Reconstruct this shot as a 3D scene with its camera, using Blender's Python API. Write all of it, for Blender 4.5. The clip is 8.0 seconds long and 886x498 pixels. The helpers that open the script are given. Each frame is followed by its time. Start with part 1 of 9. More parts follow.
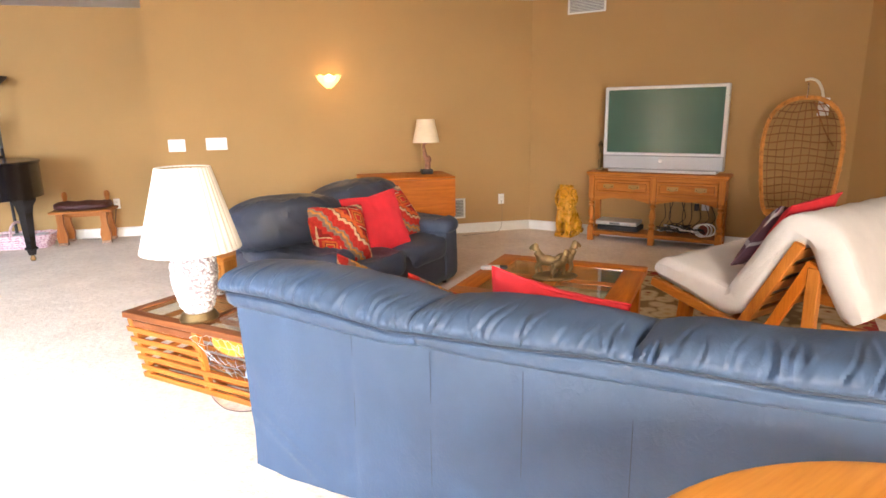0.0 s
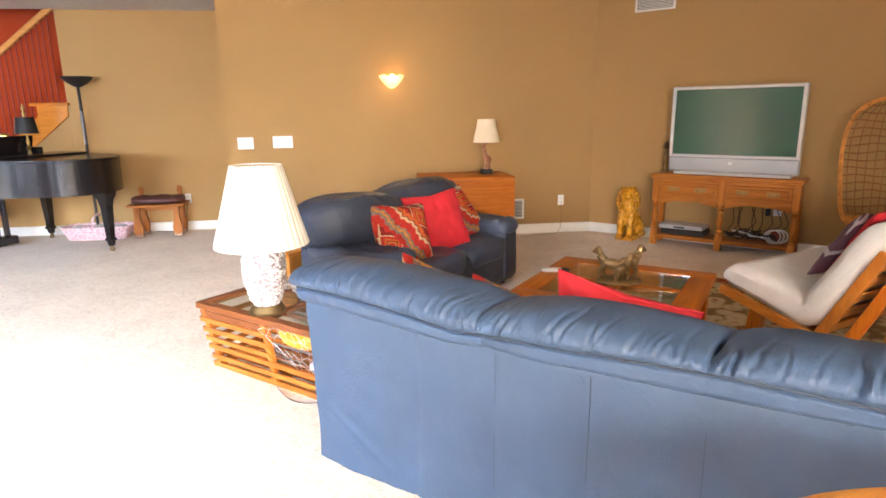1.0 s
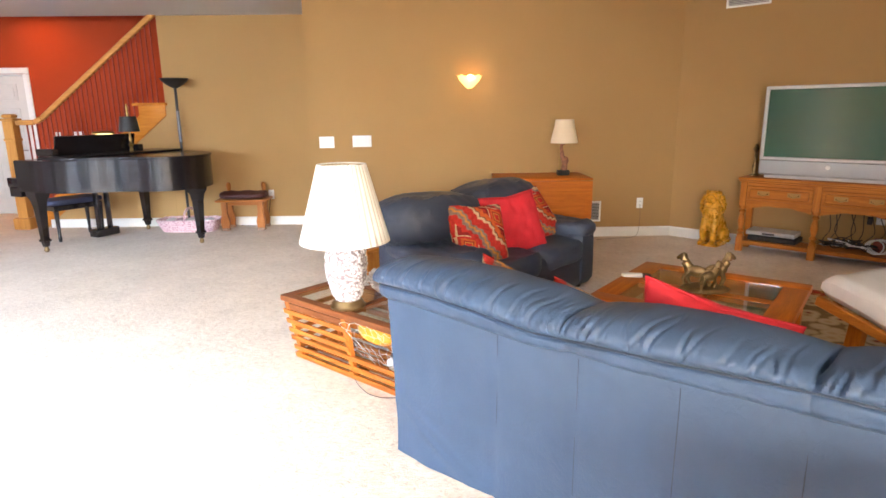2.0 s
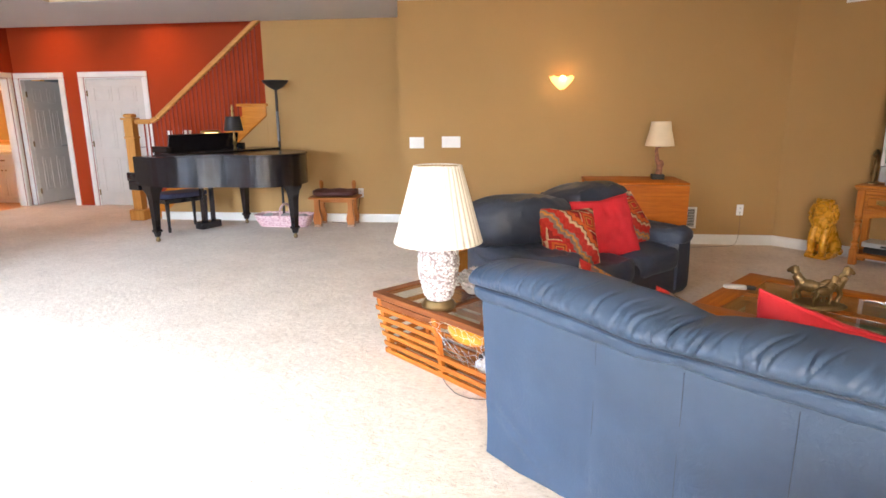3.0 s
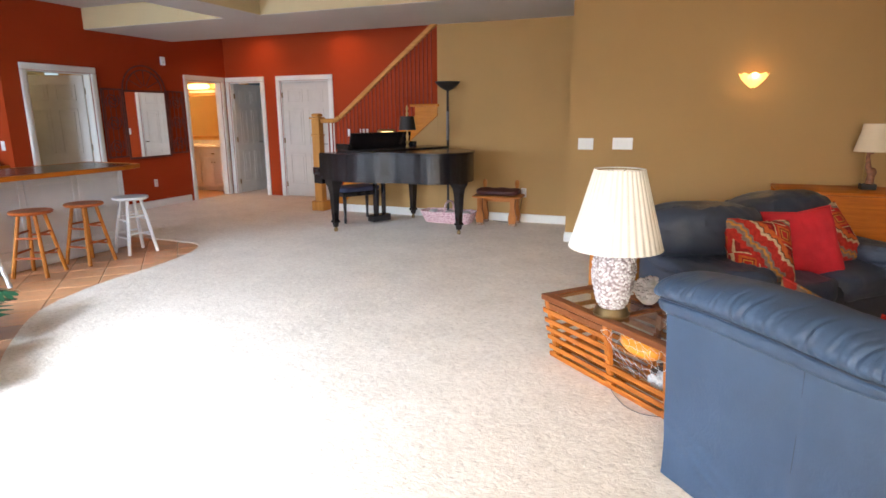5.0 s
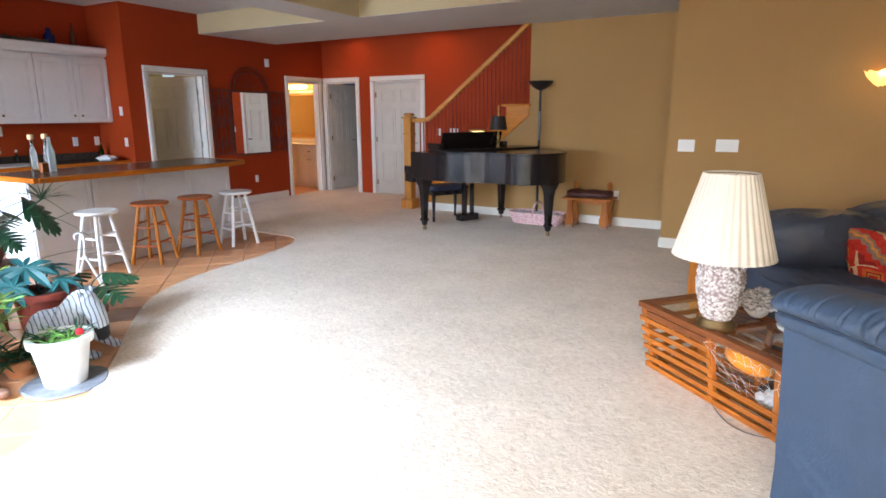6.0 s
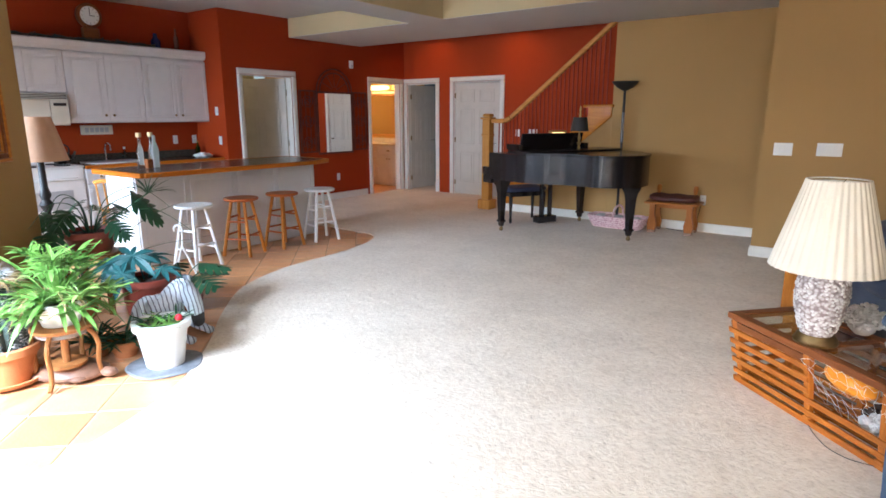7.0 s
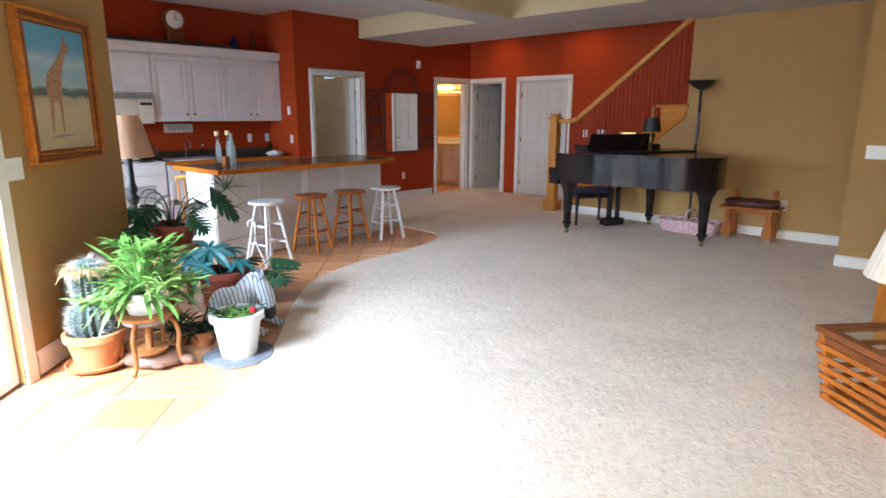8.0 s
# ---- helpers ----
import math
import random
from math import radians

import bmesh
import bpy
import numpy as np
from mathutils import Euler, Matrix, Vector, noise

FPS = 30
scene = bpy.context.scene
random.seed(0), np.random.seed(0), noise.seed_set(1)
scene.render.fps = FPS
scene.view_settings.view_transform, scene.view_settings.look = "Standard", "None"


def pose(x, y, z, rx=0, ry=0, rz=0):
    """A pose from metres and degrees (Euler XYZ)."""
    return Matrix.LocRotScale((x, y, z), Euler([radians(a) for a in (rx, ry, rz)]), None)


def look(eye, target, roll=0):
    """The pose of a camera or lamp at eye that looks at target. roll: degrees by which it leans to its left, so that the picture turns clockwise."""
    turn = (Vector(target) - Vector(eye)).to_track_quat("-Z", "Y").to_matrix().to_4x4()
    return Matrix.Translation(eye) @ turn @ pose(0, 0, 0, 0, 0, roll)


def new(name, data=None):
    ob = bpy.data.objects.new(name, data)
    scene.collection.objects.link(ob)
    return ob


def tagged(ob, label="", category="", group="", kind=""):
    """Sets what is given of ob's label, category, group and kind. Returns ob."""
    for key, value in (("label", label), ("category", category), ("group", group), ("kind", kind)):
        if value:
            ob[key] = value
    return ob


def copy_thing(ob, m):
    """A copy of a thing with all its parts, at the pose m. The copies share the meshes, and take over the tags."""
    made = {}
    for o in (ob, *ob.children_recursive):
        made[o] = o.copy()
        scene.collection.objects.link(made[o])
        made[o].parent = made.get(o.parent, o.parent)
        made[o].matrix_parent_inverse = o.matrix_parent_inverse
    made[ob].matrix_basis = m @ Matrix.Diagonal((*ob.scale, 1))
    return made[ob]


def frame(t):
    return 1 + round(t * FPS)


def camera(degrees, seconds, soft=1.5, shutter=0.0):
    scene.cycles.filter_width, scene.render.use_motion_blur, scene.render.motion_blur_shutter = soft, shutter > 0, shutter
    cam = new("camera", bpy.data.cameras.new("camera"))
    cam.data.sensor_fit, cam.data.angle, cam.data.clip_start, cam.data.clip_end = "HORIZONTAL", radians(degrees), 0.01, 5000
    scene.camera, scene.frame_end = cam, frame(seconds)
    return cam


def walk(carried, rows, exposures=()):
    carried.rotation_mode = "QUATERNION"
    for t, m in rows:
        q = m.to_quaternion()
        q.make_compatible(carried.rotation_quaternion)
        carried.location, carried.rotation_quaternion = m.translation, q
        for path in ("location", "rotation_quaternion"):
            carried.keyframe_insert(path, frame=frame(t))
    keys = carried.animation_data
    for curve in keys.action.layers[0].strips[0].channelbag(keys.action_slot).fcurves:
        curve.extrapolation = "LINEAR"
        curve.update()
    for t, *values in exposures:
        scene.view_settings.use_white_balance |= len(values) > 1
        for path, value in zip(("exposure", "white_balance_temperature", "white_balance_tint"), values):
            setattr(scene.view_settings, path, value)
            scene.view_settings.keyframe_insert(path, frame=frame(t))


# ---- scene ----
cam = camera(73.9, 8.0, soft=1.6)
PATH = [
    (0, pose(-0.000, -0.000, 1.394, 77.03, 0.95, -13.42)),
    (0.5, pose(-0.026, 0.004, 1.396, 77.02, 0.83, -10.95)),
    (1, pose(-0.048, 0.003, 1.403, 77.01, 0.74, -8.06)),
    (1.5, pose(-0.070, 0.003, 1.407, 77.01, 0.71, -4.89)),
    (3, pose(-0.174, -0.001, 1.420, 77.15, 0.43, 6.65)),
    (3.5, pose(-0.202, -0.015, 1.425, 77.19, 0.39, 10.37)),
    (4, pose(-0.230, -0.018, 1.428, 77.18, 0.38, 14.18)),
    (4.5, pose(-0.257, -0.027, 1.432, 77.17, 0.37, 17.79)),
    (6, pose(-0.360, -0.061, 1.436, 77.17, 0.17, 29.70)),
    (6.5, pose(-0.374, -0.083, 1.440, 77.18, 0.09, 33.72)),
    (7, pose(-0.392, -0.095, 1.442, 77.20, -0.01, 36.93)),
    (7.5, pose(-0.416, -0.110, 1.444, 77.18, -0.12, 40.04)),
    (8, pose(-0.440, -0.115, 1.443, 77.16, -0.16, 42.89)),
]
EXPOSURES = [(0, 1.94, 5720, 15), (1.5, 1.74, 5690, 14), (3, 1.44, 5660, 13), (4.5, 1.06, 5640, 12), (6, 0.78, 5560, 12), (8, 0.53, 5500, 11)]
walk(cam, PATH, EXPOSURES)

# ---- world and lights ----
world = bpy.data.worlds.new("world")
scene.world = world
world.use_nodes = True
wn = world.node_tree
sky = wn.nodes.new("ShaderNodeTexSky")
sky.sky_type = "NISHITA"
sky.sun_disc = False
sky.sun_elevation = radians(50)
sky.sun_rotation = radians(157.5)
wn.links.new(sky.outputs[0], wn.nodes["Background"].inputs[0])
wn.nodes["Background"].inputs[1].default_value = 0.06

sun = new("sun", bpy.data.lights.new("sun", "SUN"))
sun.data.energy = 5.0
sun.data.angle = radians(0.6)
sun.data.color = (1.0, 0.95, 0.87)
sun.matrix_world = look((0, 0, 12), (-3.8, 9.2, 0))


def area_light(name, eye, target, sx, sy, watts, colour, spread=180):
    lamp = new(name, bpy.data.lights.new(name, "AREA"))
    lamp.data.shape = "RECTANGLE"
    lamp.data.size, lamp.data.size_y = sx, sy
    lamp.data.spread = radians(spread)
    lamp.data.energy = watts
    lamp.data.color = colour
    lamp.matrix_world = look(eye, target)
    return lamp


def point_light(name, at, watts, colour, radius=0.04):
    lamp = new(name, bpy.data.lights.new(name, "POINT"))
    lamp.data.energy = watts
    lamp.data.color = colour
    lamp.data.shadow_soft_size = radius
    lamp.location = at
    return lamp


def spot_light(name, eye, target, watts, colour, cone, radius=0.04):
    lamp = new(name, bpy.data.lights.new(name, "SPOT"))
    lamp.data.energy = watts
    lamp.data.color = colour
    lamp.data.spot_size = radians(cone)
    lamp.data.spot_blend = 1.0
    lamp.data.shadow_soft_size = radius
    lamp.matrix_world = look(eye, target)
    return lamp


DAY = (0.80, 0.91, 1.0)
WARM = (1.0, 0.62, 0.28)
FILL_TINT = (1.0, 0.82, 0.60)
# lamps standing in for sky light outside the patio door and kitchen window
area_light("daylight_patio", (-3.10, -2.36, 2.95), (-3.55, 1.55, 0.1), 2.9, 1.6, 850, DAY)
area_light("daylight_door", (-2.95, -0.97, 1.45), (-2.6, 1.4, -0.3), 1.4, 1.2, 34, DAY, 100)
# warm fill lamp, added at the south window to lift the seating
area_light("south_fill", (0.3, -2.80, 1.60), (0.1, 4.2, -1.1), 2.0, 1.2, 48, FILL_TINT, 95)
area_light("daylight_kitchen", (-6.55, -0.76, 1.5), (-6.3, 2.6, 0.25), 1.8, 1.1, 52, DAY, 85)
# wall sconce
point_light("sconce_bulb", (0.34, 6.565, 1.785), 1.8, WARM, 0.03)
# hall downlights that wash the red wall
spot_light("downlight_one", (-7.25, 8.50, 2.95), (-7.25, 8.70, 0.0), 15, (1.0, 0.42, 0.07), 140, 0.06)
spot_light("downlight_two", (-5.55, 8.50, 2.95), (-5.55, 8.70, 0.0), 15, (1.0, 0.42, 0.07), 140, 0.06)
# bathroom vanity light
point_light("vanity_bulb", (-9.2, 9.02, 1.98), 24, (1.0, 0.60, 0.25), 0.08)
# unseen fill lamps: room behind the first door, and the dim room behind the second
point_light("room_light", (-9.4, 5.45, 2.2), 6.5, (1.0, 0.86, 0.56), 0.2)
point_light("dim_room_fill", (-7.0, 10.5, 2.2), 0.9, (0.66, 0.84, 1.0), 0.2)

# ---- materials ----
def ramp(nt, stops, interpolation="LINEAR"):
    node = nt.nodes.new("ShaderNodeValToRGB")
    node.color_ramp.interpolation = interpolation
    els = node.color_ramp.elements
    while len(els) < len(stops):
        els.new(0.5)
    for el, (at, col) in zip(els, stops):
        el.position = at
        el.color = (*col, 1)
    return node


def base_mat(name, rough=0.5, metal=0.0, coat=0.0, spec=0.5):
    m = bpy.data.materials.new(name)
    m.use_nodes = True
    nt = m.node_tree
    b = nt.nodes["Principled BSDF"]
    b.inputs["Roughness"].default_value = rough
    b.inputs["Metallic"].default_value = metal
    b.inputs["Coat Weight"].default_value = coat
    b.inputs["Specular IOR Level"].default_value = spec
    return m, nt, b


def coords(nt, stretch=(1, 1, 1), turn=(0, 0, 0), kind="Object"):
    tc = nt.nodes.new("ShaderNodeTexCoord")
    mp = nt.nodes.new("ShaderNodeMapping")
    mp.inputs["Scale"].default_value = stretch
    mp.inputs["Rotation"].default_value = [radians(a) for a in turn]
    nt.links.new(tc.outputs[kind], mp.inputs[0])
    return mp.outputs[0]


def noise_of(nt, vec, scale, detail=4.0, rough=0.55, distort=0.0):
    n = nt.nodes.new("ShaderNodeTexNoise")
    n.inputs["Scale"].default_value = scale
    n.inputs["Detail"].default_value = detail
    n.inputs["Roughness"].default_value = rough
    n.inputs["Distortion"].default_value = distort
    nt.links.new(vec, n.inputs["Vector"])
    return n.outputs[0]


def bump_of(nt, b, height, strength, distance=0.01):
    bp = nt.nodes.new("ShaderNodeBump")
    bp.inputs["Strength"].default_value = strength
    bp.inputs["Distance"].default_value = distance
    nt.links.new(height, bp.inputs["Height"])
    nt.links.new(bp.outputs[0], b.inputs["Normal"])
    return bp


def shade(c, k):
    return tuple(min(1.0, a * k) for a in c)


def plain(name, col, rough=0.5, metal=0.0, vary=0.12, scale=6.0, bump=0.15, bscale=90.0, coat=0.0, spec=0.5, dist=0.004, pieces=0.0):
    """Paint, plastic, metal, leather or cloth with stains and fine grain."""
    m, nt, b = base_mat(name, rough, metal, coat, spec)
    vec = coords(nt)
    big = noise_of(nt, vec, scale, 5)
    r = ramp(nt, [(0.25, shade(col, 1 - vary)), (0.75, shade(col, 1 + vary))])
    nt.links.new(big, r.inputs[0])
    out = r.outputs[0]
    if pieces:
        info = nt.nodes.new("ShaderNodeObjectInfo")
        hs = nt.nodes.new("ShaderNodeHueSaturation")
        mr = nt.nodes.new("ShaderNodeMapRange")
        # most pieces alike, a few clearly darker
        mr.inputs["To Min"].default_value = 1 + pieces * 0.3
        mr.inputs["To Max"].default_value = 1 - pieces
        nt.links.new(math_node(nt, "POWER", info.outputs["Random"], 4.0), mr.inputs[0])
        nt.links.new(mr.outputs[0], hs.inputs["Value"])
        nt.links.new(out, hs.inputs["Color"])
        out = hs.outputs[0]
    nt.links.new(out, b.inputs["Base Color"])
    fine = noise_of(nt, vec, bscale, 3)
    if bump:
        bump_of(nt, b, fine, bump, dist)
    rr = nt.nodes.new("ShaderNodeMapRange")
    rr.inputs["To Min"].default_value = max(0.02, rough - 0.08)
    rr.inputs["To Max"].default_value = min(1, rough + 0.08)
    nt.links.new(big, rr.inputs[0])
    nt.links.new(rr.outputs[0], b.inputs["Roughness"])
    return m


def wood(name, dark, light, rough=0.46, axis=0, coat=0.03, grain=9.0):
    m, nt, b = base_mat(name, rough, 0, coat, 0.18)
    stretch = [grain, grain, grain]
    stretch[axis] = grain * 0.07
    vec = coords(nt, stretch)
    n = noise_of(nt, vec, 2.2, 6, 0.6, 1.2)
    vec2 = coords(nt, [s * 9 for s in stretch])
    fine = noise_of(nt, vec2, 2.0, 3)
    mx = nt.nodes.new("ShaderNodeMix")
    mx.inputs[0].default_value = 0.35
    nt.links.new(n, mx.inputs[2])
    nt.links.new(fine, mx.inputs[3])
    r = ramp(nt, [(0.3, dark), (0.5, tuple((a + c) / 2 for a, c in zip(dark, light))), (0.72, light)])
    nt.links.new(mx.outputs[0], r.inputs[0])
    nt.links.new(r.outputs[0], b.inputs["Base Color"])
    bump_of(nt, b, fine, 0.12, 0.002)
    return m


def wall_paint(name, col, vary=0.05):
    m, nt, b = base_mat(name, 0.7, 0, 0, 0.15)
    vec = coords(nt)
    big = noise_of(nt, vec, 0.9, 3)
    r = ramp(nt, [(0.2, shade(col, 1 - vary)), (0.8, shade(col, 1 + vary))])
    nt.links.new(big, r.inputs[0])
    nt.links.new(r.outputs[0], b.inputs["Base Color"])
    peel = noise_of(nt, vec, 160, 2)
    bump_of(nt, b, peel, 0.08, 0.003)
    return m


def math_node(nt, op, a, c=None):
    n = nt.nodes.new("ShaderNodeMath")
    n.operation = op
    for i, v in enumerate((a, c)):
        if v is None:
            continue
        if isinstance(v, (int, float)):
            n.inputs[i].default_value = v
        else:
            nt.links.new(v, n.inputs[i])
    return n.outputs[0]


def carpet_mat():
    m, nt, b = base_mat("cream_carpet", 0.95, 0, 0, 0.1)
    vec = coords(nt)
    warp = nt.nodes.new("ShaderNodeTexNoise")
    warp.inputs["Scale"].default_value = 9
    nt.links.new(vec, warp.inputs["Vector"])
    sc = nt.nodes.new("ShaderNodeVectorMath")
    sc.operation = "MULTIPLY_ADD"
    nt.links.new(warp.outputs[1], sc.inputs[0])
    sc.inputs[1].default_value = (0.07, 0.07, 0.0)
    nt.links.new(vec, sc.inputs[2])
    # curly strands: two directions of stretched flecks
    out = None
    for turn, st in ((28, (1, 2.0, 1)), (-47, (1, 2.2, 1)), (80, (1, 1.8, 1))):
        mp = nt.nodes.new("ShaderNodeMapping")
        mp.inputs["Rotation"].default_value = (0, 0, radians(turn))
        mp.inputs["Scale"].default_value = st
        nt.links.new(sc.outputs[0], mp.inputs[0])
        n = noise_of(nt, mp.outputs[0], 24, 4, 0.68)
        out = n if out is None else math_node(nt, "MINIMUM", out, n)
    patch = noise_of(nt, vec, 2.2, 4, 0.6)
    # tracks left in the pile
    scuff = noise_of(nt, sc.outputs[0], 11, 4, 0.7)
    patch = math_node(nt, "ADD", math_node(nt, "MULTIPLY", patch, 0.55), math_node(nt, "MULTIPLY", scuff, 0.45))
    fine = noise_of(nt, vec, 190, 2)
    r = ramp(nt, [(0.20, (0.36, 0.27, 0.19)), (0.31, (0.62, 0.51, 0.395)), (0.41, (0.79, 0.67, 0.53)), (0.55, (0.87, 0.77, 0.64))])
    nt.links.new(out, r.inputs[0])
    r2 = ramp(nt, [(0.36, (0.84, 0.82, 0.79)), (0.62, (1.0, 1.0, 1.0))])
    nt.links.new(patch, r2.inputs[0])
    mx = nt.nodes.new("ShaderNodeMix")
    mx.data_type, mx.blend_type = "RGBA", "MULTIPLY"
    mx.inputs[0].default_value = 1.0
    nt.links.new(r.outputs[0], mx.inputs[6])
    nt.links.new(r2.outputs[0], mx.inputs[7])
    nt.links.new(mx.outputs[2], b.inputs["Base Color"])
    b.inputs["Sheen Weight"].default_value = 0.15
    bump_of(nt, b, math_node(nt, "ADD", math_node(nt, "MULTIPLY", out, 2.0), math_node(nt, "ADD", math_node(nt, "MULTIPLY", fine, 0.5), math_node(nt, "MULTIPLY", scuff, 2.5))), 0.34, 0.012)
    return m


def leather(name, col, rough=0.36):
    m, nt, b = base_mat(name, rough, 0, 0.0, 0.42)
    vec = coords(nt)
    big = noise_of(nt, vec, 3.5, 5, 0.6)
    r = ramp(nt, [(0.25, shade(col, 0.82)), (0.6, col), (0.85, shade(col, 1.2))])
    nt.links.new(big, r.inputs[0])
    nt.links.new(r.outputs[0], b.inputs["Base Color"])
    # sharp hairline creases, softer dents and pores
    creases = None
    for scale, turn, k in ((15, 0, 0.8), (28, 50, 0.7), (52, 20, 0.4)):
        n = noise_of(nt, coords(nt, (1, 0.6, 0.8), (0, turn, turn)), scale, 2, 0.5, 0.6)
        a = math_node(nt, "MINIMUM", math_node(nt, "MULTIPLY", math_node(nt, "ABSOLUTE", math_node(nt, "SUBTRACT", n, 0.5)), 9.0), 1.0)
        a = math_node(nt, "MULTIPLY", math_node(nt, "POWER", a, 0.5), k)
        creases = a if creases is None else math_node(nt, "ADD", creases, a)
    mask = noise_of(nt, vec, 2.6, 2)
    mk = ramp(nt, [(0.42, (0.15, 0.15, 0.15)), (0.62, (1, 1, 1))])
    nt.links.new(mask, mk.inputs[0])
    pores = nt.nodes.new("ShaderNodeTexVoronoi")
    pores.inputs["Scale"].default_value = 420
    nt.links.new(vec, pores.inputs["Vector"])
    h = math_node(nt, "ADD", math_node(nt, "MULTIPLY", creases, mk.outputs[0]), math_node(nt, "MULTIPLY", pores.outputs["Distance"], 0.10))
    bump_of(nt, b, h, 0.24, 0.004)
    rr = nt.nodes.new("ShaderNodeMapRange")
    rr.inputs["To Min"].default_value = rough - 0.08
    rr.inputs["To Max"].default_value = rough + 0.12
    nt.links.new(big, rr.inputs[0])
    nt.links.new(rr.outputs[0], b.inputs["Roughness"])
    return m


def emit(name, col, strength):
    m, nt, b = base_mat(name, 0.5)
    b.inputs["Base Color"].default_value = (*col, 1)
    b.inputs["Emission Color"].default_value = (*col, 1)
    b.inputs["Emission Strength"].default_value = strength
    return m


def glass(name, col=(1, 1, 1), rough=0.02):
    m, nt, b = base_mat(name, rough)
    b.inputs["Base Color"].default_value = (*col, 1)
    b.inputs["Transmission Weight"].default_value = 1.0
    b.inputs["IOR"].default_value = 1.45
    return m


def kilim_mat(name, repeat=2.4, turn=0, shift=0.0):
    """Woven bands with stepped zigzags and lozenges in brick red, orange, gold, cream and grey brown."""
    m, nt, b = base_mat(name, 0.9, 0, 0, 0.15)
    vec = coords(nt, (1, 1, 1), (0, 0, turn))
    sep = nt.nodes.new("ShaderNodeSeparateXYZ")
    nt.links.new(vec, sep.inputs[0])
    u, v = sep.outputs[0], sep.outputs[1]
    zig = math_node(nt, "SNAP", math_node(nt, "PINGPONG", math_node(nt, "MULTIPLY", v, 5.2), 0.5), 0.07)
    zag = math_node(nt, "SNAP", math_node(nt, "PINGPONG", math_node(nt, "MULTIPLY", math_node(nt, "ADD", v, 0.031), 21.0), 0.5), 0.16)
    us = math_node(nt, "ADD", u, shift)
    uu = math_node(nt, "ADD", us, math_node(nt, "ADD", math_node(nt, "MULTIPLY", zig, 0.06), math_node(nt, "MULTIPLY", zag, 0.03)))
    d = math_node(nt, "FRACT", math_node(nt, "MULTIPLY", uu, repeat))
    red, deep, cream, gold, orange, brown, grey = (0.46, 0.030, 0.020), (0.24, 0.018, 0.016), (0.60, 0.42, 0.22), (0.52, 0.22, 0.035), (0.55, 0.11, 0.02), (0.09, 0.040, 0.022), (0.24, 0.17, 0.12)
    r = ramp(nt, [(0.0, red), (0.15, cream), (0.20, brown), (0.22, orange), (0.31, deep), (0.40, gold), (0.47, red), (0.60, grey), (0.65, cream), (0.72, brown), (0.74, red), (0.86, grey), (0.92, gold), (0.96, grey)], "CONSTANT")
    nt.links.new(d, r.inputs[0])
    # broad lozenges between the bands
    dx = math_node(nt, "PINGPONG", math_node(nt, "MULTIPLY", us, 6.2), 0.5)
    dy = math_node(nt, "PINGPONG", math_node(nt, "MULTIPLY", v, 5.0), 0.5)
    lz = math_node(nt, "SNAP", math_node(nt, "ADD", dx, dy), 0.055)
    rl = ramp(nt, [(0.0, red), (0.14, gold), (0.20, deep), (0.25, orange), (0.37, red), (0.49, cream), (0.53, deep), (0.66, gold), (0.71, red), (0.84, grey), (0.91, gold), (0.95, red)], "CONSTANT")
    nt.links.new(lz, rl.inputs[0])
    mask = math_node(nt, "GREATER_THAN", math_node(nt, "PINGPONG", math_node(nt, "MULTIPLY", us, 3.1), 0.5), 0.33)
    pick = nt.nodes.new("ShaderNodeMix")
    pick.data_type = "RGBA"
    nt.links.new(mask, pick.inputs[0])
    nt.links.new(r.outputs[0], pick.inputs[6])
    nt.links.new(rl.outputs[0], pick.inputs[7])
    nz = noise_of(nt, vec, 46, 3)
    r2 = ramp(nt, [(0.3, (0.62, 0.62, 0.62)), (0.7, (1, 1, 1))])
    nt.links.new(nz, r2.inputs[0])
    mx = nt.nodes.new("ShaderNodeMix")
    mx.data_type, mx.blend_type = "RGBA", "MULTIPLY"
    mx.inputs[0].default_value = 1.0
    nt.links.new(pick.outputs[2], mx.inputs[6])
    nt.links.new(r2.outputs[0], mx.inputs[7])
    nt.links.new(mx.outputs[2], b.inputs["Base Color"])
    bump_of(nt, b, noise_of(nt, vec, 220, 2), 0.4, 0.003)
    return m


def stripes_mat(name, a, c, scale, distort, turn=(0, 0, 0), rough=0.6):
    m, nt, b = base_mat(name, rough)
    vec = coords(nt, (1, 1, 1), turn)
    w = nt.nodes.new("ShaderNodeTexWave")
    w.inputs["Scale"].default_value = scale
    w.inputs["Distortion"].default_value = distort
    w.inputs["Detail"].default_value = 2
    nt.links.new(vec, w.inputs["Vector"])
    r = ramp(nt, [(0.10, a), (0.22, c)])
    nt.links.new(w.outputs[0], r.inputs[0])
    nt.links.new(r.outputs[0], b.inputs["Base Color"])
    return m


def blotch_mat(name, stops, scale, rough=0.6, bump=0.3, kind="VORONOI"):
    m, nt, b = base_mat(name, rough)
    vec = coords(nt)
    if kind == "VORONOI":
        v = nt.nodes.new("ShaderNodeTexVoronoi")
        v.inputs["Scale"].default_value = scale
        nt.links.new(vec, v.inputs["Vector"])
        out = v.outputs["Distance"]
    else:
        out = noise_of(nt, vec, scale, 6, 0.65)
    r = ramp(nt, stops)
    nt.links.new(out, r.inputs[0])
    nt.links.new(r.outputs[0], b.inputs["Base Color"])
    bump_of(nt, b, out, bump, 0.006)
    return m


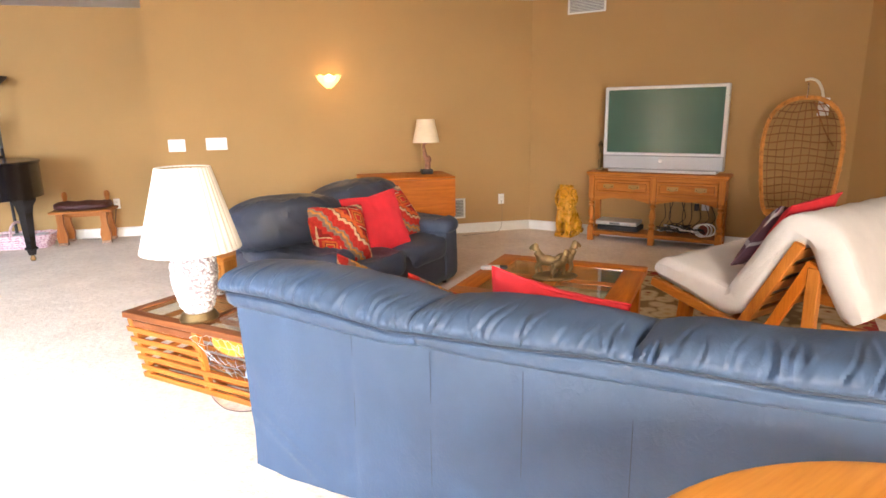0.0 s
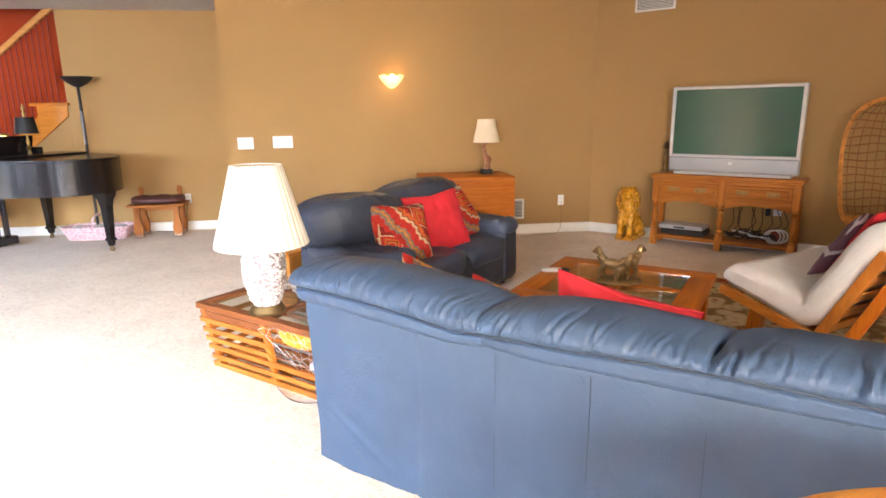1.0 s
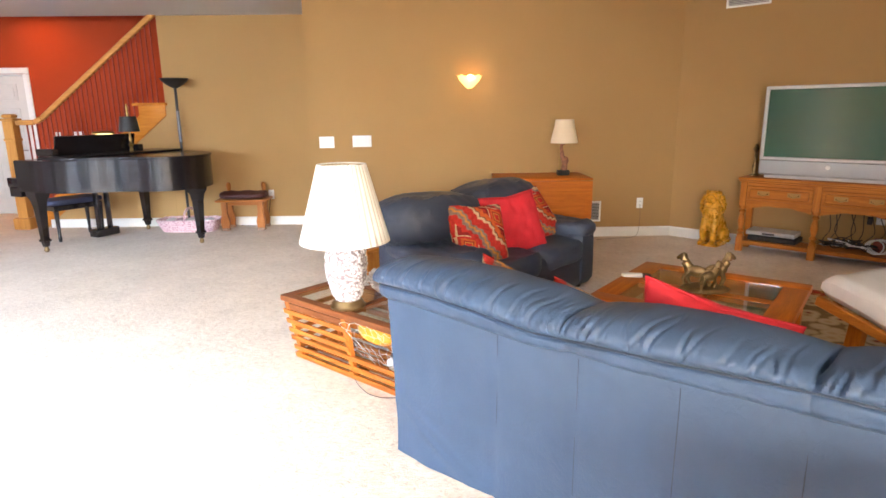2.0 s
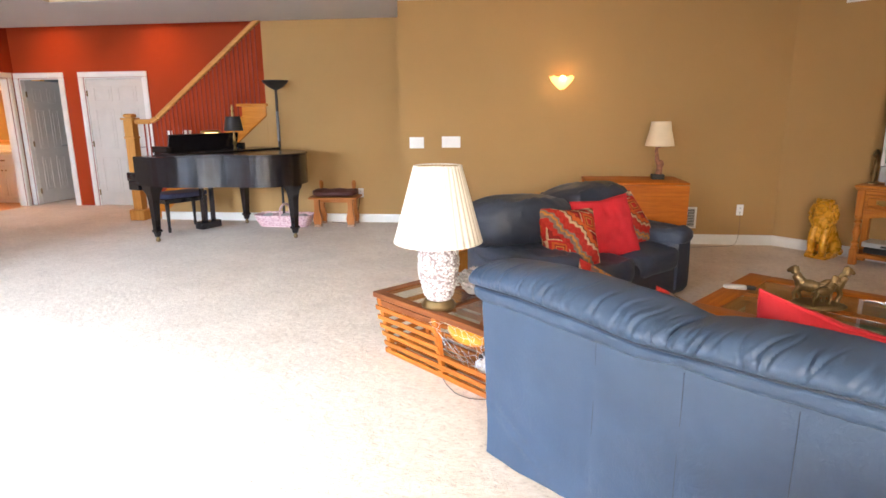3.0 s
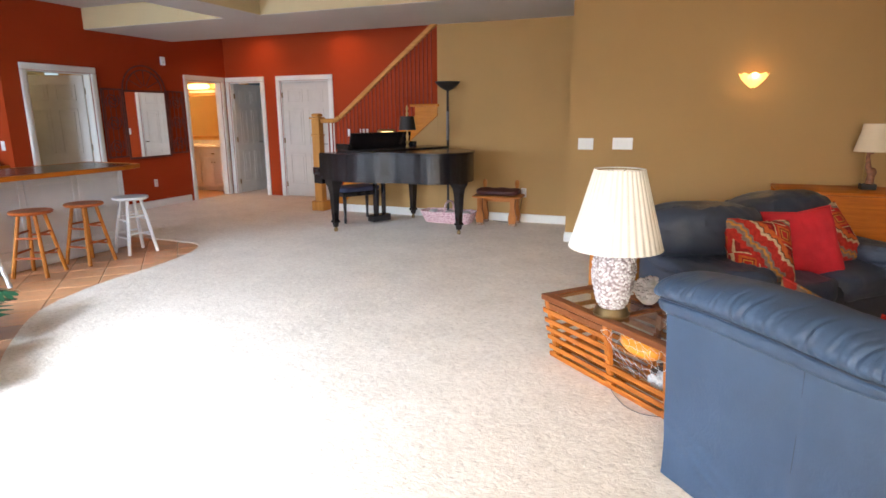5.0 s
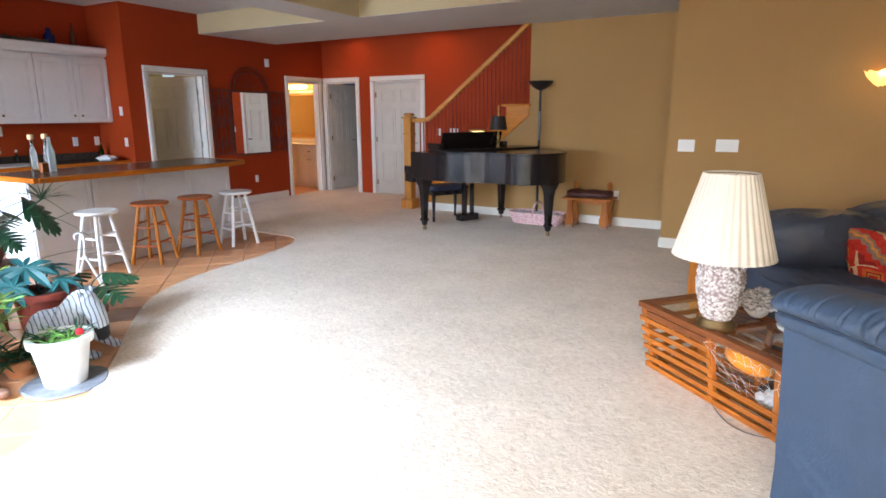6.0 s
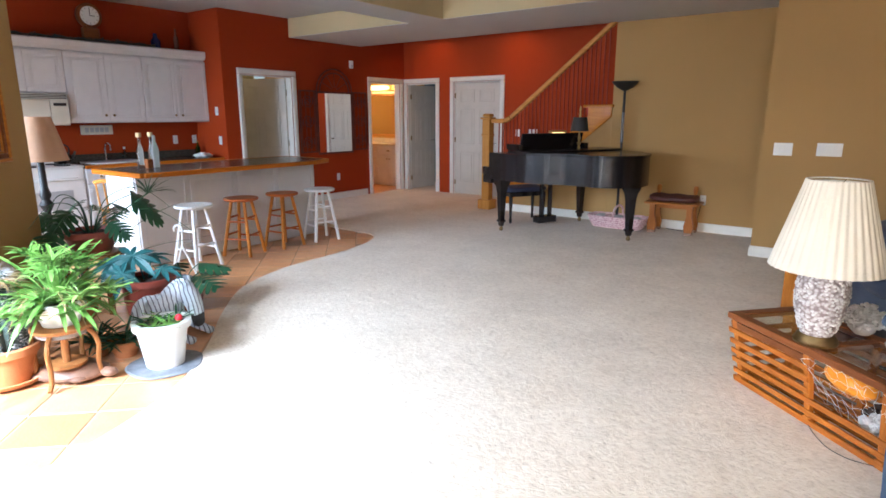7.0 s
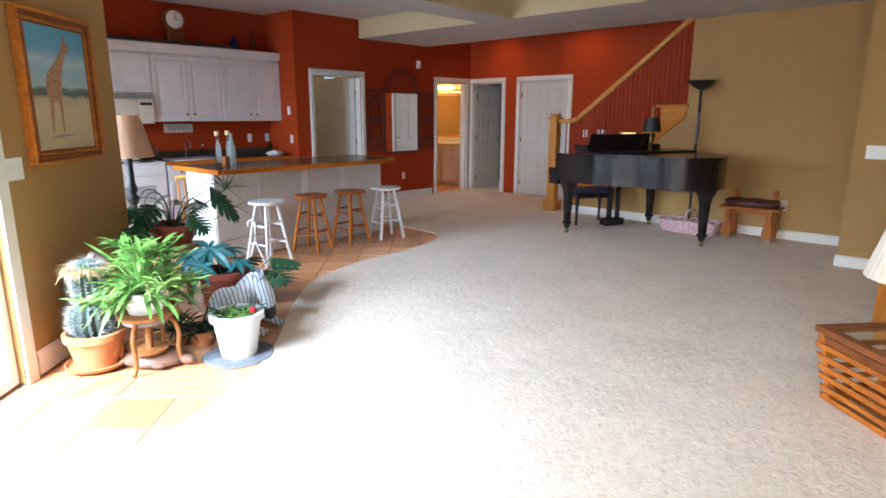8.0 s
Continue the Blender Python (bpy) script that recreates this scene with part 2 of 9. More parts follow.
TAN = wall_paint("tan_wall_paint", (0.388, 0.236, 0.088))
RED = wall_paint("brick_red_wall_paint", (0.335, 0.041, 0.006))
BATHWALL = wall_paint("gold_bathroom_paint", (0.68, 0.42, 0.13))
CEIL = wall_paint("white_ceiling_paint", (0.58, 0.56, 0.54))
BEIGE = wall_paint("beige_soffit_paint", (0.55, 0.44, 0.25))
CREAMWALL = wall_paint("cream_wall_paint", (0.75, 0.66, 0.38))
BLUEWALL = wall_paint("blue_grey_wall_paint", (0.22, 0.28, 0.30))
TRIM = plain("white_trim_paint", (0.78, 0.77, 0.72), 0.35, vary=0.04, bump=0.05)
DOORPAINT = plain("white_door_paint", (0.60, 0.57, 0.51), 0.4, vary=0.05, bump=0.06)
CARPET = carpet_mat()
TILE = plain("terracotta_tile", (0.62, 0.31, 0.14), 0.30, vary=0.16, scale=9, bump=0.25, bscale=50, pieces=0.30)
GROUT = plain("tan_grout", (0.46, 0.31, 0.21), 0.9, bump=0.5)
NAVY = leather("slate_blue_leather", (0.045, 0.075, 0.135), 0.47)
NAVYD = leather("dark_navy_leather", (0.042, 0.052, 0.078), 0.42)
SEAM = plain("dark_seam_thread", (0.022, 0.032, 0.054), 0.7)
OAK_X = wood("honey_oak_x", (0.30, 0.088, 0.010), (0.58, 0.225, 0.030), axis=0)
OAK_Y = wood("honey_oak_y", (0.30, 0.088, 0.010), (0.58, 0.225, 0.030), axis=1)
OAK_Z = wood("honey_oak_z", (0.30, 0.088, 0.010), (0.58, 0.225, 0.030), axis=2)
TABLEOAK = wood("golden_table_oak", (0.38, 0.13, 0.011), (0.68, 0.30, 0.045), axis=0, grain=4.0)
CHERRY_X = wood("cherry_x", (0.30, 0.072, 0.004), (0.58, 0.178, 0.009), axis=0)
CHERRY_Y = wood("cherry_y", (0.30, 0.072, 0.004), (0.58, 0.178, 0.009), axis=1)
CHERRY_Z = wood("cherry_z", (0.30, 0.072, 0.004), (0.58, 0.178, 0.009), axis=2)
MAPLE_X = wood("maple_x", (0.42, 0.17, 0.03), (0.62, 0.31, 0.07), axis=0)
MAPLE_Z = wood("maple_z", (0.42, 0.17, 0.03), (0.62, 0.31, 0.07), axis=2)
CRATE_X = wood("lath_wood_x", (0.28, 0.074, 0.009), (0.55, 0.188, 0.024), axis=0)
CRATE_Y = wood("lath_wood_y", (0.28, 0.074, 0.009), (0.55, 0.188, 0.024), axis=1)
CRATE_Z = wood("lath_wood_z", (0.28, 0.074, 0.009), (0.55, 0.188, 0.024), axis=2)
WALNUT_X = wood("brown_frame_wood_x", (0.13, 0.038, 0.011), (0.27, 0.092, 0.027), axis=0)
WALNUT_Y = wood("brown_frame_wood_y", (0.13, 0.038, 0.011), (0.27, 0.092, 0.027), axis=1)
BALUSTER = plain("red_brown_baluster_paint", (0.27, 0.040, 0.016), 0.9)
BLACKLAC = plain("satin_black_lacquer", (0.012, 0.010, 0.011), 0.24, vary=0.2, bump=0.03, coat=0.2)
BLACK = plain("matt_black", (0.015, 0.014, 0.014), 0.55)
BRASS = plain("aged_brass", (0.42, 0.27, 0.09), 0.3, 1.0, bump=0.05)
BRONZE = plain("dark_bronze", (0.27, 0.19, 0.085), 0.48, 1.0, vary=0.4, scale=14)
CHROME = plain("brushed_steel", (0.6, 0.6, 0.6), 0.22, 1.0, bump=0.02)
GOLD = plain("gold_glaze", (0.60, 0.29, 0.008), 0.28, 0.15, vary=0.35, scale=18, bump=0.5, bscale=45)
WHITEPL = plain("white_plastic", (0.80, 0.80, 0.78), 0.35, vary=0.03, bump=0.02)
ALMOND = plain("almond_enamel", (0.72, 0.69, 0.58), 0.3, vary=0.04, bump=0.02)
GREYPL = plain("silver_plastic", (0.50, 0.51, 0.52), 0.35, 0.3, vary=0.04, bump=0.02)
REDVEL = plain("red_velvet", (0.50, 0.012, 0.018), 0.85, vary=0.2, bump=0.3)
KILIM = kilim_mat("kilim_weave", 2.4, -38)
KILIM2 = kilim_mat("kilim_weave_small", 3.0, 62, 0.1)
CANVAS = plain("cream_canvas", (0.66, 0.63, 0.60), 0.9, vary=0.08, bump=0.35, bscale=140)
TERRA = plain("terracotta_clay", (0.48, 0.185, 0.065), 0.8, vary=0.22, bump=0.3)
REDPOT = plain("dark_red_plastic", (0.24, 0.045, 0.025), 0.5, vary=0.2)
SOIL = plain("potting_soil", (0.045, 0.03, 0.02), 0.95, vary=0.5, scale=40, bump=0.9, bscale=120, dist=0.02)
SHADE = plain("cream_pleated_cloth", (0.76, 0.70, 0.58), 0.85, vary=0.05, bump=0.15)
SHADE3 = plain("buff_lamp_cloth", (0.76, 0.62, 0.42), 0.85, vary=0.06, bump=0.1)
SHADE2 = plain("tan_lamp_cloth", (0.62, 0.38, 0.24), 0.85, vary=0.08)
SHELL = blotch_mat("shell_mosaic", [(0.05, (0.60, 0.55, 0.53)), (0.45, (0.46, 0.40, 0.38)), (0.65, (0.26, 0.20, 0.19))], 60, 0.35, 0.8)
GLASS = glass("clear_table_glass", (0.86, 0.93, 0.90))
PANE = glass("clear_window_glass")
MIRROR = base_mat("mirror_silver", 0.02, 1.0)[0]
MIRROR.node_tree.nodes["Principled BSDF"].inputs["Base Color"].default_value = (0.88, 0.9, 0.88, 1)
# green in the base colour imitates the garden mirrored in the screen
SCREEN = base_mat("reflection_tinted_screen", 0.20, 0.0, 0.0, 1.0)[0]
SCREEN.node_tree.nodes["Principled BSDF"].inputs["Base Color"].default_value = (0.035, 0.10, 0.065, 1)
SCREEN.node_tree.nodes["Principled BSDF"].inputs["IOR"].default_value = 1.45
RATTAN = plain("golden_rattan", (0.58, 0.235, 0.035), 0.5, vary=0.35, scale=20, bump=0.4)
SEAGRASS = plain("dark_rattan_cord", (0.26, 0.105, 0.026), 0.7, vary=0.3, scale=25)
LEAF = plain("fresh_green_leaf", (0.16, 0.32, 0.06), 0.42, vary=0.5, scale=12, bump=0.1)
LEAFD = plain("deep_green_leaf", (0.018, 0.085, 0.035), 0.38, vary=0.4, scale=8, bump=0.1)
LEAFB = plain("blue_green_leaf", (0.025, 0.125, 0.125), 0.45, vary=0.3, scale=8, bump=0.1)
LEAFY = plain("dry_leaf", (0.42, 0.29, 0.14), 0.8, vary=0.3)
CACTUS = plain("grey_green_cactus", (0.055, 0.085, 0.075), 0.7, vary=0.3, scale=15, bump=0.5)
SPINE = plain("pale_cactus_spine", (0.36, 0.35, 0.33), 0.7, vary=0.3)
ZEBRA = stripes_mat("zebra_glaze", (0.14, 0.16, 0.21), (0.70, 0.77, 0.84), 11.0, 2.6, (0, 12, -56), 0.35)
PINKW = blotch_mat("pink_wicker", [(0.2, (0.50, 0.24, 0.26)), (0.6, (0.74, 0.54, 0.54))], 45, 0.8, 0.6)
SLATE = blotch_mat("grey_slate", [(0.3, (0.10, 0.105, 0.12)), (0.7, (0.24, 0.245, 0.26))], 14, 0.7, 0.4, "NOISE")
DARKLEATH = leather("brown_saddle_leather", (0.075, 0.020, 0.016), 0.5)
SADDLE_X = wood("saddle_wood_x", (0.27, 0.085, 0.014), (0.48, 0.18, 0.036), axis=0)
SADDLE_Z = wood("saddle_wood_z", (0.27, 0.085, 0.014), (0.48, 0.18, 0.036), axis=2)
STRINGER = wood("honey_maple", (0.42, 0.13, 0.008), (0.62, 0.235, 0.02), rough=0.75, axis=0)
ORANGE = plain("orange_float_plastic", (0.80, 0.28, 0.01), 0.4)
NET = plain("white_net_cord", (0.78, 0.77, 0.74), 0.9)
CORAL = plain("white_coral", (0.68, 0.65, 0.63), 0.9, vary=0.1, bump=0.6, bscale=70)
COUNTER = plain("dark_granite_worktop", (0.055, 0.05, 0.04), 0.22, vary=0.5, scale=50, bump=0.02)
CABPAINT = plain("white_cabinet_paint", (0.74, 0.73, 0.73), 0.38, vary=0.04, bump=0.05)
RUG = blotch_mat("flowered_rug_field", [(0.10, (0.22, 0.035, 0.02)), (0.20, (0.50, 0.34, 0.16)), (0.42, (0.62, 0.50, 0.30)), (0.60, (0.55, 0.42, 0.22)), (0.72, (0.24, 0.15, 0.06))], 9, 0.95, 0.3)
RUGRED = blotch_mat("red_rug_border", [(0.2, (0.40, 0.035, 0.02)), (0.55, (0.30, 0.03, 0.02)), (0.7, (0.45, 0.26, 0.10))], 16, 0.95, 0.3)
STOOLSEAT = wood("worn_red_brown_wood", (0.24, 0.052, 0.010), (0.42, 0.115, 0.024), axis=0, coat=0.1)
GLOWSHADE = emit("lit_sconce_glass", (1.0, 0.60, 0.13), 0.9)
BULB = emit("lit_globe_bulb", (1.0, 0.66, 0.22), 2.2)
CANLIT = emit("lit_downlight", (1.0, 0.85, 0.6), 1.7)
HEDGE = plain("hedge_leaves", (0.06, 0.15, 0.03), 0.7, vary=0.7, scale=5, bump=0.9, bscale=14, dist=0.1)
GRASS = plain("lawn_grass", (0.07, 0.15, 0.03), 0.9, vary=0.5, scale=3, bump=0.5)


# ---- building helpers ----
def finish(name, bm, material, parent=None, label="", smooth=True, mats=()):
    me = bpy.data.meshes.new(name)
    bmesh.ops.recalc_face_normals(bm, faces=bm.faces[:])
    bm.to_mesh(me)
    bm.free()
    if smooth:
        me.shade_smooth()
        me.set_sharp_from_angle(angle=radians(38))
    for m in (material, *mats):
        me.materials.append(m)
    ob = new(name, me)
    if parent:
        ob.parent = parent
    if label:
        tagged(ob, label)
    return ob


def cast(ob, size):
    """Fuse the forms of a statue into one skin."""
    mod = ob.modifiers.new("fuse", "REMESH")
    mod.mode, mod.voxel_size, mod.use_smooth_shade = "VOXEL", size, True
    return ob


def part(name, bm, material, parent, label="", smooth=True):
    return finish(name, bm, material, parent, label, smooth)


def thing(name, label, category, m=None, group="", kind=""):
    ob = new(name)
    ob.empty_display_size = 0.1
    if m is not None:
        ob.matrix_world = m
    return tagged(ob, label, category, group, kind)


def setting(name, bm, material, label, category="", smooth=False):
    return tagged(finish(name, bm, material, None, "", smooth), label, category, "", "structure")


def box(bm, x0, x1, y0, y1, z0, z1, bevel=0.0, seg=1):
    m = Matrix.Translation(((x0 + x1) / 2, (y0 + y1) / 2, (z0 + z1) / 2)) @ Matrix.Diagonal((abs(x1 - x0), abs(y1 - y0), abs(z1 - z0), 1))
    r = bmesh.ops.create_cube(bm, size=1, matrix=m)
    if bevel:
        edges = {e for v in r["verts"] for e in v.link_edges}
        bmesh.ops.bevel(bm, geom=list(edges), offset=bevel, segments=seg, affect="EDGES", profile=0.5)
    return bm


def bx(*a, **k):
    return box(bmesh.new(), *a, **k)


def obox(bm, p0, p1, w, h, bevel=0.0, up=(0, 0, 1)):
    """A bar from p0 to p1, w wide and h high."""
    p0, p1 = Vector(p0), Vector(p1)
    d = p1 - p0
    x = d.normalized()
    u = Vector(up)
    if abs(x.dot(u)) > 0.98:
        u = Vector((0, 1, 0))
    y = u.cross(x).normalized()
    z = x.cross(y)
    m = Matrix((x, y, z)).transposed().to_4x4()
    m.translation = (p0 + p1) / 2
    r = bmesh.ops.create_cube(bm, size=1, matrix=m @ Matrix.Diagonal((d.length, w, h, 1)))
    if bevel:
        edges = {e for v in r["verts"] for e in v.link_edges}
        bmesh.ops.bevel(bm, geom=list(edges), offset=bevel, segments=1, affect="EDGES")
    return bm


def rings(bm, loops, closed=False, caps=True):
    """Skin a list of rings of points."""
    vs = [[bm.verts.new(p) for p in ring] for ring in loops]
    n = len(vs[0])
    rows = len(vs)
    for i in range(rows if closed else rows - 1):
        a, b = vs[i], vs[(i + 1) % rows]
        for j in range(n):
            bm.faces.new((a[j], a[(j + 1) % n], b[(j + 1) % n], b[j]))
    if caps and not closed:
        bm.faces.new(vs[0][::-1])
        bm.faces.new(vs[-1])
    return bm


def lathe(bm, profile, seg=24, at=(0, 0, 0), caps=True, wobble=None):
    """profile: (radius, height) rows."""
    loops = []
    for r, z in profile:
        ring = []
        for k in range(seg):
            a = 2 * math.pi * k / seg
            rr = r * (wobble(a, z) if wobble else 1)
            ring.append((at[0] + rr * math.cos(a), at[1] + rr * math.sin(a), at[2] + z))
        loops.append(ring)
    return rings(bm, loops, caps=caps)


def tube(bm, pts, r, seg=8, closed=False, r2=None):
    pts = [Vector(p) for p in pts]
    loops = []
    n = len(pts)
    for i, p in enumerate(pts):
        a = pts[(i - 1) % n] if closed or i > 0 else p
        b = pts[(i + 1) % n] if closed or i < n - 1 else p
        d = (b - a).normalized()
        u = Vector((0, 0, 1)) if abs(d.z) < 0.9 else Vector((1, 0, 0))
        x = d.cross(u).normalized()
        y = x.cross(d).normalized()
        rr = r if r2 is None else r + (r2 - r) * i / max(1, n - 1)
        loops.append([p + rr * (math.cos(2 * math.pi * k / seg) * x + math.sin(2 * math.pi * k / seg) * y) for k in range(seg)])
    return rings(bm, loops, closed=closed)


def ball(bm, c, r, seg=14, squash=(1, 1, 1)):
    m = Matrix.Translation(c) @ Matrix.Diagonal((squash[0], squash[1], squash[2], 1))
    bmesh.ops.create_uvsphere(bm, u_segments=seg, v_segments=max(6, seg // 2), radius=r, matrix=m)
    return bm


def extrude_poly(bm, pts, thick, m=Matrix.Identity(4)):
    """A plate from a polygon in its x-z plane, thick along y."""
    a = [bm.verts.new(m @ Vector((x, 0, z))) for x, z in pts]
    b = [bm.verts.new(m @ Vector((x, thick, z))) for x, z in pts]
    bm.faces.new(a)
    bm.faces.new(b[::-1])
    n = len(pts)
    for i in range(n):
        bm.faces.new((a[i], b[i], b[(i + 1) % n], a[(i + 1) % n]))
    return bm


def pillow(bm, sx, sy, sz, n=18, power=0.42, wrinkle=0.006, seed=0.0, m=Matrix.Identity(4), pinch=0.0):
    """A stuffed cushion: sx by sy, sz thick in the middle, thin at the seam."""
    def height(u, v):
        k = max(0.0, (1 - abs(u) ** 2.6)) * max(0.0, (1 - abs(v) ** 2.6))
        return k ** power
    top, bot = [], []
    for i in range(n + 1):
        rt, rb = [], []
        for j in range(n + 1):
            u, v = 2 * i / n - 1, 2 * j / n - 1
            pull = 1 - pinch * (1 - abs(u)) * abs(v) ** 4 - pinch * (1 - abs(v)) * abs(u) ** 4
            h = height(u, v)
            wv = noise.noise(Vector((u * 2.2 + seed, v * 2.2, seed))) * wrinkle + noise.noise(Vector((u * 6 + seed, v * 6, 3 + seed))) * wrinkle * 0.5
            x, y = u * sx / 2 * pull, v * sy / 2 * pull
            rt.append(bm.verts.new(m @ Vector((x, y, sz / 2 * h + wv * h))))
            edge = i in (0, n) or j in (0, n)
            rb.append(rt[-1] if edge else bm.verts.new(m @ Vector((x, y, -sz / 2 * h + wv * h))))
        top.append(rt)
        bot.append(rb)
    for i in range(n):
        for j in range(n):
            bm.faces.new((top[i][j], top[i + 1][j], top[i + 1][j + 1], top[i][j + 1]))
            q = (bot[i][j + 1], bot[i + 1][j + 1], bot[i + 1][j], bot[i][j])
            if len(set(q)) == 4:
                try:
                    bm.faces.new(q)
                except ValueError:
                    pass
    return bm


def softbox(bm, sx, sy, sz, n=12, power=5.0, wrinkle=0.004, seed=0.0, m=Matrix.Identity(4)):
    """A rounded, slightly wrinkled block, centred."""
    made = {}

    def vert(p):
        key = (round(p[0], 4), round(p[1], 4), round(p[2], 4))
        if key not in made:
            p = Vector(p)
            k = (abs(p.x) ** power + abs(p.y) ** power + abs(p.z) ** power) ** (1 / power)
            p = p / k
            q = Vector((p.x * sx / 2, p.y * sy / 2, p.z * sz / 2))
            d = noise.noise(q * 5 + Vector((seed, 0, 0))) * wrinkle + noise.noise(q * 14 + Vector((0, seed, 0))) * wrinkle * 0.5
            made[key] = bm.verts.new(m @ (q + p.normalized() * d))
        return made[key]

    g = [-1 + 2 * k / n for k in range(n + 1)]
    for axis in range(3):
        for side in (-1, 1):
            for a in range(n):
                for b in range(n):
                    quad = []
                    for u, v in ((g[a], g[b]), (g[a + 1], g[b]), (g[a + 1], g[b + 1]), (g[a], g[b + 1])):
                        p = [u, v]
                        p.insert(axis, side)
                        quad.append(vert(p))
                    bm.faces.new(quad if side > 0 else quad[::-1])
    return bm


def wall(name, p0, p1, z0, z1, thick, material, label, openings=(), side=1):
    """A wall whose visible face runs from p0 to p1; thickness to the left of the way when side is 1. openings: (start, end, bottom, top) along it."""
    p0, p1 = Vector((*p0, 0)), Vector((*p1, 0))
    d = (p1 - p0).normalized()
    nrm = Vector((-d.y, d.x, 0)) * side
    length = (p1 - p0).length
    m = Matrix((d, nrm, Vector((0, 0, 1)))).transposed().to_4x4()
    m.translation = p0
    xs = sorted({0.0, length} | {v for o in openings for v in o[:2]})
    zs = sorted({z0, z1} | {v for o in openings for v in o[2:]})
    bm = bmesh.new()
    verts = {}

    def corner(i, j, k):
        if (i, j, k) not in verts:
            verts[i, j, k] = bm.verts.new((xs[i], thick * k, zs[j]))
        return verts[i, j, k]

    def solid(i, j):
        if not (0 <= i < len(xs) - 1 and 0 <= j < len(zs) - 1):
            return False
        cx, cz = (xs[i] + xs[i + 1]) / 2, (zs[j] + zs[j + 1]) / 2
        return not any(a < cx < b and lo < cz < hi for a, b, lo, hi in openings)

    for i in range(len(xs) - 1):
        for j in range(len(zs) - 1):
            if solid(i, j):
                for k in (0, 1):
                    bm.faces.new([corner(*q, k) for q in ((i, j), (i + 1, j), (i + 1, j + 1), (i, j + 1))])
                for (u, v), (p, q) in (((i - 1, j), ((i, j), (i, j + 1))), ((i + 1, j), ((i + 1, j), (i + 1, j + 1))), ((i, j - 1), ((i, j), (i + 1, j))), ((i, j + 1), ((i, j + 1), (i + 1, j + 1)))):
                    if not solid(u, v):
                        bm.faces.new([corner(*p, 0), corner(*q, 0), corner(*q, 1), corner(*p, 1)])
    bm.transform(m)
    ob = setting(name, bm, material, label, "wall")
    return ob, m


def skirting(p0, p1, label="white painted baseboard along the wall", h=0.11, t=0.015, side=-1):
    """Baseboard in front of a wall face from p0 to p1."""
    p0, p1 = Vector((*p0, 0)), Vector((*p1, 0))
    d = (p1 - p0).normalized()
    nrm = Vector((-d.y, d.x, 0)) * side
    m = Matrix((d, nrm, Vector((0, 0, 1)))).transposed().to_4x4()
    m.translation = p0
    bm = bmesh.new()
    n = (p1 - p0).length
    rings(bm, [[(s, 0.002, 0.0), (s, t, 0.0), (s, t, h * 0.8), (s, t * 0.45, h), (s, 0.002, h)] for s in (0, n)])
    bm.transform(m)
    return setting("baseboard", bm, TRIM, label, "baseboard")


def at(x, y, z=0.0, turn=0.0):
    return pose(x, y, z, 0, 0, turn)

# ---- the large structure ----
XM, YC, YP, YS = -8.12, 8.93, 7.75, 6.67      # red west wall, closet wall, tan piano wall, sconce wall
XK, YJ = -8.87, 4.97                          # kitchen wall, jog
LOW, HIGH = 2.62, 2.90
KINK, EAST, PIC = 9.325, 4.90, -3.62            # x + y of the television wall, east wall, x + y of the picture wall

setting("ground", bx(-60, 60, -60, 60, -0.40, -0.30), GRASS, "green lawn outside the windows", "ground")


def hedge():
    """Garden hedge and trees that ring the lawn."""
    bm = bmesh.new()
    na, nz = 220, 14
    rows = []
    for i in range(na + 1):
        a = radians(150 + 190 * i / na)
        top = 7.5 + 2.6 * noise.noise(Vector((i * 0.09, 1.0, 0))) + 0.9 * noise.noise(Vector((i * 0.4, 5.0, 0)))
        row = []
        for j in range(nz + 1):
            z = -0.32 + (top + 0.32) * j / nz
            r = 13.5 + 0.8 * noise.noise(Vector((i * 0.25, z * 0.9, 2))) + 0.4 * noise.noise(Vector((i * 0.9, z * 2.6, 7))) + 0.5 * (j / nz) ** 4
            row.append(bm.verts.new((r * math.cos(a), r * math.sin(a), z)))
        rows.append(row)
    for a, b in zip(rows, rows[1:]):
        for j in range(nz):
            bm.faces.new((a[j], a[j + 1], b[j + 1], b[j]))
    return setting("backdrop", bm, HEDGE, "green garden hedge round the lawn", "hedge", True)


hedge()
sub = setting("floor", bx(-11.5, 5.4, -3.1, 12.2, -0.12, -0.0135), GROUT, "tan grout bed of the tiled floor", "floor")


def curve_points(ctrl, per=6):
    out = []
    n = len(ctrl)
    for i in range(n - 1):
        p0, p1, p2, p3 = (Vector(ctrl[max(0, min(n - 1, i + k))]) for k in (-1, 0, 1, 2))
        for s in range(per):
            t = s / per
            out.append(0.5 * ((2 * p1) + (p2 - p0) * t + (2 * p0 - 5 * p1 + 4 * p2 - p3) * t * t + (3 * p1 - p0 - 3 * p2 + p3) * t ** 3))
    out.append(Vector(ctrl[-1]))
    return out


TILE_EDGE = curve_points([(-8.12, 5.16), (-6.6, 5.16), (-5.75, 5.14), (-5.36, 5.08), (-5.12, 4.72), (-5.0, 4.1), (-4.95, 3.45), (-4.72, 2.80), (-4.25, 2.28), (-3.70, 1.80), (-3.32, 1.36), (-3.08, 0.80), (-2.95, 0.10), (-2.60, -1.02)])


